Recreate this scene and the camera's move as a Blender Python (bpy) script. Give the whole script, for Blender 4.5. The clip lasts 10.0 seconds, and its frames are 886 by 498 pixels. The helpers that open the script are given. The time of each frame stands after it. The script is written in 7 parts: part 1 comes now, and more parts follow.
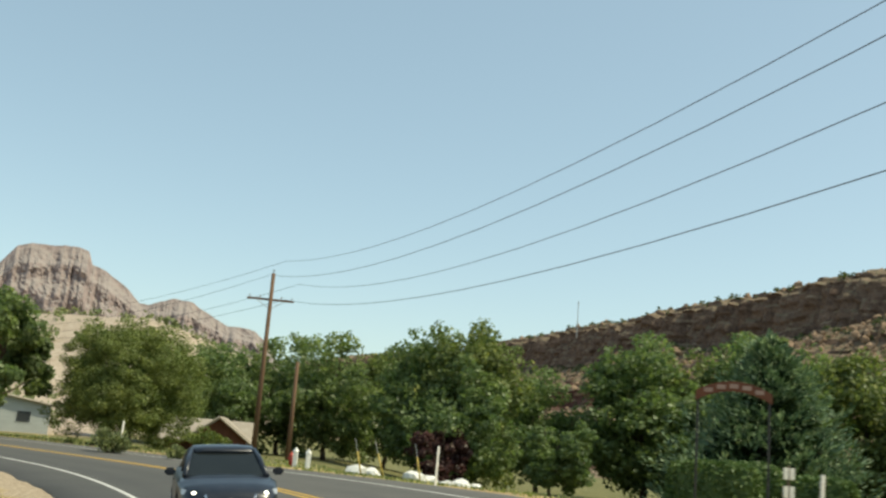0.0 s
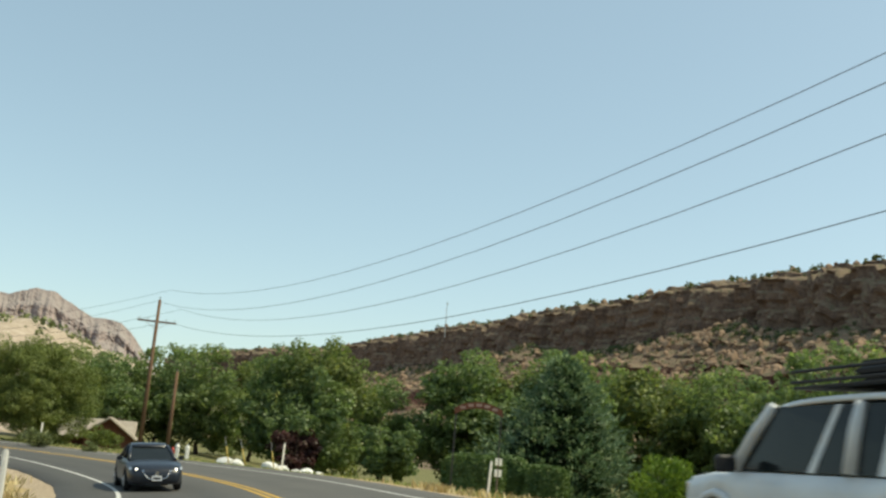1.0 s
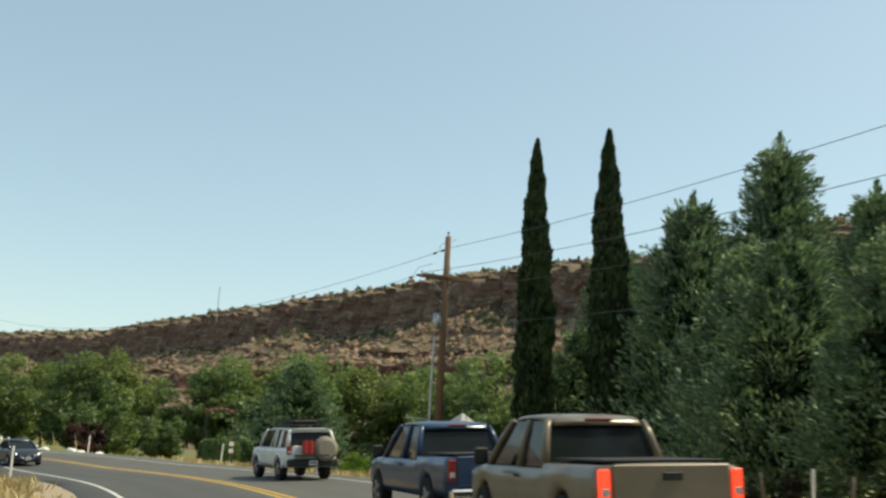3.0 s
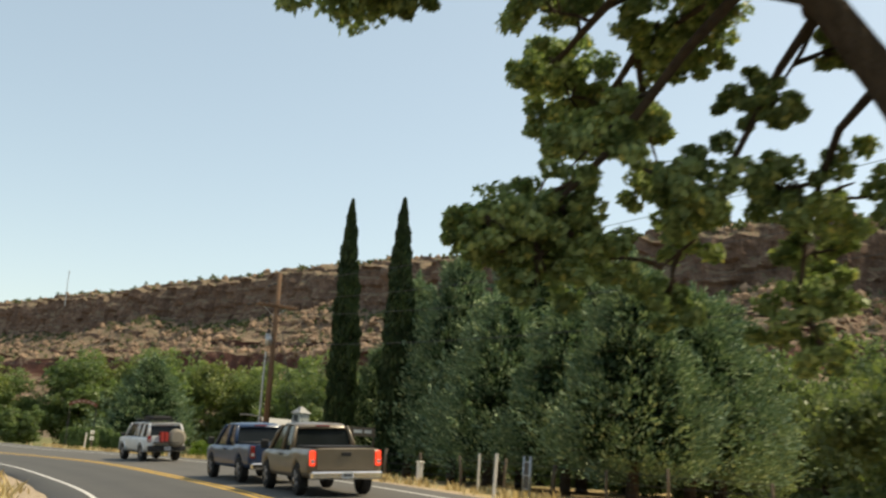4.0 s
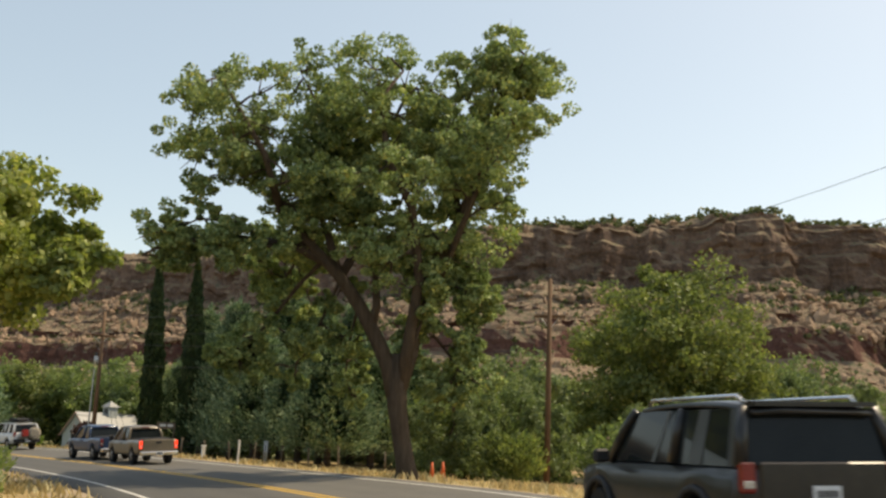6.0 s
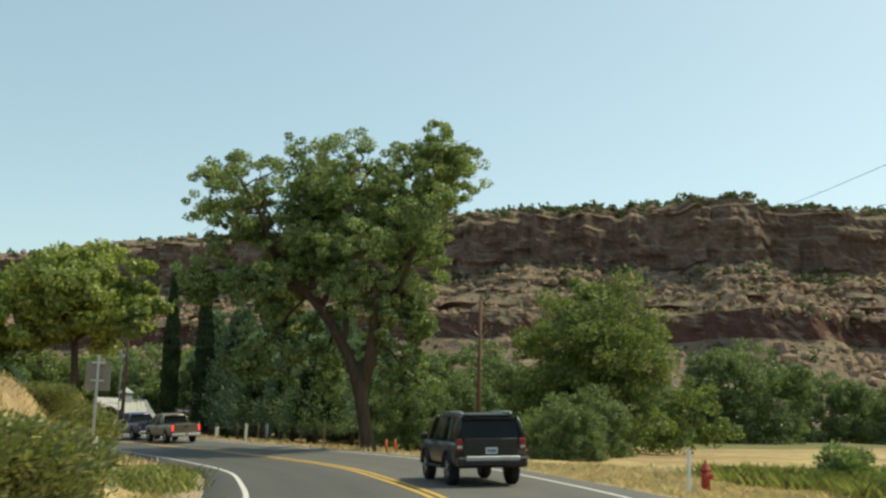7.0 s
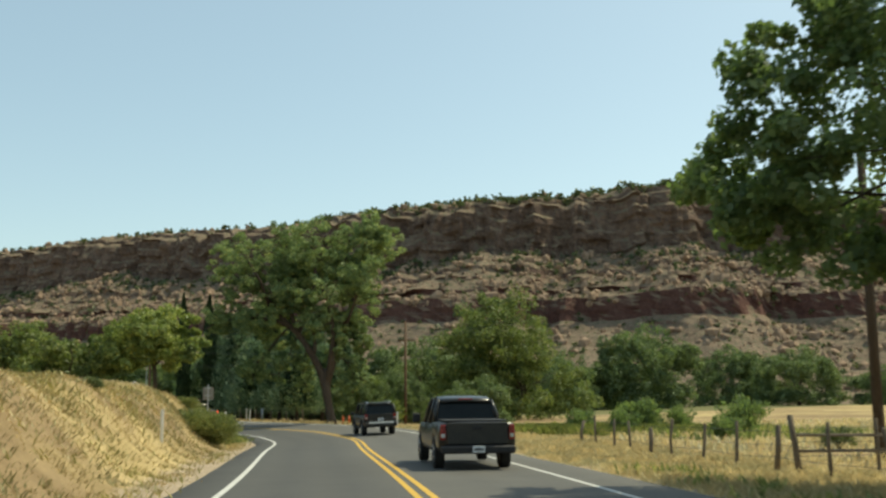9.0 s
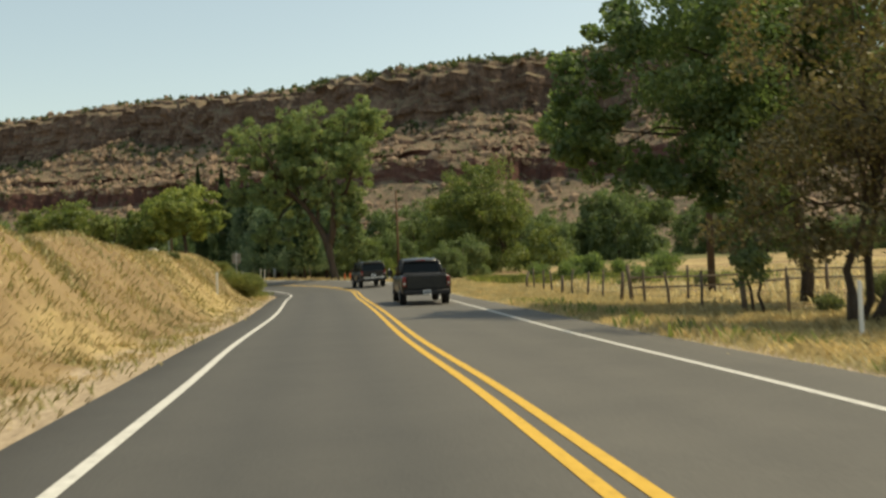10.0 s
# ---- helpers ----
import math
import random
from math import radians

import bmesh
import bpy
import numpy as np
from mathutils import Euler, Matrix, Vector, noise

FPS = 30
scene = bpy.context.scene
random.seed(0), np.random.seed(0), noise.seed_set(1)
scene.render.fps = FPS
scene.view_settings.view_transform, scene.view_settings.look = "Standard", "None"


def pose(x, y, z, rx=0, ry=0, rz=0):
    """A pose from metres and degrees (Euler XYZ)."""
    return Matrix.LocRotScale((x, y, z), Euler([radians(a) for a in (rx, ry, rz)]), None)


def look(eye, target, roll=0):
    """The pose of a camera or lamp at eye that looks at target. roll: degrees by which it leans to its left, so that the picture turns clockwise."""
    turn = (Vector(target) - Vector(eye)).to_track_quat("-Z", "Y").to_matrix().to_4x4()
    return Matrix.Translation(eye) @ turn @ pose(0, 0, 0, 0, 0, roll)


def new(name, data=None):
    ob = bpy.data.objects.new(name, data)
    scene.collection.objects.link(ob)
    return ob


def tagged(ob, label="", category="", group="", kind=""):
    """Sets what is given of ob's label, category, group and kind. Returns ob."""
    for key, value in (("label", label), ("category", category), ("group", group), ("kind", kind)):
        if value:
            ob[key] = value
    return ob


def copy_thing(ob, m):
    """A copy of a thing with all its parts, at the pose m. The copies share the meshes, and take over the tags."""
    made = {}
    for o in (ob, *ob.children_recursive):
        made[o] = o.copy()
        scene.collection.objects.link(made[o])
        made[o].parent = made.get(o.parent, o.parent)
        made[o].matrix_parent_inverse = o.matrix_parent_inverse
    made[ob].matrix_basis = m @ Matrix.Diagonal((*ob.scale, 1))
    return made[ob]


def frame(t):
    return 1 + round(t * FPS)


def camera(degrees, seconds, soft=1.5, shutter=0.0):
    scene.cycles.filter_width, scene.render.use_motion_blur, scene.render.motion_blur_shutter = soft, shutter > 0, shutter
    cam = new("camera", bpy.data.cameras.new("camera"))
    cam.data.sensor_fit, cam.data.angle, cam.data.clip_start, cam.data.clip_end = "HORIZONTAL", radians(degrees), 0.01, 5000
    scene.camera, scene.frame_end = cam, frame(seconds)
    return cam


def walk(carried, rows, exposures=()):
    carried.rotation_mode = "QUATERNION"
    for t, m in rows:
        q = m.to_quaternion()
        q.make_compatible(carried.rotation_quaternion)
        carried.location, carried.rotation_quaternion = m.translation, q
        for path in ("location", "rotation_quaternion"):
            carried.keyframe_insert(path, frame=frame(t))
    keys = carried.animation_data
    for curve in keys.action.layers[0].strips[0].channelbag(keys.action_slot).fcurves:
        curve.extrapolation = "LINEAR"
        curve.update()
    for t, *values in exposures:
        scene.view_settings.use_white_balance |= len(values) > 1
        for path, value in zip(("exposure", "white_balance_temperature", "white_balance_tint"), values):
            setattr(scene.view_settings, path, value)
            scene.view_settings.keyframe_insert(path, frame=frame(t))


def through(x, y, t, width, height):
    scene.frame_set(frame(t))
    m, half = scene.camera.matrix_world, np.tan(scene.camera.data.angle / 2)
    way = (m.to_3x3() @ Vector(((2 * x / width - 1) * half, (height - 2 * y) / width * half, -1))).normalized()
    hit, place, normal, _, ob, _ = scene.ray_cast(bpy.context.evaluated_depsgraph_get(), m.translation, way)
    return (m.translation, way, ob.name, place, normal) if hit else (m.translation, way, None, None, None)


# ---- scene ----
cam = camera(46.9, 10.0, 2.5, 0.2)
PATH = [
    (0, (-1.155, 4.572, 0.723), (-1.201, 6.532, 1.119), 4.7),
    (0.5, (-0.195, -3.439, 0.706), (-0.118, -1.482, 1.111), 4.8),
    (1, (0.206, -11.505, 0.769), (0.402, -9.557, 1.177), 4.9),
    (1.5, (0.158, -19.736, 0.808), (0.454, -17.799, 1.211), 4.4),
    (2, (-0.199, -27.392, 0.834), (0.197, -25.472, 1.23), 4.0),
    (3.3, (-2.795, -45.13, 0.962), (-2.1, -43.297, 1.355), 3.3),
    (3.5, (-3.356, -47.954, 0.97), (-2.61, -46.139, 1.358), 3.5),
    (4, (-5.285, -54.891, 1.014), (-4.41, -53.136, 1.407), 3.6),
    (4.5, (-7.558, -61.702, 1.141), (-6.563, -60.016, 1.55), 3.0),
    (5, (-9.992, -67.634, 1.171), (-8.903, -66.009, 1.585), 2.8),
    (5.5, (-12.852, -73.24, 1.145), (-11.688, -71.664, 1.547), 2.3),
    (5.7, (-13.883, -75.369, 1.155), (-12.696, -73.809, 1.549), 2.4),
    (6.8, (-21.926, -90.568, 1.553), (-20.73, -89.002, 1.895), 1.8),
    (7, (-23.599, -93.293, 1.589), (-22.392, -91.734, 1.923), 1.6),
    (7.5, (-27.983, -100.273, 1.725), (-26.759, -98.725, 2.053), 1.7),
    (8, (-32.364, -107.254, 1.923), (-31.129, -105.716, 2.25), 1.4),
    (8.5, (-36.673, -114.166, 2.025), (-35.427, -112.633, 2.337), 0.4),
    (9, (-40.757, -120.754, 2.119), (-39.499, -119.225, 2.406), -0.5),
    (9.5, (-44.605, -126.752, 2.267), (-43.331, -125.224, 2.474), -1.3),
    (10, (-48.461, -132.782, 2.365), (-47.196, -131.232, 2.371), -2.0),
]
walk(cam, [(t, look(eye, target, roll)) for t, eye, target, roll in PATH],
     [(0, 0.68, 7900, -4), (3.5, 0.7, 8000, -3), (4.5, 1.0, 9300, 14), (5.0, 1.02, 9300, 14), (5.5, 0.97, 9300, 14), (7, 0.65, 8000, -6), (9, 0.63, 7900, -6), (9.5, 0.62, 7900, -6), (10, 0.57, 9100, 1)])

# ---- light ----
SUN_AZ, SUN_EL = 101.0, 55.0   # degrees clockwise from +y, degrees above the horizon
world = bpy.data.worlds.new("world")
scene.world = world
world.use_nodes = True
wt = world.node_tree
sky = wt.nodes.new("ShaderNodeTexSky")
sky.sky_type = "NISHITA"
sky.sun_disc = False
sky.sun_elevation = radians(SUN_EL)
sky.sun_rotation = radians(SUN_AZ)
sky.altitude = 1200
sky.air_density = 1.0
sky.dust_density = 3.8
sky.ozone_density = 0.0
# summer haze evens the sky out
haze = wt.nodes.new("ShaderNodeMix")
haze.data_type = "RGBA"
haze.inputs[0].default_value = 0.4
haze.inputs[7].default_value = (1.5, 2.2, 3.1, 1)
wt.links.new(sky.outputs[0], haze.inputs[6])
wt.links.new(haze.outputs[2], wt.nodes["Background"].inputs[0])
wt.nodes["Background"].inputs[1].default_value = 0.15
sun_data = bpy.data.lights.new("sun", "SUN")
sun_data.energy, sun_data.angle, sun_data.color = 2.5, radians(0.55), (1.0, 0.94, 0.85)
sun = new("sun", sun_data)
sa, se = radians(SUN_AZ), radians(SUN_EL)
sun_dir = Vector((math.sin(sa) * math.cos(se), math.cos(sa) * math.cos(se), math.sin(se)))
sun.matrix_world = look(sun_dir * 200, (0, 0, 0))


# ---- materials ----
def nodes_of(name, rough=0.8, spec=0.3, metal=0.0):
    m = bpy.data.materials.new(name)
    m.use_nodes = True
    b = m.node_tree.nodes["Principled BSDF"]
    b.inputs["Roughness"].default_value = rough
    b.inputs["Specular IOR Level"].default_value = spec
    b.inputs["Metallic"].default_value = metal
    return m, m.node_tree, b


def noise_tex(nt, scale, detail=5.0, rough=0.6, coord="Object", stretch=None):
    tc = nt.nodes.new("ShaderNodeTexCoord")
    out = tc.outputs[coord]
    if stretch:
        mp = nt.nodes.new("ShaderNodeMapping")
        mp.inputs["Scale"].default_value = stretch
        nt.links.new(out, mp.inputs[0])
        out = mp.outputs[0]
    n = nt.nodes.new("ShaderNodeTexNoise")
    n.inputs["Scale"].default_value = scale
    n.inputs["Detail"].default_value = detail
    n.inputs["Roughness"].default_value = rough
    nt.links.new(out, n.inputs["Vector"])
    return n.outputs["Fac"]


def ramp(nt, fac, *stops):
    r = nt.nodes.new("ShaderNodeValToRGB")
    e = r.color_ramp.elements
    while len(e) < len(stops):
        e.new(0.5)
    for el, (p, c) in zip(e, stops):
        el.position, el.color = p, (*c, 1)
    nt.links.new(fac, r.inputs[0])
    return r.outputs[0]


def mix(nt, fac, a, b, kind="MIX"):
    m = nt.nodes.new("ShaderNodeMix")
    m.data_type, m.blend_type = "RGBA", kind
    for sock, v in ((m.inputs[0], fac), (m.inputs[6], a), (m.inputs[7], b)):
        if isinstance(v, (int, float)):
            sock.default_value = v
        elif isinstance(v, tuple):
            sock.default_value = (*v, 1)
        else:
            nt.links.new(v, sock)
    return m.outputs[2]


def bump(nt, b, height, strength=0.4, dist=0.02):
    n = nt.nodes.new("ShaderNodeBump")
    n.inputs["Strength"].default_value, n.inputs["Distance"].default_value = strength, dist
    nt.links.new(height, n.inputs["Height"])
    nt.links.new(n.outputs[0], b.inputs["Normal"])


def grainy(name, dark, light, scale=4.0, rough=0.8, bumps=0.3, fine=40.0, spec=0.3, metal=0.0, stretch=None, dist=0.01):
    """Two scales of colour change and a fine relief."""
    m, nt, b = nodes_of(name, rough, spec, metal)
    big = noise_tex(nt, scale, stretch=stretch)
    small = noise_tex(nt, fine, 3.0, stretch=stretch)
    col = ramp(nt, big, (0.3, dark), (0.7, light))
    mid = tuple((x + y) * 0.5 for x, y in zip(dark, light))
    col2 = ramp(nt, small, (0.3, tuple(c * 0.72 for c in mid)), (0.7, tuple(min(1, c * 1.25) for c in mid)))
    nt.links.new(mix(nt, 0.4, col, col2), b.inputs["Base Color"])
    if bumps:
        bump(nt, b, small, bumps, dist)
    return m


def leafy(name, dark, light, warm, share=0.12, through=0.35, patchy=1.22, glow=(1.0, 1.12, 0.72)):
    """Leaves: the colour changes from leaf to leaf and a part of the light passes through."""
    m = bpy.data.materials.new(name)
    m.use_nodes = True
    nt = m.node_tree
    nt.nodes.remove(nt.nodes["Principled BSDF"])
    geo = nt.nodes.new("ShaderNodeNewGeometry")
    r = geo.outputs["Random Per Island"]
    col = ramp(nt, r, (0.0, dark), (0.55, tuple((x + y) / 2 for x, y in zip(dark, light))), (1 - share, light), (1.0, warm))
    patch = ramp(nt, noise_tex(nt, 0.55, 3.0), (0.35, (0.72, 0.78, 0.72)), (0.68, (patchy, patchy * 0.95, patchy * 0.8)))
    col = mix(nt, 1.0, col, patch, "MULTIPLY")
    d, t, g, a1, a2 = (nt.nodes.new(k) for k in ("ShaderNodeBsdfDiffuse", "ShaderNodeBsdfTranslucent", "ShaderNodeBsdfGlossy", "ShaderNodeMixShader", "ShaderNodeMixShader"))
    g.inputs["Roughness"].default_value = 0.45
    g.inputs["Color"].default_value = (0.8, 0.85, 0.8, 1)
    nt.links.new(col, d.inputs[0])
    nt.links.new(mix(nt, 1.0, col, glow, "MULTIPLY"), t.inputs[0])
    a1.inputs[0].default_value, a2.inputs[0].default_value = through, 0.025
    nt.links.new(d.outputs[0], a1.inputs[1])
    nt.links.new(t.outputs[0], a1.inputs[2])
    nt.links.new(a1.outputs[0], a2.inputs[1])
    nt.links.new(g.outputs[0], a2.inputs[2])
    nt.links.new(a2.outputs[0], nt.nodes["Material Output"].inputs[0])
    return m


LEAF_COTTON = leafy("cottonwood_leaves", (0.145, 0.205, 0.1), (0.345, 0.41, 0.2), (0.56, 0.51, 0.2), 0.09, 0.3, 1.4)
LEAF_GREEN = leafy("green_leaves", (0.145, 0.19, 0.09), (0.25, 0.31, 0.145), (0.31, 0.34, 0.16), 0.08, 0.54)
LEAF_LIGHT = leafy("light_leaves", (0.12, 0.155, 0.06), (0.245, 0.28, 0.11), (0.36, 0.35, 0.13), 0.12, 0.45)
LEAF_YELLOW = leafy("yellowing_leaves", (0.17, 0.21, 0.072), (0.34, 0.375, 0.13), (0.48, 0.45, 0.17), 0.15, 0.42, 1.35)
LEAF_WILLOW = leafy("willow_leaves", (0.12, 0.158, 0.082), (0.225, 0.275, 0.14), (0.29, 0.33, 0.17), 0.1, 0.42)
LEAF_DARK = leafy("dark_leaves", (0.125, 0.175, 0.085), (0.215, 0.28, 0.128), (0.26, 0.31, 0.14), 0.08, 0.52)
LEAF_BLUE = leafy("spruce_needles", (0.1, 0.165, 0.105), (0.245, 0.335, 0.22), (0.47, 0.54, 0.38), 0.22, 0.12, 1.35)
LEAF_PINE = leafy("pine_needles", (0.13, 0.165, 0.058), (0.23, 0.27, 0.09), (0.30, 0.32, 0.11), 0.15, 0.3)
# the cypresses' own colour; also paints the shade inside the conifers
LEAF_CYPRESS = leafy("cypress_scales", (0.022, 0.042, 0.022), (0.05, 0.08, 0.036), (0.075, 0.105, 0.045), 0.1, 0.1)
LEAF_PLUM = leafy("plum_leaves", (0.039, 0.0169, 0.0208), (0.0975, 0.039, 0.0429), (0.143, 0.078, 0.052), 0.1, 0.25)
LEAF_WEED = leafy("olive_weeds", (0.34, 0.29, 0.15), (0.44, 0.375, 0.2), (0.52, 0.45, 0.26), 0.2, 0.35)
LEAF_HEDGE = leafy("hedge_leaves", (0.07, 0.12, 0.045), (0.15, 0.21, 0.08), (0.2, 0.25, 0.1), 0.1, 0.2)
LEAF_LIME = leafy("lime_leaves", (0.10, 0.17, 0.03), (0.22, 0.31, 0.06), (0.3, 0.36, 0.09), 0.1)
LEAF_SAGE = leafy("sage_leaves", (0.14, 0.165, 0.08), (0.26, 0.29, 0.15), (0.36, 0.34, 0.18), 0.15, 0.2)
LEAF_JUNIPER = leafy("juniper_scrub", (0.075, 0.095, 0.05), (0.14, 0.165, 0.085), (0.2, 0.2, 0.11), 0.15, 0.25)
LEAF_OLIVE = leafy("olive_brush", (0.15, 0.17, 0.07), (0.27, 0.275, 0.12), (0.4, 0.34, 0.16), 0.2, 0.35)
LEAF_DRY = leafy("dry_brown_leaves", (0.13, 0.105, 0.06), (0.22, 0.18, 0.105), (0.3, 0.225, 0.14), 0.3, 0.35)
STRAW = leafy("dry_grass_blades", (0.45, 0.355, 0.21), (0.64, 0.525, 0.33), (0.72, 0.63, 0.43), 0.2, 0.35, 1.15, (1.08, 1.0, 0.85))
# brighter copy of the dry grass colour, to lift the verge and field
STRAW_BRIGHT = leafy("bright_straw_blades", (0.58, 0.48, 0.3), (0.76, 0.655, 0.44), (0.82, 0.74, 0.54), 0.2, 0.4, 1.12, (1.06, 1.0, 0.88))
GRASS = leafy("green_grass_blades", (0.2, 0.23, 0.1), (0.34, 0.36, 0.16), (0.55, 0.47, 0.25), 0.25, 0.45)

BARK = grainy("bark", (0.06, 0.042, 0.03), (0.155, 0.115, 0.085), 2.0, 0.9, 1.0, 14.0, 0.2, stretch=(3, 3, 0.5), dist=0.12)
POLE_WOOD = grainy("weathered_pole_wood", (0.10, 0.056, 0.034), (0.20, 0.125, 0.08), 1.5, 0.85, 0.4, 22.0, 0.2, stretch=(4, 4, 0.3))
FENCE_WOOD = grainy("grey_fence_wood", (0.10, 0.08, 0.06), (0.24, 0.19, 0.145), 3.0, 0.9, 0.5, 30.0, 0.2, stretch=(3, 3, 0.5))
CABLE = grainy("dark_cable", (0.035, 0.037, 0.04), (0.07, 0.072, 0.078), 3.0, 0.6, 0.0, 30.0)
GALV = grainy("galvanised_steel", (0.33, 0.34, 0.35), (0.52, 0.53, 0.53), 6.0, 0.45, 0.1, 60.0, 0.5, 0.75)
DARK_METAL = grainy("dark_metal", (0.03, 0.03, 0.032), (0.075, 0.072, 0.07), 6.0, 0.55, 0.1, 60.0, 0.5, 0.4)
CERAMIC = grainy("brown_insulator", (0.10, 0.09, 0.085), (0.2, 0.19, 0.18), 8.0, 0.3, 0.0, 60.0, 0.5)
POST_WHITE = grainy("white_post_plastic", (0.66, 0.65, 0.61), (0.82, 0.81, 0.77), 3.0, 0.55, 0.05, 30.0, 0.4)
HYDRANT_RED = grainy("hydrant_red", (0.28, 0.035, 0.025), (0.45, 0.06, 0.04), 5.0, 0.5, 0.15, 40.0, 0.4)
CONE_ORANGE = grainy("cone_orange", (0.62, 0.09, 0.02), (0.8, 0.15, 0.035), 5.0, 0.5, 0.05, 40.0, 0.4)
CAN_RED = grainy("red_plastic", (0.33, 0.03, 0.025), (0.46, 0.05, 0.04), 4.0, 0.45, 0.1, 40.0, 0.4)
YELLOW_PLASTIC = grainy("yellow_guard_plastic", (0.42, 0.31, 0.07), (0.58, 0.43, 0.11), 5.0, 0.5, 0.05, 40.0, 0.4)


def asphalt_material():
    m, nt, b = nodes_of("asphalt", 0.82, 0.3)
    big = noise_tex(nt, 0.09, 4.0, stretch=(1, 1, 1))
    mid = noise_tex(nt, 0.8, 6.0)
    fine = noise_tex(nt, 35.0, 2.0)
    c = ramp(nt, big, (0.3, (0.085, 0.082, 0.072)), (0.7, (0.12, 0.115, 0.099)))
    c = mix(nt, 0.55, c, ramp(nt, mid, (0.3, (0.085, 0.081, 0.075)), (0.72, (0.13, 0.122, 0.108))))
    c = mix(nt, 0.35, c, ramp(nt, fine, (0.3, (0.06, 0.058, 0.055)), (0.72, (0.17, 0.16, 0.145))))
    att = nt.nodes.new("ShaderNodeAttribute")
    att.attribute_name = "lane"
    c = mix(nt, att.outputs["Fac"], c, mix(nt, 1.0, c, (0.66, 0.68, 0.72), "MULTIPLY"))
    nt.links.new(c, b.inputs["Base Color"])
    bump(nt, b, fine, 0.35, 0.006)
    return m


def paint_material(name, dark, light):
    m, nt, b = nodes_of(name, 0.7, 0.3)
    wear = noise_tex(nt, 9.0, 8.0, 0.75)
    c = ramp(nt, wear, (0.28, tuple(x * 0.45 for x in dark)), (0.42, dark), (0.75, light))
    nt.links.new(c, b.inputs["Base Color"])
    bump(nt, b, noise_tex(nt, 40.0, 2.0), 0.2, 0.004)
    return m


def ground_material():
    m, nt, b = nodes_of("dry_ground", 0.95, 0.1)
    big = noise_tex(nt, 0.06, 6.0, 0.65)
    mid = noise_tex(nt, 0.7, 6.0, 0.7)
    fine = noise_tex(nt, 9.0, 4.0, 0.7)
    straw = ramp(nt, mid, (0.3, (0.31, 0.23, 0.11)), (0.7, (0.53, 0.405, 0.205)))
    dirt = ramp(nt, mid, (0.3, (0.19, 0.13, 0.07)), (0.7, (0.32, 0.23, 0.13)))
    green = ramp(nt, mid, (0.3, (0.095, 0.105, 0.045)), (0.7, (0.22, 0.20, 0.095)))
    pale = ramp(nt, mid, (0.3, (0.3, 0.235, 0.175)), (0.7, (0.47, 0.395, 0.32)))
    gravel = ramp(nt, fine, (0.3, (0.26, 0.2, 0.14)), (0.7, (0.46, 0.37, 0.27)))

    def layer(name):
        a = nt.nodes.new("ShaderNodeAttribute")
        a.attribute_name = name
        return a.outputs["Fac"]

    def edge(f, n, w):
        add = nt.nodes.new("ShaderNodeMath")
        add.operation = "MULTIPLY_ADD"
        nt.links.new(n, add.inputs[0])
        add.inputs[1].default_value = w
        nt.links.new(f, add.inputs[2])
        return ramp(nt, add.outputs[0], (0.4 + w * 0.5, (0, 0, 0)), (0.62 + w * 0.5, (1, 1, 1)))

    c = mix(nt, ramp(nt, big, (0.42, (0, 0, 0)), (0.6, (1, 1, 1))), straw, dirt)
    c = mix(nt, edge(layer("green"), mid, 0.5), c, green)
    c = mix(nt, edge(layer("dirt"), mid, 0.4), c, dirt)
    c = mix(nt, edge(layer("hill"), mid, 0.4), c, pale)
    c = mix(nt, edge(layer("gravel"), mid, 0.3), c, gravel)
    c = mix(nt, 0.3, c, mix(nt, 1.0, c, ramp(nt, fine, (0.3, (0.5, 0.5, 0.5)), (0.7, (1.5, 1.5, 1.5))), "MULTIPLY"))
    nt.links.new(c, b.inputs["Base Color"])
    bump(nt, b, fine, 0.6, 0.06)
    return m


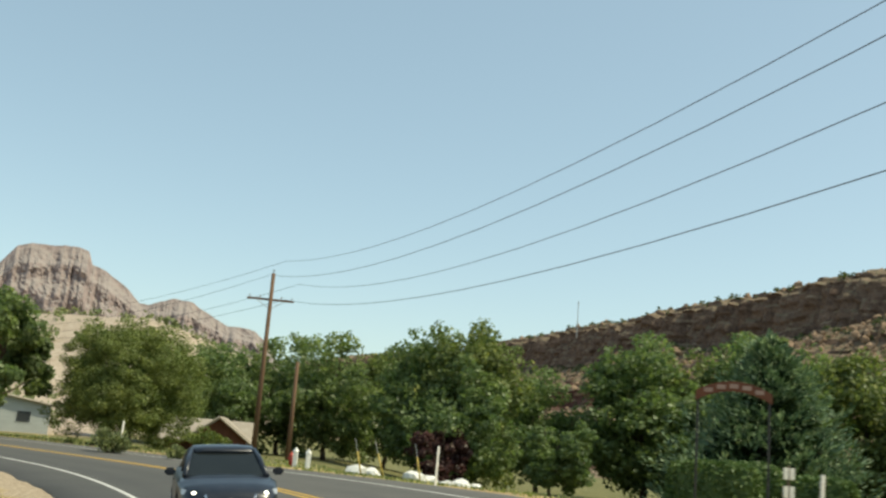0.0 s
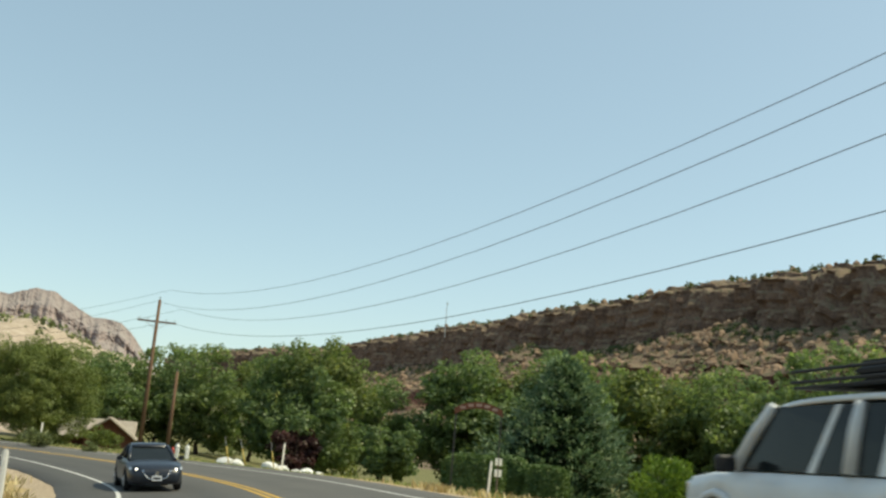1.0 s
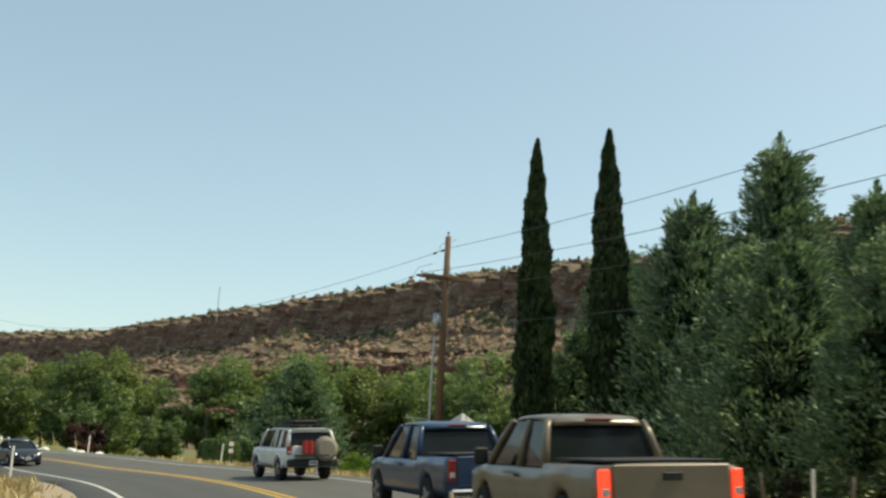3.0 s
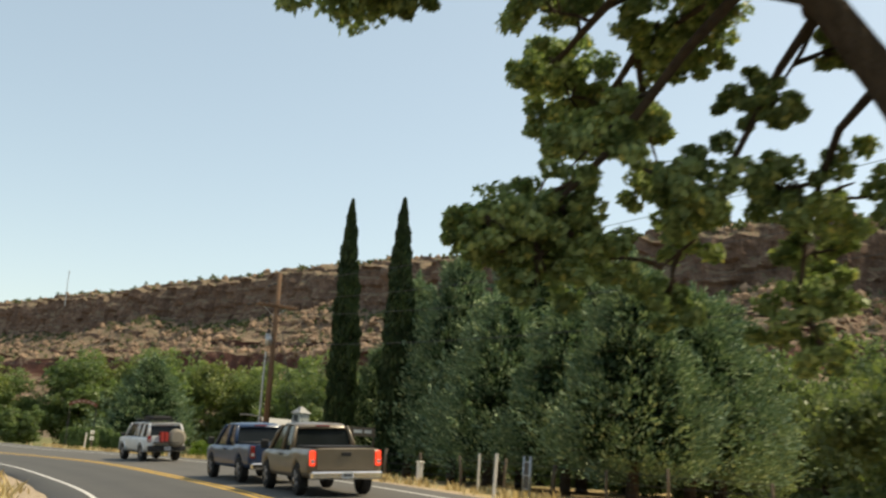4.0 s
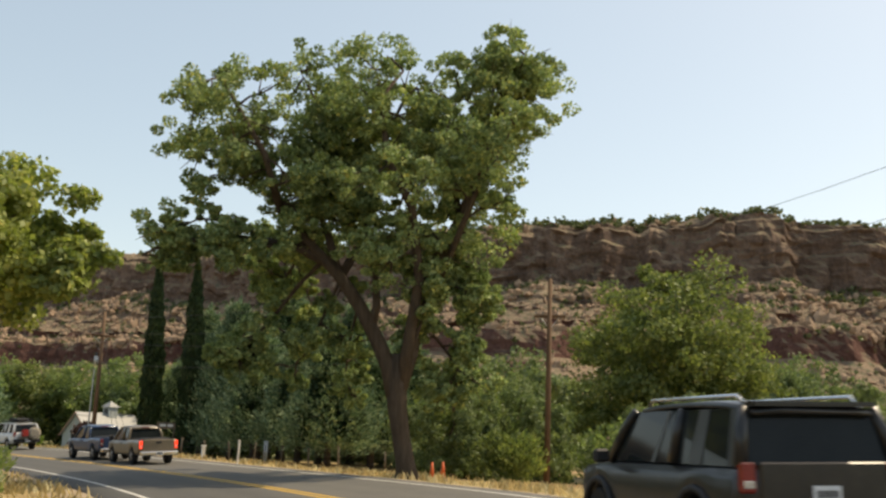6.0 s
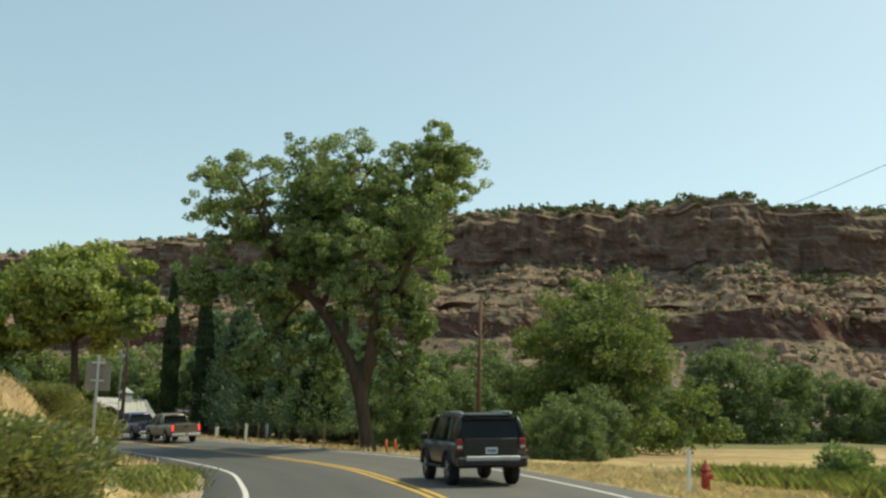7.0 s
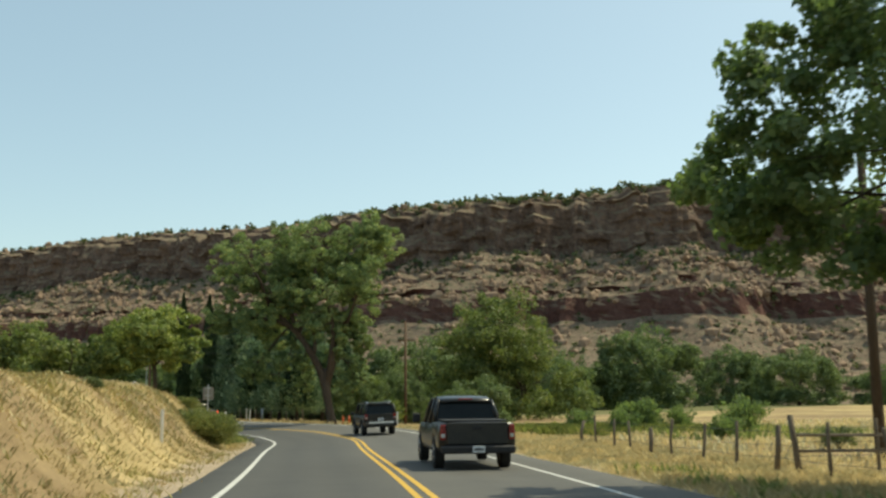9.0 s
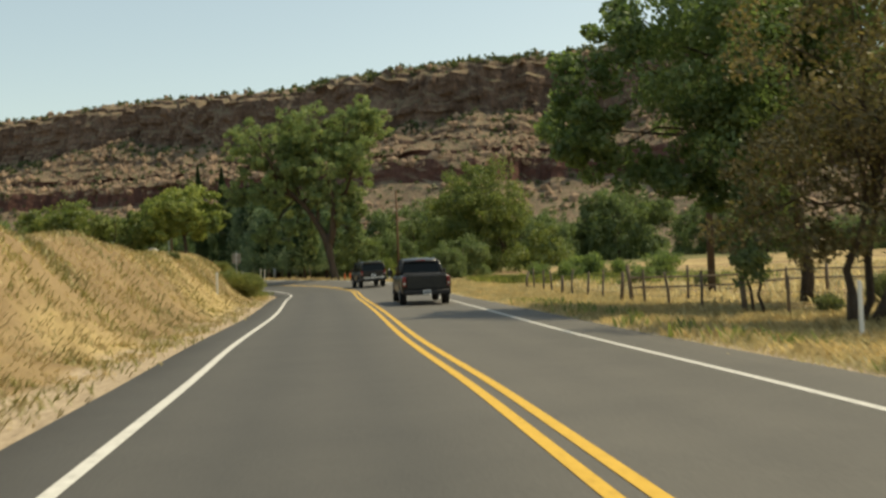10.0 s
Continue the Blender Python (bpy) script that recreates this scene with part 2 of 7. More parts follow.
def rock_material(name, cliff_d, cliff_l, soil_d, soil_l, scrub, k=1.0, relief=0.8, red=None):
    """Bare rock where it is steep, rubble and scrub where it is flat; level strata in the rock."""
    m, nt, b = nodes_of(name, 0.95, 0.1)
    geo = nt.nodes.new("ShaderNodeNewGeometry")
    sep = nt.nodes.new("ShaderNodeSeparateXYZ")
    nt.links.new(geo.outputs["True Normal"], sep.inputs[0])
    strata = noise_tex(nt, 0.05 * k, 6.0, 0.65, stretch=(0.35, 0.35, 9.0))
    streak = noise_tex(nt, 0.06 * k, 6.0, 0.7, stretch=(2.2, 2.2, 0.25))
    mid = noise_tex(nt, 0.12 * k, 8.0, 0.7)
    fine = noise_tex(nt, 0.6 * k, 6.0, 0.75)
    rock = mix(nt, 0.5, ramp(nt, strata, (0.32, cliff_d), (0.68, cliff_l)), ramp(nt, streak, (0.3, tuple(x * 0.8 for x in cliff_d)), (0.75, tuple(x * 1.25 for x in cliff_l))))
    soil = ramp(nt, mid, (0.3, soil_d), (0.7, soil_l))
    soil = mix(nt, ramp(nt, fine, (0.5, (0, 0, 0)), (0.6, (1, 1, 1))), soil, scrub)
    if red:
        # a deep red bed low in the rock
        pos = nt.nodes.new("ShaderNodeSeparateXYZ")
        nt.links.new(geo.outputs["Position"], pos.inputs[0])
        bed = nt.nodes.new("ShaderNodeMath")
        bed.operation = "MULTIPLY"
        bed.inputs[1].default_value = 0.01
        nt.links.new(pos.outputs[2], bed.inputs[0])
        rock = mix(nt, ramp(nt, bed.outputs[0], (0.44, (1, 1, 1)), (0.5, (0, 0, 0))), rock, mix(nt, 0.75, rock, red))
    steep = ramp(nt, sep.outputs[2], (0.40, (1, 1, 1)), (0.62, (0, 0, 0)))
    c = mix(nt, steep, soil, rock)
    c = mix(nt, 0.7, c, mix(nt, 1.0, c, ramp(nt, fine, (0.32, (0.45, 0.45, 0.46)), (0.7, (1.5, 1.5, 1.48))), "MULTIPLY"))
    nt.links.new(c, b.inputs["Base Color"])
    bump(nt, b, mix(nt, 0.5, mid, fine), relief, 1.6 / k)
    return m


ASPHALT = asphalt_material()
PAINT_WHITE = paint_material("white_road_paint", (0.5, 0.49, 0.46), (0.72, 0.71, 0.67))
PAINT_YELLOW = paint_material("yellow_road_paint", (0.55, 0.33, 0.05), (0.72, 0.45, 0.08))
GROUND = ground_material()
MESA_ROCK = rock_material("mesa_rock", (0.075, 0.05, 0.041), (0.215, 0.15, 0.115), (0.16, 0.115, 0.084), (0.325, 0.238, 0.168), (0.095, 0.1, 0.062), red=(0.115, 0.05, 0.042))
# rock colours pale and low in contrast: distance haze put into the base colour
PEAK_ROCK_HAZY = rock_material("hazy_peak_rock", (0.23, 0.18, 0.175), (0.33, 0.27, 0.255), (0.27, 0.23, 0.22), (0.33, 0.285, 0.27), (0.24, 0.215, 0.2), 0.12, 0.12)
ROCK_PALE = grainy("pale_boulder", (0.20, 0.135, 0.092), (0.40, 0.285, 0.20), 0.5, 0.95, 0.6, 3.0, 0.1, dist=0.1)
ROCK_WHITE = grainy("whitewashed_stone", (0.6, 0.58, 0.54), (0.8, 0.79, 0.75), 2.0, 0.8, 0.4, 12.0, 0.2)


# ---- mesh helpers ----
def mesh_of(name, verts, faces, material=None, smooth=False):
    me = bpy.data.meshes.new(name)
    me.from_pydata([tuple(v) for v in verts], [], faces)
    if material:
        me.materials.append(material)
    if smooth:
        me.polygons.foreach_set("use_smooth", [True] * len(me.polygons))
    me.update()
    return me


def bm_mesh(name, bm, material=None, smooth=False):
    me = bpy.data.meshes.new(name)
    bmesh.ops.recalc_face_normals(bm, faces=bm.faces)
    bm.to_mesh(me)
    bm.free()
    if material:
        me.materials.append(material)
    if smooth:
        me.polygons.foreach_set("use_smooth", [True] * len(me.polygons))
    return me


def part(name, data, parent, label="", m=None):
    ob = new(name, data)
    ob.parent = parent
    if m is not None:
        ob.matrix_basis = m
    if label:
        tagged(ob, label)
    return ob


def thing(name, label, category, m=None, group="", data=None, kind=""):
    ob = new(name, data)
    if m is not None:
        ob.matrix_basis = m
    return tagged(ob, label, category, group, kind)


def box_bm(sx, sy, sz, c=(0, 0, 0), bevel=0.0, bm=None, seg=1):
    own = bm is None
    bm = bm or bmesh.new()
    r = bmesh.ops.create_cube(bm, size=1.0)
    vs = r["verts"]
    bmesh.ops.scale(bm, vec=(sx, sy, sz), verts=vs)
    bmesh.ops.translate(bm, vec=c, verts=vs)
    if bevel:
        es = list({e for v in vs for e in v.link_edges})
        bmesh.ops.bevel(bm, geom=es, offset=bevel, segments=seg, affect="EDGES")
    return bm


def cyl_bm(r1, r2, h, c=(0, 0, 0), sides=12, bm=None, turn=None):
    """A cone or cylinder standing on c, turned about c by an Euler in degrees."""
    bm = bm or bmesh.new()
    r = bmesh.ops.create_cone(bm, cap_ends=True, segments=sides, radius1=r1, radius2=r2, depth=h)
    vs = r["verts"]
    bmesh.ops.translate(bm, vec=(0, 0, h / 2), verts=vs)
    if turn:
        bmesh.ops.rotate(bm, cent=(0, 0, 0), matrix=pose(0, 0, 0, *turn).to_3x3(), verts=vs)
    bmesh.ops.translate(bm, vec=c, verts=vs)
    return bm


def tube(verts, faces, pts, radii, sides=6):
    """Adds a tapered tube along pts to the lists."""
    base = len(verts)
    pts = [Vector(p) for p in pts]
    for i, (p, r) in enumerate(zip(pts, radii)):
        d = (pts[min(i + 1, len(pts) - 1)] - pts[max(i - 1, 0)]).normalized()
        a = d.cross(Vector((0.31, 0.95, 0.05))).normalized()
        b = d.cross(a)
        for k in range(sides):
            w = 2 * math.pi * k / sides
            verts.append(p + (a * math.cos(w) + b * math.sin(w)) * r)
    for i in range(len(pts) - 1):
        for k in range(sides):
            k2 = (k + 1) % sides
            faces.append((base + i * sides + k, base + i * sides + k2, base + (i + 1) * sides + k2, base + (i + 1) * sides + k))
    faces.append(tuple(base + (len(pts) - 1) * sides + k for k in range(sides)))
    faces.append(tuple(base + k for k in reversed(range(sides))))


def leaf_mesh(name, pts, size, material, rng, axis=None, slim=0.62, spread=0.5, face=None, loose=0.55):
    """Many small folded leaves. pts: their places; axis: the way in which they point, else any way; face: the way in which their upper sides look."""
    pts = np.asarray(pts, float)
    n = len(pts)
    a = rng.normal(size=(n, 3))
    a /= np.linalg.norm(a, axis=1, keepdims=True)
    if axis is not None:
        a = np.asarray(axis, float) + a * spread
        a /= np.linalg.norm(a, axis=1, keepdims=True)
    if face is None:
        b = np.cross(a, rng.normal(size=(n, 3)))
    else:
        b = np.cross(np.asarray(face, float) + rng.normal(size=(n, 3)) * loose, a)
    b /= np.linalg.norm(b, axis=1, keepdims=True) + 1e-9
    up = np.cross(a, b)
    s = (np.asarray(size) * rng.uniform(0.65, 1.3, n))[:, None]
    v = np.stack([pts - a * s * 0.5, pts + b * s * slim * 0.5 + up * s * 0.12, pts + a * s * 0.5, pts - b * s * slim * 0.5 + up * s * 0.12], 1).reshape(-1, 3)
    me = bpy.data.meshes.new(name)
    me.vertices.add(n * 4)
    me.vertices.foreach_set("co", v.ravel())
    me.loops.add(n * 4)
    me.loops.foreach_set("vertex_index", np.arange(n * 4))
    me.polygons.add(n)
    me.polygons.foreach_set("loop_start", np.arange(n) * 4)
    me.polygons.foreach_set("loop_total", np.full(n, 4))
    me.materials.append(material)
    me.update()
    return me


# ---- the lie of the land ----
CENTRE = [(-74, -176), (-58.5, -152), (-43.05, -128), (-39.75, -122.8), (-35.8, -116.2), (-28.7, -105), (-23, -96), (-16.4, -85.4), (-10.4, -75.9), (-7, -68.5), (-3.6, -60.1),
          (-1.2, -48), (0.35, -36.5), (1.3, -27), (1.2, -17), (0.5, -6), (-1.6, 8), (-4.2, 24.8), (-6.8, 31.2), (-9.9, 36), (-15.6, 41.2), (-31, 51.6), (-60, 65), (-130, 92), (-260, 130)]
PROFILE_Y = [-180, -150, -134, -118, -105, -92, -77, -60, -40, -5, 10, 20, 30, 50, 100]
PROFILE_Z = [1.6, 1.2, 0.92, 0.64, 0.42, 0.21, 0.03, -0.05, -0.06, -0.15, -0.45, -0.7, -0.56, -0.12, 0.2]


def spline(pts, step=1.5):
    pts = [np.array(p, float) for p in pts]
    pts = [2 * pts[0] - pts[1]] + pts + [2 * pts[-1] - pts[-2]]
    out = []
    for i in range(1, len(pts) - 2):
        p0, p1, p2, p3 = pts[i - 1:i + 3]
        n = max(2, int(np.linalg.norm(p2 - p1) / step))
        for k in range(n):
            u = k / n
            out.append(0.5 * (2 * p1 + (p2 - p0) * u + (2 * p0 - 5 * p1 + 4 * p2 - p3) * u * u + (3 * p1 - p0 - 3 * p2 + p3) * u ** 3))
    out.append(pts[-2])
    return np.array(out)


LINE = spline(CENTRE)
for _ in range(6):
    LINE[1:-1] = (LINE[:-2] + 2 * LINE[1:-1] + LINE[2:]) / 4
TAN = np.gradient(LINE, axis=0)
TAN /= np.linalg.norm(TAN, axis=1, keepdims=True)
RIGHT = np.stack([TAN[:, 1], -TAN[:, 0]], 1)
LINE_Z = np.interp(LINE[:, 1], PROFILE_Y, PROFILE_Z)
for _ in range(20):
    LINE_Z[1:-1] = (LINE_Z[:-2] + 2 * LINE_Z[1:-1] + LINE_Z[2:]) / 4
# along the bend: the centre line's shift, the dip, the cross slope (the outer lane lies higher) and the widths of both lanes
BEND_Y = [-125, -105, -90, -75, -60, -45, -30, -15, 0, 15, 30, 42]
ROAD_Y = LINE[:, 1].copy()


def along_road(values):
    v = np.interp(ROAD_Y, BEND_Y, values)
    for _ in range(12):
        v[1:-1] = (v[:-2] + 2 * v[1:-1] + v[2:]) / 4
    return v


BANK = along_road([-0.012, -0.002, 0.003, 0.03, 0.051, 0.05, 0.058, 0.074, 0.068, 0.078, 0.078, 0.02])
OFF_L = along_road([3.67, 3.58, 3.88, 4.12, 4.1, 3.96, 3.93, 4.0, 4.08, 4.3, 4.38, 3.9])
OFF_R = along_road([3.28, 3.48, 3.63, 4.05, 4.36, 4.39, 4.32, 4.28, 4.21, 4.2, 4.06, 3.9])
LINE_Z += along_road([0.01, -0.03, -0.06, -0.06, -0.08, -0.17, -0.26, -0.24, -0.13, -0.02, -0.06, -0.05])
LINE += RIGHT * along_road([-0.15, 0.17, 0.26, 0.45, 0.87, 1.27, 1.66, 2.15, 2.4, 2.33, 2.08, 2.12])[:, None]
TAN = np.gradient(LINE, axis=0)
TAN /= np.linalg.norm(TAN, axis=1, keepdims=True)
RIGHT = np.stack([TAN[:, 1], -TAN[:, 0]], 1)
EDGE_R = OFF_R + np.interp(LINE[:, 1], [-130, -100, -60, 0, 30], [1.4, 1.3, 0.7, 1.2, 1.6])
EDGE_L = OFF_L + np.interp(LINE[:, 1], [-40, 0, 14, 40], [0.9, 0.9, 1.7, 1.7])


def near_line(x, y):
    """For places: the index of the nearest point of the centre line and the distance to its right."""
    x, y = np.asarray(x, float).ravel(), np.asarray(y, float).ravel()
    idx = np.empty(len(x), int)
    for i in range(0, len(x), 4000):
        s = slice(i, i + 4000)
        idx[s] = np.argmin((x[s, None] - LINE[None, :, 0]) ** 2 + (y[s, None] - LINE[None, :, 1]) ** 2, 1)
    d = np.stack([x, y], 1) - LINE[idx]
    side = np.sign((d * RIGHT[idx]).sum(1))
    return idx, side * np.hypot(d[:, 0], d[:, 1])


def smooth(a, b, x):
    t = np.clip((np.asarray(x, float) - a) / (b - a), 0, 1)
    return t * t * (3 - 2 * t)


def wavy(x, y, s, seed=0.0):
    return (np.sin(x * s + seed) * np.cos(y * s * 1.13 + seed * 2) + 0.6 * np.sin(x * s * 2.3 + y * s * 1.7 + seed * 3) + 0.35 * np.sin(y * s * 4.1 - x * s * 3.3 + seed)) / 1.95


def height(x, y):
    x, y = np.asarray(x, float).ravel(), np.asarray(y, float).ravel()
    idx, off = near_line(x, y)
    over_r, over_l = off - EDGE_R[idx], -off - EDGE_L[idx]
    out = np.maximum(over_r, over_l)
    zr = LINE_Z[idx] + BANK[idx] * np.clip(off, -EDGE_L[idx] - 0.5, EDGE_R[idx] + 0.5) * (1 - smooth(2, 16, out))
    h = np.where(out < 1.0, zr - 0.07, zr - 0.07 - 0.12 * smooth(0.6, 3.5, out) + 0.10 * wavy(x, y, 0.35, 1.0) * smooth(1, 5, out))
    h = h * (1 - smooth(40, 160, out)) + (0.4 * wavy(x, y, 0.03, 2.0)) * smooth(40, 160, out)
    yl = LINE[idx, 1]
    # the dry bank on the inside of the bend
    shift = 0.65 * smooth(-86, -74, yl)
    bank = (2.7 * smooth(0.9, 4.3, over_l - shift) + 0.9 * smooth(5, 14, over_l - shift)) * smooth(-66, -74.5, yl)
    h += bank * (1 + 0.13 * wavy(x, y, 0.33, 0.6)) * (over_l > 0)
    # the slope beyond the far bend
    h += 26 * smooth(60, 330, over_l) * smooth(-20, 40, y) * (over_l > 0)
    # the pale hillside beyond the bend
    h += 21 * smooth(12, 120, over_r) * smooth(-24, -58, x) * smooth(62, 105, y) * (1 + 0.12 * wavy(x, y, 0.06, 1.7))
    # low meadow on the outside
    h -= 1.5 * smooth(6, 32, over_r) * smooth(-4, 30, y) * smooth(-13, 2, x) * (over_r > 0)
    return h


def at(x, y):
    return float(height([x], [y])[0])


def axis_steps(lo, hi, fine, far, grow=1.16):
    v = list(np.arange(lo, hi + fine * 0.5, fine))
    s = fine
    while v[-1] < far:
        s *= grow
        v.append(v[-1] + s)
    s = fine
    while v[0] > -far:
        s *= grow
        v.insert(0, v[0] - s)
    return np.array(v)


def build_ground():
    gx, gy = axis_steps(-70, 40, 1.1, 4200), axis_steps(-150, 62, 1.1, 4200)
    X, Y = np.meshgrid(gx, gy)
    x, y = X.ravel(), Y.ravel()
    z = height(x, y)
    nx, ny = len(gx), len(gy)
    i = np.arange(nx * ny).reshape(ny, nx)
    faces = np.stack([i[:-1, :-1], i[:-1, 1:], i[1:, 1:], i[1:, :-1]], -1).reshape(-1, 4).tolist()
    me = mesh_of("ground", np.stack([x, y, z], 1).tolist(), faces, GROUND, True)
    idx, off = near_line(x, y)
    over_r, over_l = off - EDGE_R[idx], -off - EDGE_L[idx]
    out = np.maximum(over_r, over_l)
    far = smooth(18, 60, out)
    green = np.maximum(smooth(3, 9, over_r) * smooth(-20, 15, y) * 0.95, 0.75 * far * smooth(14, 30, x) * smooth(-34, -16, y) + 0.12 * smooth(60, 140, over_r) * (y <= -60))
    green = np.maximum(green, smooth(10, 4, over_r) * (over_r > 1.2) * smooth(-70, -55, y) * smooth(-30, -40, y) * 0.5)
    dirt = smooth(1.4, 2.4, over_l) * smooth(7, 4, over_l) * smooth(-60, -72, LINE[idx, 1]) * (0.55 + 0.45 * wavy(x, y, 0.5, 2.2)) + 0.5 * smooth(14, 17, over_r) * smooth(24, 20, over_r) * (y < -80)
    hill = smooth(-24, -40, x) * smooth(70, 95, y) * smooth(10, 30, over_r)
    green = green * (1 - hill)
    gravel = smooth(1.7, 0.5, out)
    for name, values in (("green", green), ("dirt", dirt), ("hill", hill), ("gravel", gravel)):
        me.attributes.new(name, "FLOAT", "POINT").data.foreach_set("value", values.astype(np.float32))
    return thing("ground", "dry straw-coloured ground with dirt and green meadow", "ground", data=me, kind="structure")


def road_z(idx, off):
    return LINE_Z[idx] + BANK[idx] * off


def strip(offs_a, offs_b, lift, rows=1, a=0, b=None):
    """A strip along the road between two distances from its centre line."""
    idx = np.arange(len(LINE))[a:b]
    verts, faces = [], []
    for k in range(rows + 1):
        off = offs_a[idx] + (offs_b[idx] - offs_a[idx]) * k / rows
        p = LINE[idx] + RIGHT[idx] * off[:, None]
        verts += np.concatenate([p, (road_z(idx, off) + lift)[:, None]], 1).tolist()
    n = len(idx)
    for k in range(rows):
        for j in range(n - 1):
            faces.append((k * n + j, (k + 1) * n + j, (k + 1) * n + j + 1, k * n + j + 1))
    return verts, faces


def build_road():
    verts, faces = strip(-EDGE_L, EDGE_R, 0.0, 14)
    n = len(LINE)
    lane = np.array([1.0, 0.95, 0.7, 1.0, 0.72, 0.95, 0.5, 0.12, 0.0, 0.25, 0.0, 0.25, 0.05, 0.0, 0.1]).repeat(n)
    # the broken edge hangs down into the gravel
    for k, e, s in ((0, -EDGE_L, -1), (14, EDGE_R, 1)):
        base = len(verts)
        rough = 0.05 * np.sin(np.arange(n) * 1.7) + 0.06 * np.sin(np.arange(n) * 0.63 + 1) + 0.12
        p = LINE + RIGHT * (e + s * rough)[:, None]
        verts += np.concatenate([p, (road_z(np.arange(n), e) - 0.12)[:, None]], 1).tolist()
        for j in range(n - 1):
            q4 = (k * n + j, base + j, base + j + 1, k * n + j + 1)
            faces.append(q4 if s > 0 else q4[::-1])
        lane = np.concatenate([lane, np.full(n, 1.0 if s < 0 else 0.0)])
    me = mesh_of("road", verts, faces, ASPHALT, True)
    me.attributes.new("lane", "FLOAT", "POINT").data.foreach_set("value", lane.astype(np.float32))
    thing("road", "worn grey asphalt two-lane road with painted lines", "road", data=me, kind="structure")
    for name, c, w, mat, lab in (("trim", -OFF_L, 0.13, PAINT_WHITE, "white edge line painted on the asphalt"), ("trim", OFF_R, 0.13, PAINT_WHITE, "white edge line painted on the asphalt"),
                                 ("trim", np.full(n, -0.14), 0.13, PAINT_YELLOW, "yellow centre line painted on the asphalt"),
                                 ("trim", np.full(n, 0.14), 0.13, PAINT_YELLOW, "yellow centre line painted on the asphalt")):
        v, f = strip(c - w / 2, c + w / 2, 0.006)
        thing(name, lab, "road marking", data=mesh_of("road_line", v, f, mat), kind="structure")


build_ground()
build_road()


# ---- mesa and far peaks ----
RIM = [(-190, 1180), (-70, 1010), (0, 900), (97, 592), (141, 450), (165, 380), (200, 262), (213, 197), (238, 160), (262, 134), (322, 96), (400, 52), (520, -20), (640, -120)]


def grain_noise(u, v, seed, octaves=4, keep=0.55):
    """Smooth random values between -1 and 1 over two coordinates."""
    table = np.random.default_rng(seed).uniform(-1, 1, 4096)
    out, amp, total = 0.0, 1.0, 0.0
    for k in range(octaves):
        a, b = u * 2 ** k + 17.3 * k, v * 2 ** k + 5.9 * k
        ia, ib = np.floor(a).astype(int), np.floor(b).astype(int)
        fa, fb = a - ia, b - ib
        fa, fb = fa * fa * (3 - 2 * fa), fb * fb * (3 - 2 * fb)
        at_cell = lambda p, q: table[(p * 73 + q * 619 + 131 * k) % 4096]
        low = at_cell(ia, ib) * (1 - fa) + at_cell(ia + 1, ib) * fa
        high = at_cell(ia, ib + 1) * (1 - fa) + at_cell(ia + 1, ib + 1) * fa
        out = out + amp * (low * (1 - fb) + high * fb)
        total += amp
        amp *= keep
    return out / total


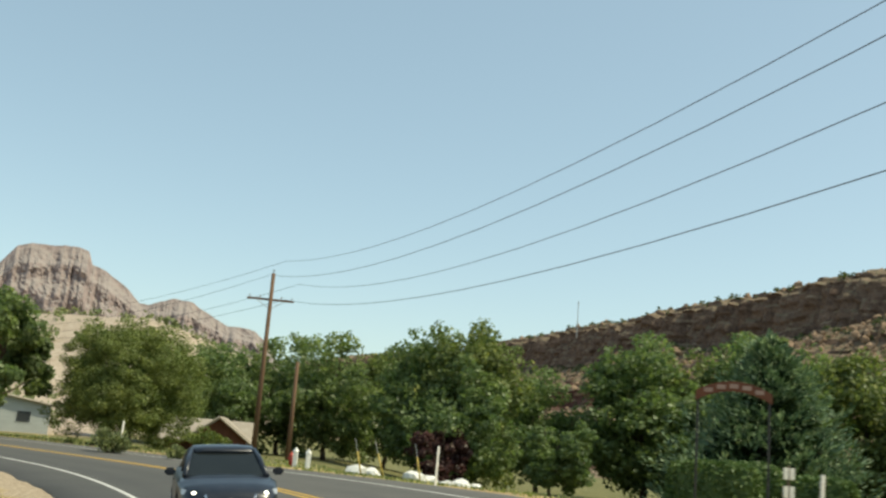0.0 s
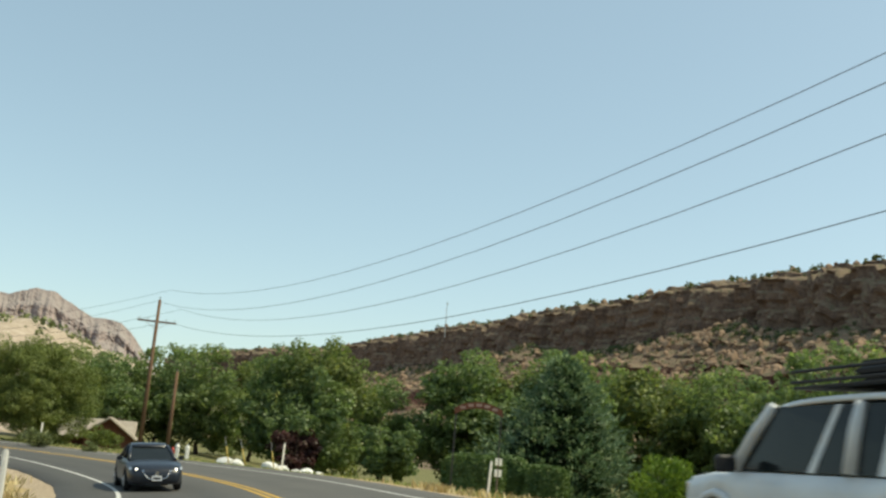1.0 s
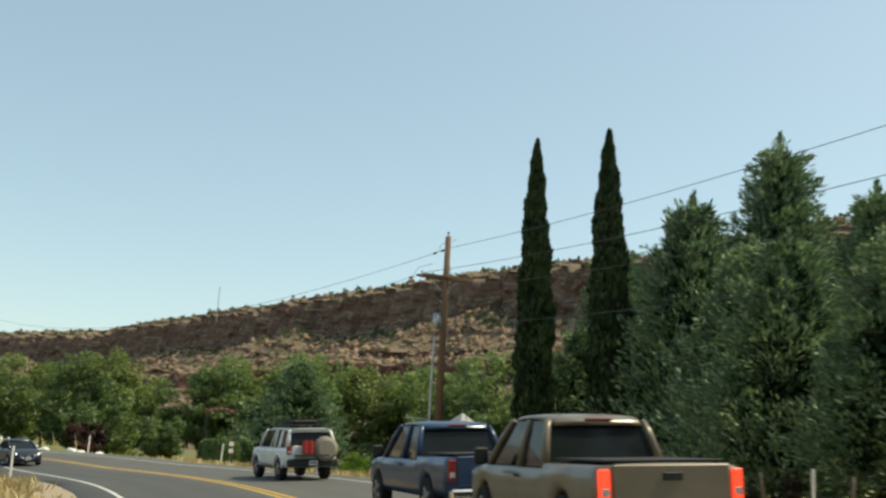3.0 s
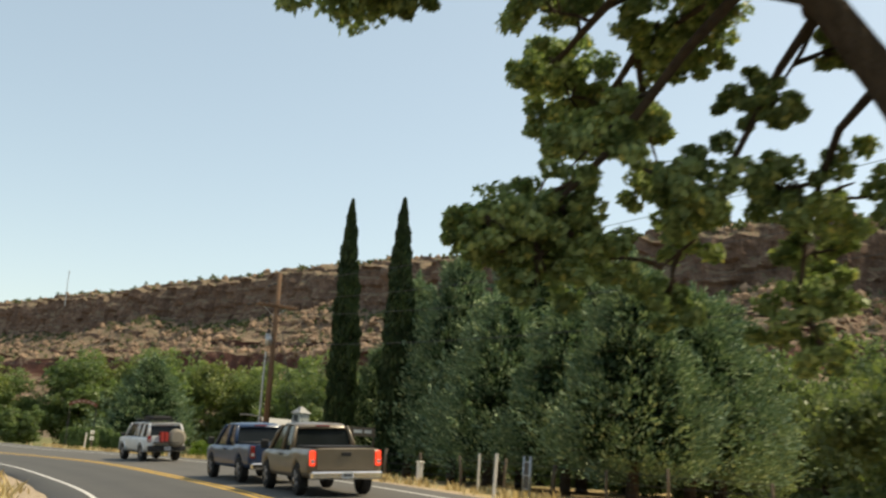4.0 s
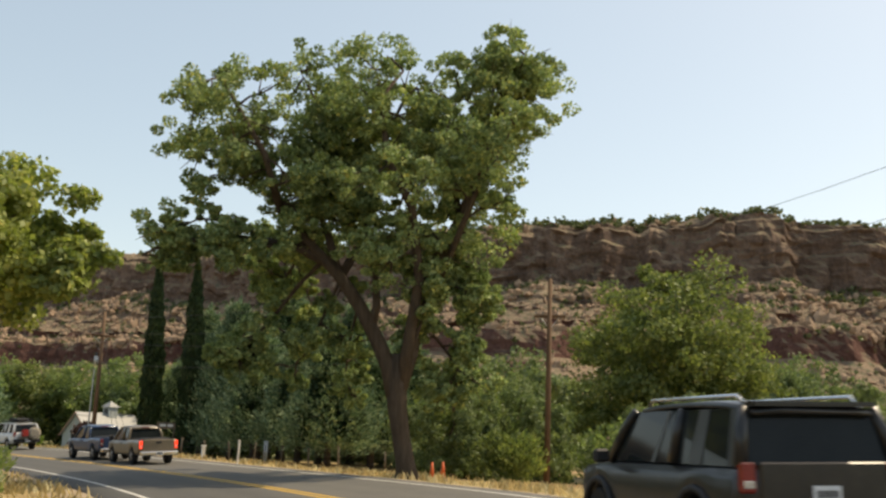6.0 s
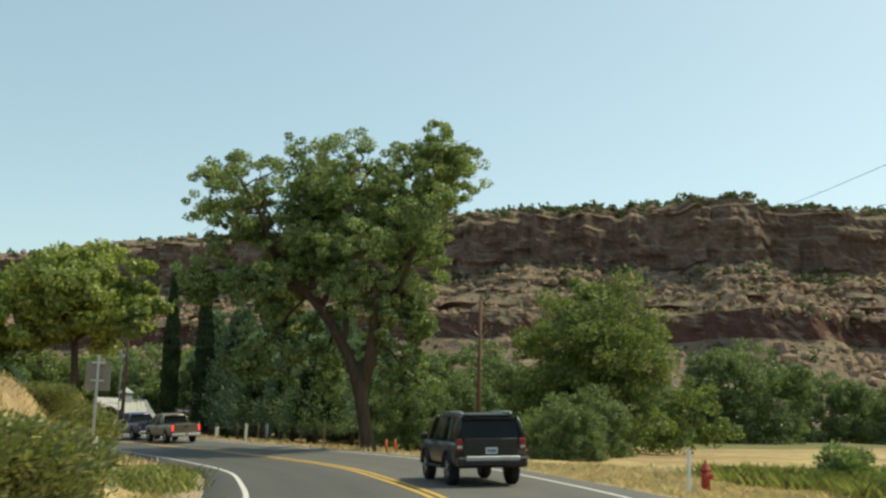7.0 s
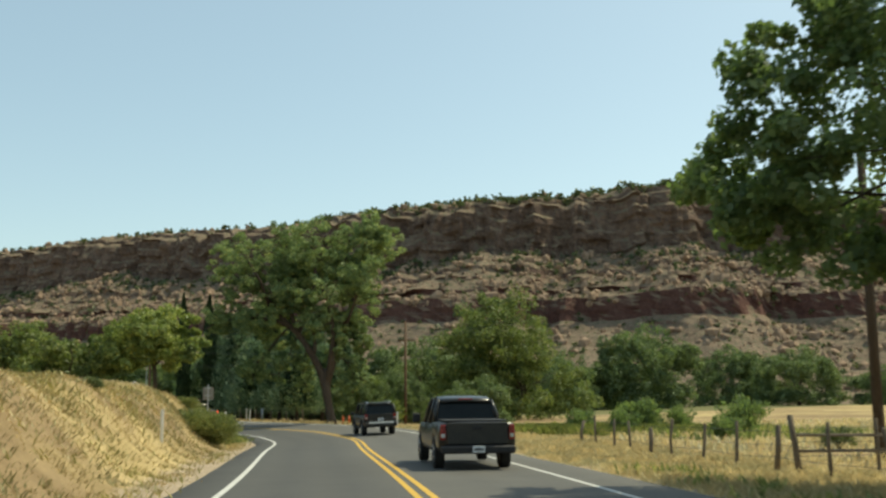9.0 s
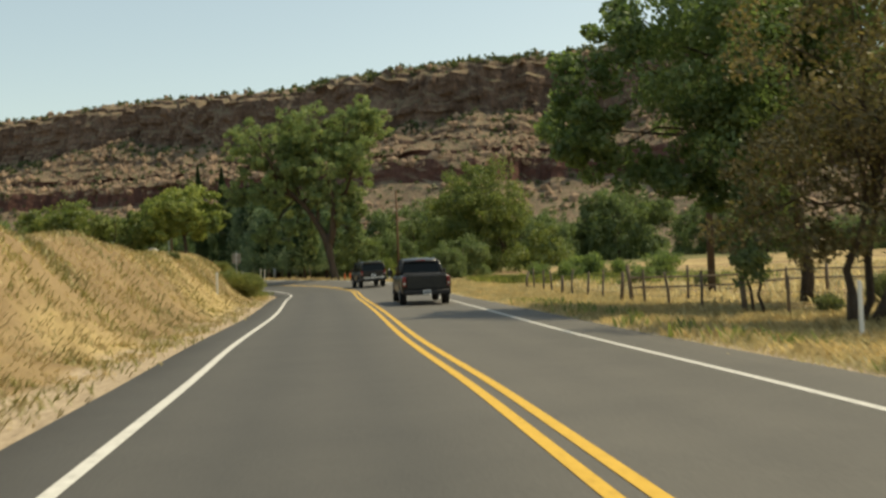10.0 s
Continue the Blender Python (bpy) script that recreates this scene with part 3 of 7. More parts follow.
def build_mesa():
    rim = spline(RIM, 1.5)
    tan = np.gradient(rim, axis=0)
    tan /= np.linalg.norm(tan, axis=1, keepdims=True)
    outw = np.stack([tan[:, 1], -tan[:, 0]], 1)
    if (outw[len(rim) // 2] @ np.array([-1.0, -0.4])) < 0:
        outw = -outw
    shape = [(-420, 112), (-200, 103), (-120, 98), (-60, 92.5), (-30, 89), (-14, 86), (-8, 84.5), (-7.2, 82.6), (-3, 81.4), (-2.2, 78), (-1.4, 74), (-0.4, 70), (0.4, 66), (1.4, 62), (3, 58.6), (7, 56.6), (14, 53), (20, 50.4), (21, 48.4),
             (30, 45), (37, 42.6), (38, 40.4), (46, 38.4), (53, 37), (54, 34), (54.8, 31), (56, 28.4), (61, 26.2), (69, 22.5), (79, 18), (91, 13.5), (104, 8.5), (118, 4.5), (134, 1.5), (152, -2)]
    kd, kz = np.array(shape, float).T
    step = np.concatenate([[0], np.cumsum(np.where(kd[1:] < -28, 3, np.ceil(np.hypot(np.diff(kd), np.diff(kz)) / 1.7)))])
    rows = np.arange(int(step[-1]) + 1)
    prof_d, prof_z = np.interp(rows, step, kd), np.interp(rows, step, kz)
    n, s = len(rim), np.concatenate([[0], np.cumsum(np.linalg.norm(np.diff(rim, axis=0), axis=1))])
    far = np.clip((rim[:, 1] - 250) / 600, 0, 1)
    rng = np.random.default_rng(4)

    def blocks(width, soft):
        """Steps that last some metres along the rim, as jointed rock has."""
        cuts = np.cumsum(rng.uniform(0.5, 1.6, int(s[-1] / width) + 40) * width)
        v = rng.uniform(-1, 1, len(cuts) + 1)[np.searchsorted(cuts, s)]
        for _ in range(soft):
            v = np.concatenate([v[:1], (v[:-2] + 2 * v[1:-1] + v[2:]) / 4, v[-1:]])
        return v

    wide, narrow, tiny, broken, ledge = blocks(26, 6), blocks(9, 1), blocks(3.5, 0), blocks(7, 1), blocks(16, 2)
    bands = [blocks(11, 1), blocks(6, 1), blocks(13, 1), blocks(8, 1), blocks(5, 0)]
    cones = np.clip(grain_noise(s / 55, s * 0, 21, 2), 0, 1) ** 1.2          # fans of rubble against the foot of the cliff
    wash = 0.5 + 0.5 * np.sin(s * 0.06 + 1.6 * np.sin(s * 0.017) + 0.8 * np.sin(s * 0.043))
    verts = []
    for d, z in zip(prof_d, prof_z):
        band = bands[int(z * 0.23 + 0.4) % 5]
        cliff = smooth(-16, -6, d) * smooth(9, 3, d)
        shelf = smooth(50, 54, d) * smooth(66, 58, d)
        steps = smooth(16, 20, d) * smooth(50, 42, d)
        level = np.full(n, float(z))
        rough = 2.4 * grain_noise(s / 7, level / 16, 5) + 1.5 * np.abs(grain_noise(s / 3.1, level / 11, 6, 3)) + 0.5 * grain_noise(s / 1.7, level / 1.9, 7, 2)
        dd = d + smooth(-60, 0, d) * (9 * wavy(s, s * 0.3, 0.018, 1.1) + 4.5 * wide) + cliff * (1.3 * narrow + 1.7 * band + 0.7 * tiny + 1.5 * rough) + shelf * (5 * ledge + 1.2 * tiny + 1.4 * rough) + steps * (2.2 * band + 1.2 * rough)
        dd = dd + smooth(14, 48, d) * (12 * wash - 6) * smooth(150, 90, d)
        zz = z * (0.955 + 0.16 * far) + smooth(20, 60, z) * (3.2 * wavy(s, s * 0.5, 0.013, 3.3) + 1.6 * broken * smooth(-30, -8, d))
        zz = zz + 13 * cones * smooth(1, 7, d) * smooth(46, 8, d) + smooth(4, 12, d) * smooth(140, 60, d) * 1.5 * grain_noise(s / 9, level * 0 + d / 9, 8) + 0.45 * grain_noise(s / 2.2, level * 0 + d / 2.2, 9, 2) * (d < 120)
        zz = zz + (d < -6) * 1.6 * grain_noise(s / 8, level * 0 + d / 8, 10, 3)
        p = rim + outw * dd[:, None]
        verts.append(np.concatenate([p, zz[:, None]], 1))
    k, j = np.meshgrid(np.arange(len(prof_d) - 1), np.arange(n - 1), indexing="ij")
    i = (k * n + j).ravel()
    me = mesh_of("mesa", np.concatenate(verts).tolist(), np.stack([i, i + 1, i + n + 1, i + n], 1).tolist(), MESA_ROCK, False)
    if me.polygons[len(me.polygons) // 2].normal.z < 0:
        me.flip_normals()
    thing("mesa", "long red-brown sandstone mesa with cliff bands, ledges and talus", "mesa", data=me, kind="structure")
    return np.array(verts), prof_d


MESA, MESA_D = build_mesa()


def build_peaks():
    """A flat-topped peak with a lower shoulder, kilometres away."""
    eye = np.array([-1.2, 4.6])
    az = np.radians(np.linspace(-52, -6.5, 520))
    deg = np.degrees(az)
    tops_a = [-52, -40, -33, -29.5, -26.4, -24.9, -24.6, -24.2, -23.4, -22.3, -21.2, -20.6, -20.36, -19.7, -19.1, -18.3, -17.7, -17.2, -16.6, -15.9, -15.1, -14.45, -13.7, -13.0, -12.2, -11.4, -10.9, -9.8, -6.5]
    tops_e = [5.5, 7.0, 6.4, 7.4, 7.5, 7.9, 8.35, 8.95, 9.2, 9.2, 9.3, 9.1, 8.45, 8.25, 7.9, 7.4, 6.75, 6.7, 6.95, 7.2, 7.15, 6.8, 6.4, 6.1, 6.05, 5.95, 5.5, 4.2, 1.0]
    dist = 2600.0
    crag = np.array([noise.fractal(Vector((d * 0.9, 3.0, 0.0)), 0.6, 2.2, 5) for d in deg])
    el = np.interp(deg, tops_a, tops_e) + 0.09 * crag
    fr = np.concatenate([np.linspace(1, 0.45, 40), np.linspace(0.44, -0.03, 30)])
    verts = []
    for f in fr:
        step = 0.0 if f == 1 else 0.012 + 0.12 * (1 - f) ** 1.3 + (0.16 * (0.45 - f) if f < 0.45 else 0)
        bump_n = np.array([noise.fractal(Vector((d * 0.9, f * 7.0, 1.7)), 0.45, 2.3, 7) for d in deg])
        ribs = np.array([abs(noise.noise(Vector((d * 0.75, f * 1.2, 8.0)))) for d in deg])
        ribs = ribs + 0.8 * np.array([abs(noise.noise(Vector((d * 2.6, f * 0.7, 4.0)))) for d in deg])
        ledges = 0.02 * math.sin(f * 30) + 0.05 * float(smooth(0.9, 0.86, f))
        d = dist * (1 - step - (0.005 * bump_n + 0.013 * ribs + ledges * 0.15) * min(1, (1 - f) * 6))
        z = np.tan(np.radians(el)) * dist * f
        verts += np.stack([eye[0] + np.sin(az) * d, eye[1] + np.cos(az) * d, z], 1).tolist()
    n = len(az)
    faces = [(k * n + j, (k + 1) * n + j, (k + 1) * n + j + 1, k * n + j + 1) for k in range(len(fr) - 1) for j in range(n - 1)]
    thing("mountain", "pink sandstone peak with a flat top, far away, paled for haze", "mountain", data=mesh_of("mountain", verts, faces, PEAK_ROCK_HAZY), kind="structure")


build_peaks()


def mesa_place(rng, lo, hi, n, south=True):
    """Places on the mesa whose distance from the rim lies between lo and hi."""
    rows = [i for i, d in enumerate(MESA_D) if lo <= d <= hi]
    k = rng.integers(rows[0], rows[-1], n)
    j = rng.integers(0, MESA.shape[1] - 1, n)
    u, v = rng.uniform(0, 1, (2, n, 1))
    return (MESA[k, j] * (1 - u) + MESA[k + 1, j] * u) * (1 - v) + (MESA[k, j + 1] * (1 - u) + MESA[k + 1, j + 1] * u) * v


def build_scrub():
    rng = np.random.default_rng(12)
    spots = np.concatenate([mesa_place(rng, -200, -6, 2600), mesa_place(rng, -45, -6, 1500), mesa_place(rng, 9, 150, 12600), mesa_place(rng, 3, 16, 3000)])
    size = np.concatenate([rng.uniform(0.35, 1.0, 4100) ** 2 * 1.9 + 0.4, rng.uniform(0.3, 1.3, 12600) ** 1.3 * 0.95 + 0.15, rng.uniform(0.6, 1.7, 3000)])
    keep = (wavy(spots[:, 0], spots[:, 1], 0.06, 2.0) + wavy(spots[:, 0], spots[:, 1], 0.19, 0.7) + rng.normal(size=len(spots)) * 0.5 > -0.5) | (np.arange(len(spots)) < 4100)
    # the far half of the rim is barer: single junipers on pale ground
    keep &= ~((np.arange(len(spots)) < 4100) & (spots[:, 1] > 290) & (rng.uniform(size=len(spots)) > 0.3))
    spots, size = spots[keep], size[keep]
    per = 18
    c = np.repeat(spots, per, axis=0)
    r = np.repeat(size, per)
    d = rng.normal(size=(len(c), 3))
    d /= np.linalg.norm(d, axis=1, keepdims=True)
    pts = c + d * (r * rng.uniform(0.3, 1.0, len(c)))[:, None] * np.array([1, 1, 0.8]) + np.array([0, 0, 0.6]) * r[:, None]
    thing("scrub", "dark juniper scrub dotted over the mesa", "scrub", data=leaf_mesh("scrub", pts, r * 0.75, LEAF_JUNIPER, rng, None, 0.8), kind="stuff")
    n = 650
    x, y = rng.uniform(-150, -36, n), rng.uniform(84, 260, n)
    c = np.repeat(np.stack([x, y, height(x, y)], 1), 22, axis=0)
    r = np.repeat(rng.uniform(0.3, 1.9, n), 22)
    d = rng.normal(size=(len(c), 3))
    d /= np.linalg.norm(d, axis=1, keepdims=True)
    pts = c + d * (r * rng.uniform(0.3, 1.0, len(c)))[:, None] * np.array([1, 1, 0.7]) + np.array([0, 0, 0.5]) * r[:, None]
    thing("scrub", "low green bushes dotted over the pale hillside", "scrub", data=leaf_mesh("scrub", pts, r * 0.55, LEAF_SAGE, rng, None, 0.8), kind="stuff")
    # boulders on the talus
    ico = bmesh.new()
    bmesh.ops.create_icosphere(ico, subdivisions=1, radius=1.0)
    base = np.array([v.co[:] for v in ico.verts])
    tri = np.array([[v.index for v in f.verts] for f in ico.faces])
    ico.free()
    n = 30400
    spots = np.concatenate([mesa_place(rng, 5, 54, 14000), mesa_place(rng, 60, 140, 15600), mesa_place(rng, -30, -6, 800)])
    size = rng.uniform(0.3, 1.0, n) ** 3.4 * 1.7 + 0.18
    v = base[None] * (1 + rng.uniform(-0.35, 0.35, (n, len(base), 1))) * size[:, None, None] * rng.uniform(0.5, 1.4, (n, 1, 3)) + spots[:, None] + np.array([0, 0, 0.25]) * size[:, None, None]
    f = (tri[None] + (np.arange(n) * len(base))[:, None, None]).reshape(-1, 3).tolist()
    thing("boulders", "pale broken sandstone boulders on the talus", "boulders", data=mesh_of("boulders", v.reshape(-1, 3).tolist(), f, ROCK_PALE), kind="stuff")


build_scrub()


# ---- trees ----
def foliage_points(centres, radii, per, rng):
    c = np.repeat(np.asarray(centres, float), per, axis=0)
    r = np.repeat(np.asarray(radii, float), per)
    d = rng.normal(size=(len(c), 3))
    d /= np.linalg.norm(d, axis=1, keepdims=True)
    k = rng.uniform(0.25, 1.0, len(c)) ** 0.5
    return c + d * (r * k)[:, None] * np.array([1, 1, 0.72]), d


def crown_centres(n, centre, radii, rng, floor=-0.8, hollow=0.45):
    out = []
    while len(out) < n:
        p = rng.uniform(-1, 1, 3)
        q = np.linalg.norm(p)
        if hollow < q < 1 and p[2] > floor:
            out.append(np.array(centre) + p * np.array(radii) * rng.uniform(0.82, 1.08))
    return np.array(out)


def limb_path(a, b, rng, sag=0.0, n=5):
    a, b = np.array(a, float), np.array(b, float)
    L = np.linalg.norm(b - a)
    out = []
    for i in range(n + 1):
        u = i / n
        p = a + (b - a) * u + np.array([0, 0, 1]) * math.sin(u * math.pi) * sag * L
        if 0 < i < n:
            p = p + rng.normal(size=3) * L * 0.035
        out.append(p)
    return out


def lobe_points(lobes, radii, per, rng, subs=7, tuft=(0.3, 0.54)):
    """Leaves in small tufts on the outside of large lobes, with gaps between."""
    cs, rs, ways = [], [], []
    for c, r in zip(lobes, radii):
        k = max(6, int(subs * 1.5 * rng.uniform(0.75, 1.25)))
        d = rng.normal(size=(k, 3))
        d /= np.linalg.norm(d, axis=1, keepdims=True)
        cs.append(np.asarray(c) + d * r * rng.uniform(0.4, 1.05, (k, 1)) * np.array([1, 1, 0.85]))
        rs.append(r * rng.uniform(*tuft, k))
        ways.append(d)
    n = int(per * 0.7)
    pts, d = foliage_points(np.concatenate(cs), np.concatenate(rs), n, rng)
    return pts, d * 0.7 + np.repeat(np.concatenate(ways), n, axis=0) * 0.6 + np.array([0, 0, 0.35])


def broad_tree(name, label, h, r, lobes=18, per=110, leaf=0.3, mat=None, seed=1, low=0.1, trunk_r=None, limbs=14, m=None, group="", extra=(), lean=(0, 0), crow=None, category="tree", stems=1, subs=7, dome=0.35, keep=None):
    """A broad-leaved tree: a tapered trunk with limbs, and a crown of many leaves in tufts. extra: lobes as (x, y, z, radius)."""
    rng = np.random.default_rng(seed)
    trunk_r = trunk_r or 0.022 * h + 0.05
    cr = crow or (r * 0.82, r * 0.82, h * (1 - low) / 2 * 0.86)
    cs = crown_centres(lobes, (lean[0], lean[1], h * (1 + low) / 2), cr, rng, -0.95, dome)
    rad = rng.uniform(0.24, 0.38, len(cs)) * min(r, h * 0.5) + 0.15
    if keep:
        ok = np.array([keep(c) for c in cs])
        cs, rad = cs[ok], rad[ok]
    if len(extra):
        cs, rad = np.concatenate([cs, np.array(extra)[:, :3]]), np.concatenate([rad, np.array(extra)[:, 3]])
    pts, ways = lobe_points(cs, rad, per, rng, subs)
    ok = pts[:, 2] > 0.05
    pts, ways = pts[ok], ways[ok]
    tree = thing(name, label, category, m, group)
    part("crown", leaf_mesh("crown", pts, leaf, mat, rng, face=ways), tree)
    verts, faces = [], []
    for k in range(stems):
        fork = np.array([lean[0] * 0.3, lean[1] * 0.3, h * max(low, 0.08) + h * 0.12]) + (rng.normal(size=3) * np.array([1, 1, 0]) * r * 0.25 if stems > 1 else 0)
        foot = np.array([0.0, 0.0, -0.15]) + (fork * np.array([0.3, 0.3, 0]) if stems > 1 else 0)
        tube(verts, faces, limb_path(foot, fork, rng, 0, 4), np.linspace(trunk_r * 1.25, trunk_r * 0.72, 5) / math.sqrt(stems), 9)
        top = np.array([lean[0], lean[1], h * 0.8]) + rng.normal(size=3) * r * 0.15
        spine = limb_path(fork, top, rng, 0, 5)
        tube(verts, faces, spine, np.linspace(trunk_r * 0.68, trunk_r * 0.12, 6) / math.sqrt(stems), 7)
        for i in rng.permutation(len(cs))[: max(3, limbs // stems)]:
            a = spine[int(rng.integers(0, 4))]
            if cs[i][2] < a[2]:
                a = spine[0]
            tube(verts, faces, limb_path(a, cs[i], rng, 0.08, 5), np.linspace(trunk_r * 0.42, trunk_r * 0.06, 6) / math.sqrt(stems), 5)
    part("trunk", mesh_of("trunk", verts, faces, BARK, True), tree)
    return tree


def forked_cottonwood():
    """The great tree: limbs out of a thick leaning trunk, leaves in lobes along the limbs, and a low bough over the road. Built across (u) and along (v) the road's bend."""
    rng = np.random.default_rng(11)
    U, V = np.array([0.791, -0.612, 0]), np.array([0.612, 0.791, 0])
    w = lambda p: U * p[0] + V * p[1] + np.array([0, 0, p[2]])
    trunk = [(0.16, 0, -0.3), (0.06, 0, 0.45), (-0.16, 0, 1.5), (-0.36, 0, 2.6), (-0.45, 0, 3.6), (-0.45, 0, 4.7)]
    # each limb: its line, its radius at the foot, the share from which it carries leaves, the size of its lobes
    left = [(-0.5, 0, 3.1), (-0.78, 0, 4.2), (-1.25, 0, 5.2), (-2.0, 0, 6.5), (-2.8, -0.1, 7.6), (-3.5, -0.1, 8.3), (-4.3, -0.2, 9.1), (-5.1, -0.3, 10.3), (-6.5, 0, 11.3), (-8.0, 0.4, 12.5), (-9.4, 0.5, 13.6)]
    upright = [(-1.5, 0, 5.7), (-1.35, 0, 6.6), (-1.45, 0.1, 7.5), (-1.8, 0.3, 9.0), (-2.0, 0.6, 10.4), (-2.5, 1.2, 12.6)]
    rising = [(-2.9, 0, 7.7), (-3.5, 0.4, 9.5), (-4.2, 0.6, 11.0), (-4.8, 0.7, 13.0)]
    bough = [(-3.2, 0, 8.1), (-4.5, -0.1, 8.7), (-5.7, -0.2, 8.9), (-7.2, -0.3, 9.0), (-8.8, -0.4, 8.8), (-10.0, -0.6, 8.4), (-10.5, -0.7, 8.1)]
    bough_low = [(-6.4, -0.2, 8.9), (-7.4, 0.1, 8.8), (-8.6, 0.0, 8.5), (-9.6, -0.3, 8.2)]
    bough_top = [(-6.0, -0.2, 9.0), (-7.0, -0.6, 9.6), (-8.4, -0.8, 9.6), (-9.6, -0.6, 9.0)]
    hang = [(-4.1, 0, 8.9), (-5.4, 2.8, 9.6), (-6.6, 5.4, 9.5), (-7.5, 6.9, 9.1)]
    hang_low = [(-2.9, -0.2, 7.6), (-3.8, 2.6, 9.2), (-5.4, 5.4, 9.2), (-6.2, 6.9, 8.4), (-6.3, 7.3, 8.0)]
    hang_end = [(-5.4, 5.4, 9.2), (-5.2, 7.0, 8.2), (-4.9, 7.8, 7.5)]
    dome = [(-6.4, 1.6, 5.0), (-7.0, 1.4, 4.9), (-7.6, 1.1, 4.7), (-7.4, 1.2, 4.2), (-6.8, 1.5, 4.2), (-6.3, 1.7, 4.6)]
    # low drooping sprays under the left half of the crown
    droop = [(-3.5, -0.1, 8.3), (-4.6, 1.0, 7.4), (-5.8, 1.6, 5.9), (-6.7, 1.5, 4.9), (-7.2, 1.2, 4.7)]
    droop_mid = [(-2.8, 0, 7.6), (-3.2, 1.4, 7.2), (-3.8, 2.2, 6.0), (-4.4, 2.4, 4.7), (-4.9, 2.2, 4.2)]
    droop_in = [(-2.0, 0, 6.5), (-2.3, 1.6, 6.3), (-2.6, 2.6, 5.2), (-2.7, 2.9, 4.0), (-2.4, 3.0, 3.2)]
    skirt_right = [(0.2, 0.3, 6.4), (1.3, 0.6, 7.6), (2.3, 0.8, 7.4), (2.6, 0.9, 6.2), (2.0, 0.8, 4.6), (1.6, 0.7, 3.4)]
    top_right = [(2.8, 0.3, 13.3), (3.2, 0.2, 15.0), (3.5, 0, 16.8), (4.2, 0.1, 17.2)]
    lit = [(-2.8, 0, 7.6), (-2.9, 1.2, 7.4), (-3.2, 1.9, 7.0)]
    skirt = [(0.0, 0, 5.0), (0.9, 1.0, 5.6), (1.6, 1.2, 4.8), (1.9, 1.2, 3.6), (1.8, 1.0, 2.6)]
    mid_left = [(-2.9, 0, 7.5), (-1.9, 1.2, 9.9), (-2.6, 1.8, 12.7), (-3.6, 1.5, 15.4)]
    middle = [(-0.35, 0, 3.2), (-0.05, -0.3, 5.0), (0.3, -1.1, 7.5), (-0.1, -1.7, 10.2), (-1.1, -2.0, 12.0), (-1.5, -1.4, 14.6), (-0.7, -1.0, 15.9)]
    right = [(-0.4, 0, 3.2), (0.05, 0.1, 4.8), (0.25, 0.3, 6.4), (0.7, 0.4, 8.0), (1.8, 0.5, 10.3), (2.8, 0.3, 13.3), (3.7, 0, 15.9), (3.9, 0, 16.8)]
    side = [(0.9, 0.4, 7.3), (1.6, -1.2, 8.9), (2.4, -2.2, 10.9), (3.3, -2.6, 12.5)]
    back = [(1.8, 0.5, 10.3), (1.4, 2.5, 12.5), (1.1, 3.0, 15.8)]
    rear = [(1.4, 2.5, 12.5), (0.6, 5.2, 13.6), (-0.4, 7.4, 14.2)]
    rear_left = [(-2.4, 1.6, 12.0), (-3.0, 4.8, 13.4), (-3.6, 7.4, 14.0)]
    upper = [(-5.2, -0.3, 9.8), (-5.8, -2.0, 12.0), (-7.2, -2.0, 14.2), (-8.0, -1.0, 15.4)]
    inner = [(-4.1, 0, 8.7), (-3.9, 2.0, 12.0), (-4.4, 2.4, 15.2)]
    fork_shoots = [(-0.1, 0.1, 4.4), (0.3, -0.5, 5.4), (0.6, -0.5, 6.6), (1.1, 0.6, 7.6), (1.4, 1.0, 8.8)]
    crest = [(-1.9, 1.2, 9.9), (-1.6, 0.8, 13.0), (-0.8, 0.6, 15.0), (-0.2, 0.5, 15.8)]
    fill = [(-0.1, -1.7, 10.2), (1.0, -0.8, 13.0), (1.6, -0.4, 15.4)]
    gap = [(-3.6, 1.5, 13.4), (-4.4, 0.8, 15.2), (-5.0, 0.3, 16.2)]
    outer = [(2.8, 0.3, 13.3), (3.3, 0.8, 14.4), (3.6, 0.6, 15.8)]
    verts, faces, centres, radii = [], [], [], []
    tube(verts, faces, [w(p) for p in trunk], [0.54, 0.38, 0.34, 0.38, 0.42, 0.26], 16)
    for line, r0, start, size in ((left, 0.35, 0.55, 1.35), (upright, 0.2, 0.55, 1.1), (rising, 0.2, 0.35, 1.3), (bough, 0.2, 0.4, 1.1), (bough_low, 0.09, 0.3, 0.65), (bough_top, 0.09, 0.45, 0.8), (hang, 0.14, 0.6, 1.0), (hang_low, 0.13, 0.55, 0.8), (hang_end, 0.08, 0.35, 0.75), (dome, 0.05, 0.05, 0.68),
                                  (droop, 0.1, 0.45, 0.95), (droop_mid, 0.08, 0.58, 0.85), (droop_in, 0.08, 0.5, 0.8), (lit, 0.06, 0.7, 0.5), (skirt, 0.09, 0.3, 0.8), (skirt_right, 0.08, 0.35, 0.85), (top_right, 0.12, 0.4, 1.1), (mid_left, 0.2, 0.42, 1.35), (middle, 0.28, 0.36, 1.45),
                                  (right, 0.36, 0.34, 1.25), (side, 0.18, 0.15, 1.3), (back, 0.16, 0.2, 1.5), (rear, 0.13, 0.3, 1.4), (rear_left, 0.13, 0.3, 1.4), (upper, 0.16, 0.2, 1.35), (inner, 0.16, 0.35, 1.4), (outer, 0.12, 0.1, 1.35), (fork_shoots, 0.07, 0.1, 0.8), (crest, 0.14, 0.5, 1.2), (gap, 0.1, 0.2, 1.35), (fill, 0.12, 0.5, 1.05)):
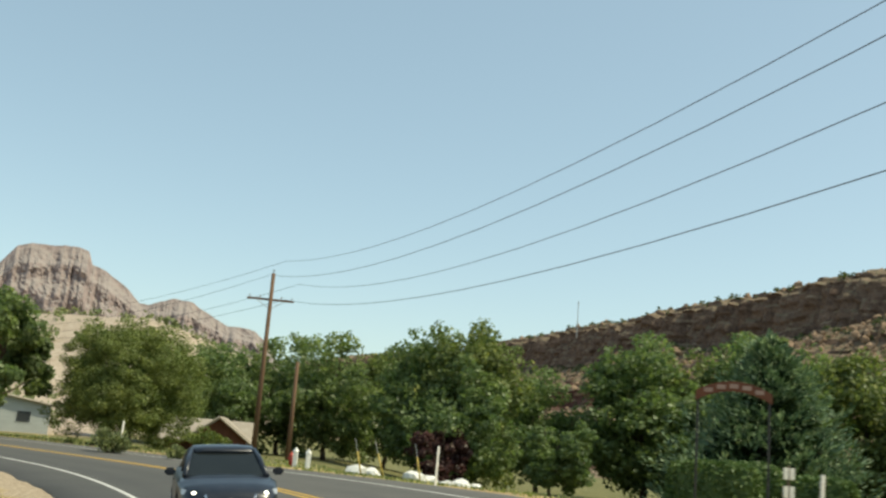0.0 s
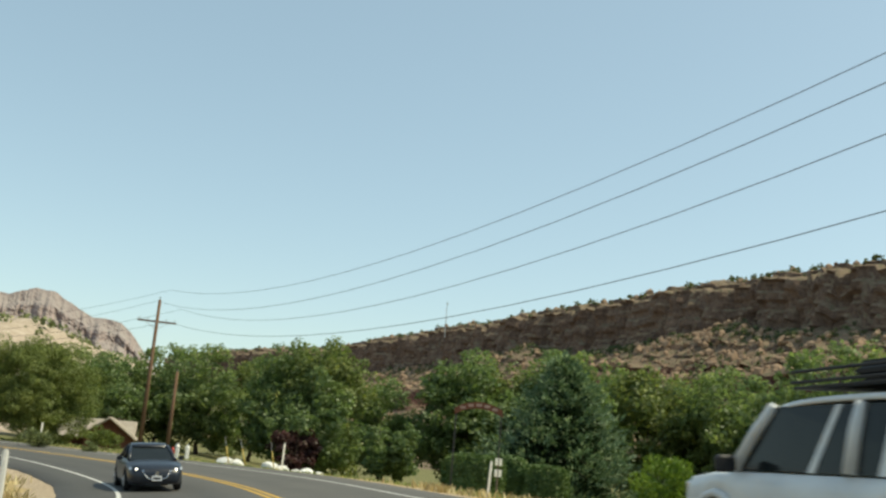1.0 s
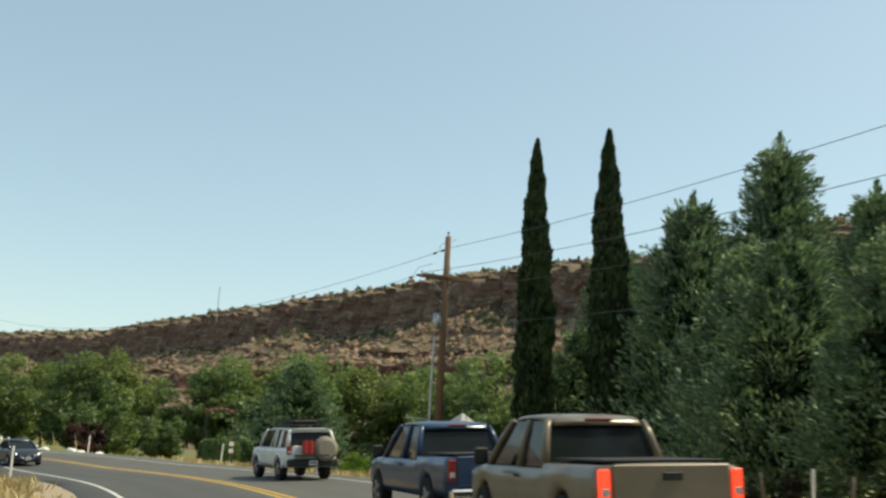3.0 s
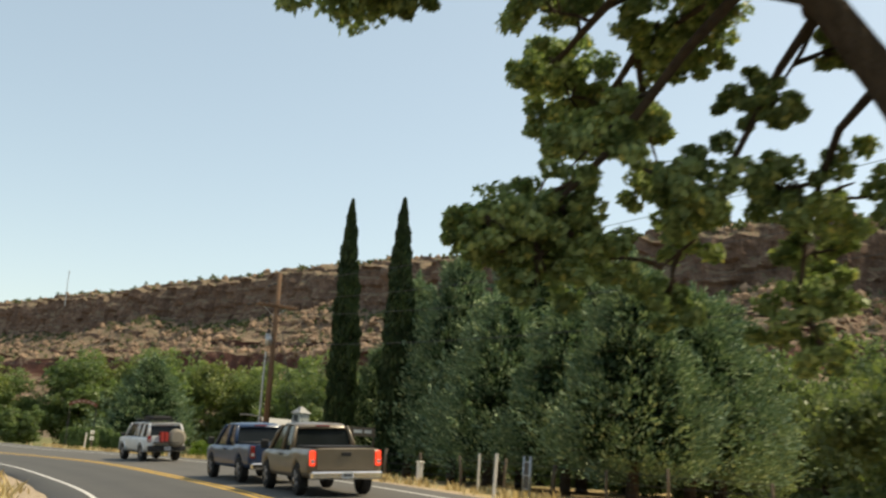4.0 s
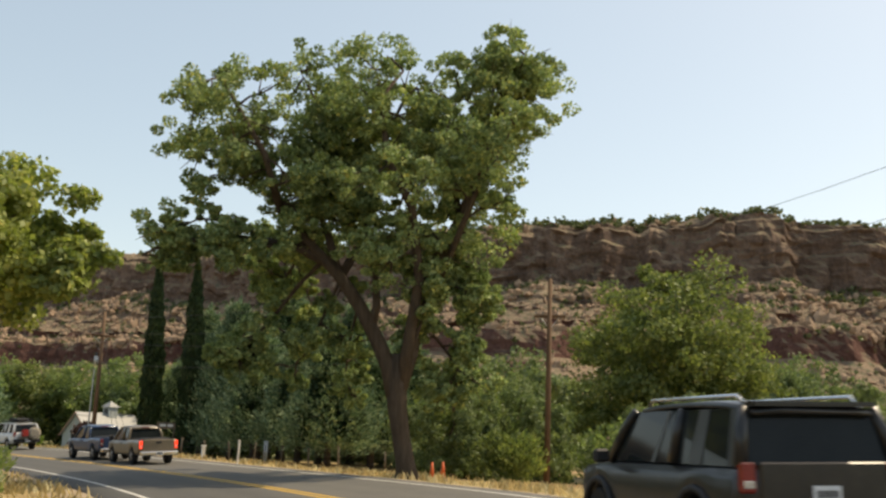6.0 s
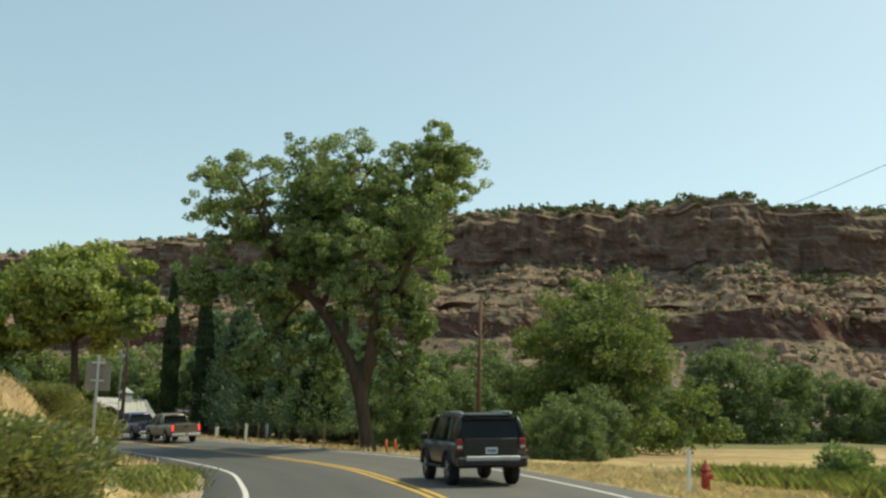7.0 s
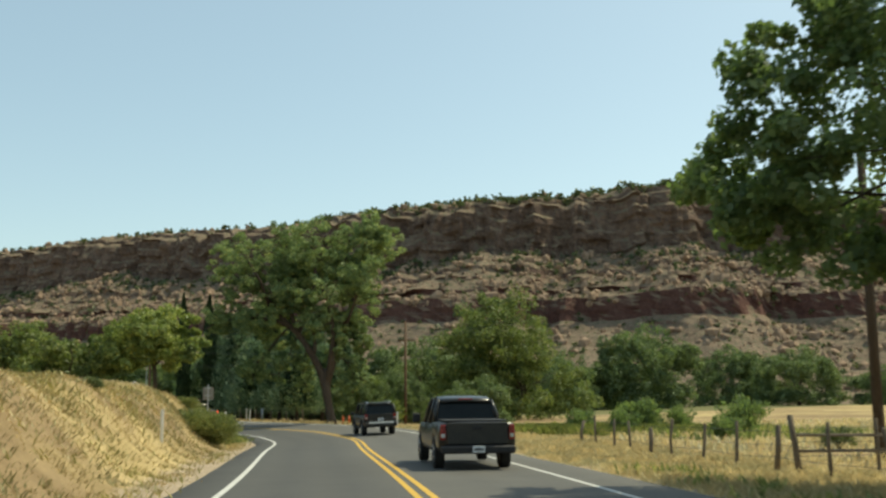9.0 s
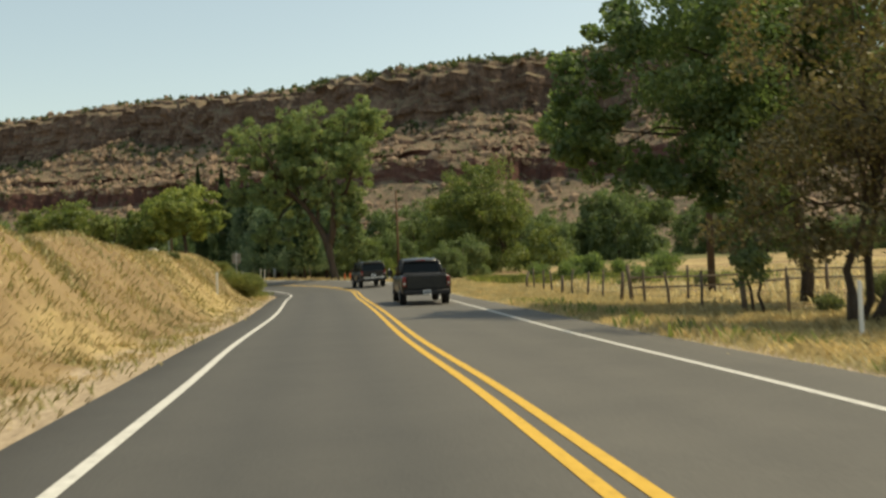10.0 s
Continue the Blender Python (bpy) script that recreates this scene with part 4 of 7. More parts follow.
        pts = np.array([w(p) for p in line])
        n = len(pts)
        tube(verts, faces, pts, np.linspace(1, 0.12, n) ** 0.8 * r0, 10)
        reach = np.concatenate([[0], np.cumsum(np.linalg.norm(np.diff(pts, axis=0), axis=1))])
        for s in np.arange(start * reach[-1], reach[-1] + 0.7, 0.6):
            q = np.array([np.interp(s, reach, pts[:, k]) for k in range(3)])
            grow = size * rng.uniform(0.62, 1.1)
            c = q + np.clip(rng.normal(size=3), -1.4, 1.4) * size * np.array([0.75, 0.75, 0.6])
            centres.append(c)
            radii.append(grow)
            tube(verts, faces, limb_path(q, c, rng, 0.05, 3), [0.055, 0.045, 0.03, 0.015], 5)
            for _ in range(3):
                tip = c + np.clip(rng.normal(size=3), -1.3, 1.3) * grow * 0.5
                tube(verts, faces, limb_path(c + (q - c) * 0.4, tip, rng, 0.05, 3), [0.035, 0.028, 0.018, 0.008], 4)
    tree = thing("cottonwood", "huge green cottonwood with a forked brown trunk and some yellow leaves", "tree", on(7.5, -46.9))
    pts, ways = lobe_points(centres, radii, 118, rng, 8, (0.22, 0.4))
    part("crown", leaf_mesh("crown", pts, 0.175, LEAF_COTTON, rng, face=ways, loose=0.75), tree)
    part("trunk", mesh_of("trunk", verts, faces, BARK, True), tree)


def conifer(name, label, h, r, seed=1, mat=None, leaf=0.2, boughs=110, per=190, m=None, group="", category="tree", low=0.11):
    """A dense needle tree: clumps in tiers round a straight trunk, each clump a fan of upturned finger-like shoots on a
    bough, leaves darkened for the shade inside, a pointed leader.
    """
    rng = np.random.default_rng(seed)
    tree = thing(name, label, category, m, group)
    pts, axes, sides, verts, faces, twig_v, twig_f = [], [], [], [], [], [], []
    tube(verts, faces, [(0, 0, -0.2), (0.03, 0, h * 0.3), (0, 0.04, h * 0.65), (0, 0, h * 0.97)], [0.02 * h + 0.08, 0.017 * h, 0.009 * h, 0.02], 8)
    up = np.array([0, 0, 1.0])

    def reach(q):
        """The tree's radius at a share of its height."""
        return r * np.clip(1 - q, 0, 1) ** 0.95 * np.minimum(1, 0.55 + 1.9 * np.clip(q - low * 0.6, 0, 1))

    for i in range(boughs):
        q = low + (0.93 - low) * ((i + 0.5) / boughs) ** 1.25
        w = i * 2.39996 + rng.normal() * 0.25
        z = h * q
        L = (float(reach(q)) + 0.15) * rng.uniform(0.74, 1.12) * (1 + 0.12 * math.sin(w * 2 + seed))
        d = np.array([math.cos(w), math.sin(w), 0])
        side = np.array([-d[1], d[0], 0])
        drop = rng.uniform(0.05, 0.3) * (1 - q)
        tip = d * L + up * (z - drop * L)
        tube(twig_v, twig_f, [up * (z + 0.1 * L), d * L * 0.5 + up * (z - 0.2 * drop * L), tip], [0.05, 0.035, 0.012], 4)
        size = 0.23 * L + 0.46
        fingers = 16
        for k in range(fingers):
            a = rng.uniform(-1, 1)
            depth = rng.uniform(-1.5, 0.25)
            foot = tip + d * depth * size + side * a * size * 1.15 - up * abs(a) * 0.25 * size + up * rng.normal() * 0.12 * size
            way = d * rng.uniform(0.35, 0.95) + side * a * 0.65 + up * rng.uniform(0.2, 0.95)
            way /= np.linalg.norm(way)
            n = max(8, int(per / fingers))
            t = rng.uniform(0, 1, n)
            flen = size * rng.uniform(0.6, 1.05)
            girth = 0.1 + 0.13 * size
            cross = rng.normal(size=(n, 3)) * (girth * (1 - 0.75 * t))[:, None]
            pts.append(foot + np.outer(t * flen, way) + cross)
            axes.append(way + cross / girth * 0.35)
            sides.append(cross / girth + up * 0.55 + d * 0.25)
    # inner leaves behind the clumps, the crown's shade put into their dark colour
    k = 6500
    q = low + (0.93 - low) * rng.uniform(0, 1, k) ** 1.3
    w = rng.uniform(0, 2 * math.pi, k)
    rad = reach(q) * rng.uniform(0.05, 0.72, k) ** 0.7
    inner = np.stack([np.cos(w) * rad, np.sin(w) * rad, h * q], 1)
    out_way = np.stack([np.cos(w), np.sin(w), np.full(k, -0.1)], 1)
    for x, y, top, n in [(0.0, 0.0, h, 420)] + [(float(math.cos(a) * b), float(math.sin(a) * b), h * float(c), 200) for a, b, c in zip(rng.uniform(0, 6.28, 5), rng.uniform(0.5, 1.3, 5), rng.uniform(0.8, 0.9, 5))]:
        q = rng.uniform(0, 1, n) ** 0.8
        c = rng.normal(size=(n, 2)) * (0.03 + 0.42 * q[:, None])
        pts.append(np.stack([x + c[:, 0], y + c[:, 1], top - q * 2.6], 1))
        axes.append(np.concatenate([c * 0.7, np.ones((n, 1))], 1))
        sides.append(np.concatenate([c, np.full((n, 1), 0.3)], 1))
        tube(twig_v, twig_f, [(x * 0.3, y * 0.3, top - 3.2), (x, y, top - 1.6), (x, y, top - 0.1)], [0.06, 0.04, 0.012], 4)
    outer, inner_mesh = leaf_mesh("crown", np.concatenate(pts), leaf * 1.25, mat, rng, np.concatenate(axes), 0.3, 0.25, np.concatenate(sides), 0.3), leaf_mesh("shade_foliage", inner, leaf * 2.1, LEAF_CYPRESS, rng, out_way, 0.6, 0.6)
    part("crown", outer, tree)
    tagged(part("shade_foliage", inner_mesh, tree, "inner foliage coloured dark for the crown's shade"), kind="stuff")
    tagged(part("branchwood", mesh_of("branchwood", twig_v, twig_f, BARK, True), tree), kind="stuff")
    part("trunk", mesh_of("trunk", verts, faces, BARK, True), tree)
    return tree


def cypress(name, label, h, r, seed, m):
    rng = np.random.default_rng(seed)
    tree = thing(name, label, "tree", m, "pair of cypresses")
    n = 15000
    u = rng.uniform(0, 1, n) ** 0.85
    w = rng.uniform(0, 2 * math.pi, n)
    lump = 1 + 0.13 * np.sin(w * 3 + u * 31 + seed) + 0.10 * np.sin(w * 5 - u * 53) + 0.06 * np.sin(u * 97 + w * 2)
    rad = r * np.minimum(1, 0.62 + 1.6 * u) * (1 - u ** 2.3) ** 0.75 * lump * rng.uniform(0.6, 1.04, n) ** 0.5
    pts = np.stack([np.cos(w) * rad + 0.12 * np.sin(u * 5), np.sin(w) * rad, 0.25 + u * (h - 0.25)], 1)
    ax = np.stack([np.cos(w) * 0.25, np.sin(w) * 0.25, np.ones(n)], 1)
    part("crown", leaf_mesh("crown", pts, 0.34, LEAF_CYPRESS, rng, ax, 0.4, 0.25), tree)
    v, f = [], []
    tube(v, f, [(0, 0, -0.2), (0, 0, h * 0.5), (0, 0, h * 0.93)], [0.24, 0.15, 0.03], 8)
    part("trunk", mesh_of("trunk", v, f, BARK, True), tree)
    return tree


def shrub(name, label, r, h, mat, seed, m, leaf=0.16, n=1400, category="shrub", group=""):
    """A low shrub: stems from the ground and leaves in clumps."""
    rng = np.random.default_rng(seed)
    ob = thing(name, label, category, m, group)
    cs = crown_centres(max(8, n // 90), (0, 0, h * 0.48), (r * 0.85, r * 0.85, h * 0.46), rng, -0.9, 0.2)
    pts, _ = foliage_points(cs, np.full(len(cs), 0.3 * min(r, h) + 0.05), n // len(cs), rng)
    pts = pts[pts[:, 2] > 0.0]
    ax = pts - np.array([0, 0, -0.2 * h])
    ax /= np.linalg.norm(ax, axis=1, keepdims=True)
    part("crown", leaf_mesh("crown", pts, leaf, mat, rng, ax, 0.5, 0.7), ob)
    v, f = [], []
    for c in cs[:10]:
        tube(v, f, limb_path((0, 0, -0.1), c, rng, 0, 3), [0.03, 0.022, 0.015, 0.008], 4)
    part("stems", mesh_of("stems", v, f, BARK), ob)
    return ob


def on(x, y, rz=0.0, s=1.0, dz=0.0):
    return pose(x, y, at(x, y) + dz, 0, 0, rz) @ Matrix.Diagonal((s, s, s, 1))


def spread_copies(base, spots, seed=3):
    """Copies of a tree: (x, y, height as a share of the base's, width as a share)."""
    rng = np.random.default_rng(seed)
    for x, y, sh, sw in spots:
        c = copy_thing(base, pose(x, y, at(x, y) - 0.05, 0, 0, float(rng.uniform(0, 360))))
        c.scale = (sw, sw, sh)


forked_cottonwood()
# trees on the inside of the bend
broad_tree("tree", "yellow-green broad tree leaning over the road verge", 9.8, 4.0, 24, 210, 0.24, LEAF_YELLOW, 21, 0.42, 0.2, 16, on(-8.7, -47.7), crow=(3.2, 3.2, 2.2), extra=[(2.7, -0.6, 7.5, 1.0), (2.2, -2.0, 6.8, 1.0), (1.4, -2.6, 6.2, 0.9)])
broad_tree("tree", "green broad tree behind the dry bank", 9.2, 5.2, 20, 180, 0.26, LEAF_LIGHT, 22, 0.12, 0.2, 16, on(-15.5, -37.5))
broad_tree("tree", "spreading green tree behind the yellow-green tree", 8.8, 4.6, 22, 170, 0.26, LEAF_LIGHT, 23, 0.1, 0.2, 14, on(-14.0, -44.5))
# the tall trees by the field fence
broad_tree("cottonwood", "tall dark green cottonwood with several trunks beside the field fence", 14.0, 5.6, 34, 230, 0.2, LEAF_DARK, 31, 0.22, 0.19, 20, on(-17.9, -114.2), lean=(-0.9, 0.8), stems=1, keep=lambda c: c[2] < 8.5 or (0.76 * c[0] - 0.64 * c[1]) > -6.4 + 0.46 * (c[2] - 8.5) + 2.2,
           extra=[(-5.0, 3.6, 8.6, 1.3), (-6.3, 4.1, 7.2, 1.2), (-4.2, 4.3, 9.6, 1.2), (-4.9, 6.1, 6.2, 1.1), (-6.5, 3.1, 6.0, 1.0), (-3.0, 1.0, 6.0, 1.3), (-1.6, 0.0, 5.0, 1.3), (-5.5, 4.5, 5.2, 1.1), (-4.2, 3.6, 4.6, 1.1), (-3.0, 2.2, 4.3, 1.2), (-2.0, 1.0, 3.9, 1.2)])
broad_tree("tree", "thin brownish half-dry tree with slender leaning stems beside the road", 10.5, 4.4, 38, 84, 0.15, LEAF_DRY, 32, 0.14, 0.19, 60, on(-26.2, -120.2), lean=(2.0, -0.8), stems=4, extra=[(-1.5, 1.5, 2.6, 1.0), (0.5, 0.5, 2.0, 1.0), (1.5, -1.0, 3.0, 1.2), (-2.0, 1.0, 4.2, 1.2)])
broad_tree("tree", "young slender tree beside the field fence", 4.4, 1.4, 10, 90, 0.14, LEAF_WILLOW, 33, 0.15, 0.07, 8, on(-22.2, -115.4), stems=2)
CYP = "tall narrow dark green cypress beside the road"
cypress("cypress", CYP, 15.9, 0.86, 1, on(16.4, 0.8))
cypress("cypress", CYP, 15.4, 0.92, 2, on(18.0, -3.2))

CON = "big blue-green conifer with upturned boughs close to the ground"
base = conifer("conifer", CON, 16.4, 5.4, 41, LEAF_BLUE, 0.24, 104, 230, on(25.6, -4.6), "row of conifers", low=0.14)
base2 = conifer("conifer", CON, 10.0, 4.7, 42, LEAF_BLUE, 0.21, 78, 240, on(20.4, -9.8), "row of conifers", low=0.19)
spread_copies(base, [(24.2, 7.6, 0.86, 0.85), (25.8, -10.2, 0.79, 0.85), (27.6, 1.4, 0.78, 0.9), (28.6, -10.4, 0.82, 0.9), (28.5, -17.5, 0.62, 0.85)])
spread_copies(base2, [(19.0, -18.8, 0.86, 0.9), (16.9, -26.0, 0.86, 0.88), (20.8, -5.2, 1.28, 1.0), (18.6, -14.2, 0.92, 0.9), (22.0, -23.0, 0.9, 0.95), (19.6, 2.4, 0.8, 0.75)], 5)

# trees across the meadow
base = broad_tree("tree", "upright light green tree with many stems and branches to the ground", 15.6, 7.4, 40, 160, 0.30, LEAF_LIGHT, 51, 0.0, 0.22, 18, on(39.0, -34.0), stems=3, extra=[(5.5, -4.5, 2.2, 2.4), (7.2, -6.0, 2.6, 2.0), (4.0, -2.0, 1.6, 2.2), (-4.5, 2.5, 1.8, 2.3), (-2.0, -4.0, 1.6, 2.2), (1.0, -5.0, 1.8, 2.2), (6.0, -4.8, 5.0, 2.2), (-5.0, 4.0, 4.0, 2.2)])
WILL = "round grey-green willow at the edge of the field"
base_w = broad_tree("willow", WILL, 11.5, 8.6, 46, 58, 0.4, LEAF_WILLOW, 52, -0.05, 0.3, 8, on(50, -4), group="willows", subs=9, dome=0.72,
                    extra=[(math.cos(a) * 6.2, math.sin(a) * 6.2, 1.3 + 0.4 * math.sin(a * 3), 1.9) for a in np.arange(0, 6.2, 0.52)])
spread_copies(base_w, [(105.6, 1, 1.36, 1.25), (150, 12, 1.2, 1.2), (136, -12, 1.0, 1.1), (80, 24, 1.1, 1.1), (96, 40, 1.2, 1.2), 
                       (118, 16, 0.9, 1.0), (160, -18, 0.7, 1.0), (90, 6, 0.95, 0.95), (40, 2, 0.85, 0.8), (32, -12, 0.6, 0.6), (150, 40, 1.2, 1.3), (74, -8, 0.72, 0.8), (145, -30, 0.6, 0.9), (15.6, -39.5, 0.4, 0.36), (21.5, -37.5, 0.5, 0.42), (26, -45, 0.42, 0.42), (18.5, -51, 0.3, 0.3)])

GRN = "green broad-leaved tree in a dense belt of trees"
kinds = [broad_tree("tree", GRN, 10.5, 4.6, 34, 72, 0.33, LEAF_GREEN, 61, 0.02, 0.2, 12, on(-11.5, 90), "belt of trees"),
         broad_tree("tree", GRN, 11.0, 5.2, 34, 72, 0.34, LEAF_LIGHT, 62, 0.02, 0.2, 12, on(46, 79), "belt of trees"),
         broad_tree("tree", GRN, 10.0, 5.0, 34, 72, 0.33, LEAF_DARK, 63, 0.02, 0.2, 12, on(6, 92), "belt of trees")]
belt = np.random.default_rng(8)
for x, y, tall in [(-4, 84, 1), (-16, 95, 1), (-18.5, 88, 0.8), (-21, 92, 0.78), (-27, 97, 0.86), (17, 95, 1), (24, 89, 0.95), (30, 96, 0.97), (38, 84, 1), (-7, 99, 0.95), (1, 78, 1), (1.5, 84, 1.2), (15, 90, 0.93), (27, 96, 1), (33, 88, 0.98), (40, 92, 1), (47, 96, 1), (53, 84, 1), (62, 78, 1),
                   (40, 66, 1), (50, 62, 1), (58, 66, 1), (46, 50, 1), (56, 48, 1), (66, 58, 1), (76, 70, 1), (40, 40, 1), (52, 34, 1), (38, 22, 1), (48, 20, 1), (60, 26, 1), (74, 84, 1), (34, 8, 0.75), (44, 6, 0.75), (33, 27, 0.9)]:
    k = kinds[int(belt.integers(0, 3))]
    c = copy_thing(k, pose(x + float(belt.uniform(-1.5, 1.5)), y + float(belt.uniform(-1.5, 1.5)), at(x, y) - 0.05, 0, 0, float(belt.uniform(0, 360))))
    s = float(belt.uniform(0.95, 1.2)) * (1.3 if x > 24 and y > 55 else 0.95 if x < 4 else 1.28 if y > 70 else 1.08)
    c.scale = (s * float(belt.uniform(0.9, 1.15)) * (0.5 + 0.5 * tall),) * 2 + (s * tall,)
conifer("spruce", "broad blue-grey spruce on the lawn", 13.4, 8.0, 71, LEAF_BLUE, 0.34, 105, 220, on(20.8, 77), low=0.02)
broad_tree("pine", "wide round yellow-green pine beside the road bend", 7.9, 5.0, 80, 260, 0.115, LEAF_PINE, 72, 0.0, 0.2, 14, on(-20.7, 67), dome=0.6, extra=[(3, -1, 1.3, 1.3), (-3, -1.5, 1.4, 1.4), (0, -3, 1.2, 1.3), (3.8, 0, 1.6, 1.1), (-4.0, 0, 1.7, 1.2), (1.5, -3.0, 2.4, 1.3), (-1.6, -2.8, 2.6, 1.3)])
broad_tree("tree", "dark green tree at the road bend", 8.3, 4.6, 18, 170, 0.34, LEAF_GREEN, 73, 0.1, 0.2, 12, on(-28.2, 64))
broad_tree("tree", "dark green tree at the road bend", 5.2, 3.6, 14, 130, 0.32, LEAF_DARK, 74, 0.1, 0.15, 8, on(-27.5, 57))
broad_tree("plum_tree", "dark maroon purple-leaf plum tree", 4.2, 2.6, 14, 110, 0.24, LEAF_PLUM, 75, 0.1, 0.1, 8, on(-1.9, 73.5), group="plum trees")
broad_tree("plum_tree", "dark maroon purple-leaf plum tree beside the barn", 4.0, 1.9, 16, 130, 0.18, LEAF_PLUM, 76, 0.1, 0.1, 8, on(22.3, 31.5), group="plum trees")
broad_tree("tree", "small round dark green tree on the lawn", 5.6, 2.9, 14, 130, 0.28, LEAF_DARK, 77, 0.12, 0.14, 8, on(5.2, 71))


# ---- poles, wires and roadside furniture ----
def utility_pole(label, x, y, h, rz, arm_z=None, arm=2.4, lean=(0, 0), r=0.17, wood=None, double=False):
    """A wooden pole; with a crossarm, its braces and insulators."""
    ob = thing("utility_pole", label, "utility pole", pose(x, y, at(x, y), lean[0], lean[1], rz), "line of utility poles")
    bm = cyl_bm(r, r * 0.68, h + 0.4, (0, 0, -0.4), 14)
    part("pole", bm_mesh("pole", bm, wood or POLE_WOOD, True), ob)
    bm = cyl_bm(0.02, 0.02, 0.16, (0, 0, h), 8)
    cyl_bm(0.055, 0.045, 0.10, (0, 0, h + 0.12), 10, bm)
    part("insulator", bm_mesh("insulator", bm, CERAMIC), ob)
    if arm_z:
        part("crossarm", bm_mesh("crossarm", box_bm(arm, 0.1, 0.13, (0, r, arm_z), 0.012), POLE_WOOD), ob)
        if double:
            part("crossarm", bm_mesh("crossarm", box_bm(arm, 0.11, 0.15, (0, -r, arm_z), 0.015), POLE_WOOD), ob)
            for u in (-0.44, 0.44):
                part("spacer_bolt", bm_mesh("spacer_bolt", cyl_bm(0.018, 0.018, r * 2 + 0.2, (u * arm, r + 0.1, arm_z), 8, None, (90, 0, 0)), GALV), ob)
        for s in (-1, 1):
            v, f = [], []
            tube(v, f, [(s * arm * 0.3, r + 0.06, arm_z - 0.03), (0, r * 0.9, arm_z - 0.62)], [0.02, 0.02], 6)
            part("brace", mesh_of("brace", v, f, GALV), ob)
            for k in (0.46, 0.9):
                bm = cyl_bm(0.016, 0.016, 0.1, (s * arm * 0.5 * k, r, arm_z + 0.06), 8)
                cyl_bm(0.05, 0.035, 0.09, (s * arm * 0.5 * k, r, arm_z + 0.14), 10, bm)
                part("insulator", bm_mesh("insulator", bm, CERAMIC), ob)
    return ob


utility_pole("tall brown wooden utility pole with a crossarm, at the bend", -13.1, 67.6, 11.45, 12, 9.8, 2.9)
utility_pole("short bare brown wooden pole among trees", -12.1, 74.7, 6.6, 0)
near_pole = utility_pole("brown wooden utility pole with double crossarm, transformer and guy wires", 12.6, 2.1, 10.9, 9, 8.97, 2.5, r=0.19, double=True)
utility_pole("weathered wooden utility pole with a crossarm behind the verge", 17.7, -44.0, 9.7, -50, 7.9, 1.5, r=0.15)
# dark bark colour on this pole paints the shade it stands in
utility_pole("wooden utility pole standing in the field, darkened for shade", -9.0, -104.0, 11.5, -40, 10.6, 2.4, r=0.18, wood=BARK)

bm = cyl_bm(0.16, 0.16, 0.7, (-0.36, 0.0, 6.62), 16)
cyl_bm(0.17, 0.17, 0.05, (-0.36, 0.0, 7.28), 16, bm)
box_bm(0.1, 0.08, 0.5, (-0.16, 0.0, 6.95), 0.01, bm)
can = part("transformer", bm_mesh("transformer", bm, GALV, True), near_pole, "grey transformer can")
bm = cyl_bm(0.07, 0.1, 0.14, (-0.36, 0.0, 7.33), 10)
cyl_bm(0.1, 0.06, 0.16, (-0.36, 0.0, 7.47), 10, bm)
part("bushing", bm_mesh("bushing", bm, DARK_METAL), can, "dark bushing")
v, f = [], []
tube(v, f, [(-0.1, 0, 7.78), (-0.3, 0.0, 7.98), (-0.52, 0.0, 8.08)], [0.025, 0.025, 0.02], 6)
cut = part("cutout", mesh_of("cutout", v, f, GALV), near_pole, "fuse cutout bracket")
for x, z in ((-0.3, 7.95), (-0.44, 8.02)):
    bm = bmesh.new()
    for k in range(4):
        cyl_bm(0.035, 0.06, 0.07, (x, 0, z + k * 0.08), 8, bm)
    part("fuse", bm_mesh("fuse", bm, DARK_METAL), cut, "dark ribbed fuse")
v, f = [], []
tube(v, f, [(-0.42, 0.05, 0.1), (-0.42, 0.05, 4.4), (-0.40, 0.05, 6.3)], [0.06, 0.06, 0.05], 8)
part("conduit", mesh_of("conduit", v, f, GALV), near_pole, "grey conduit pipe")
v, f = [], []
tube(v, f, [(-0.42, 0.05, 2.62), (-1.3, 0.05, 2.66), (-1.62, 0.05, 2.64)], [0.03, 0.03, 0.03], 6)
part("bracket_arm", mesh_of("bracket_arm", v, f, GALV), near_pole)
for top, ax, ay in ((9.6, 0.75, -2.15), (8.6, 1.25, -2.4), (7.6, 1.95, -2.8)):
    v, f = [], []
    tube(v, f, [(0.12, -0.05, top), (ax, ay, -0.2)], [0.011] * 2, 5)
    guy = part("guy_wire", mesh_of("guy_wire", v, f, CABLE), near_pole)
    foot, way = Vector((ax, ay, -0.2)), (Vector((0.12, -0.05, top)) - Vector((ax, ay, -0.2))).normalized()
    v, f = [], []
    tube(v, f, [foot + way * 0.25, foot + way * 2.15], [0.032, 0.03], 8)
    part("guy_guard", mesh_of("guy_guard", v, f, YELLOW_PLASTIC, True), guy, "yellow plastic guard")


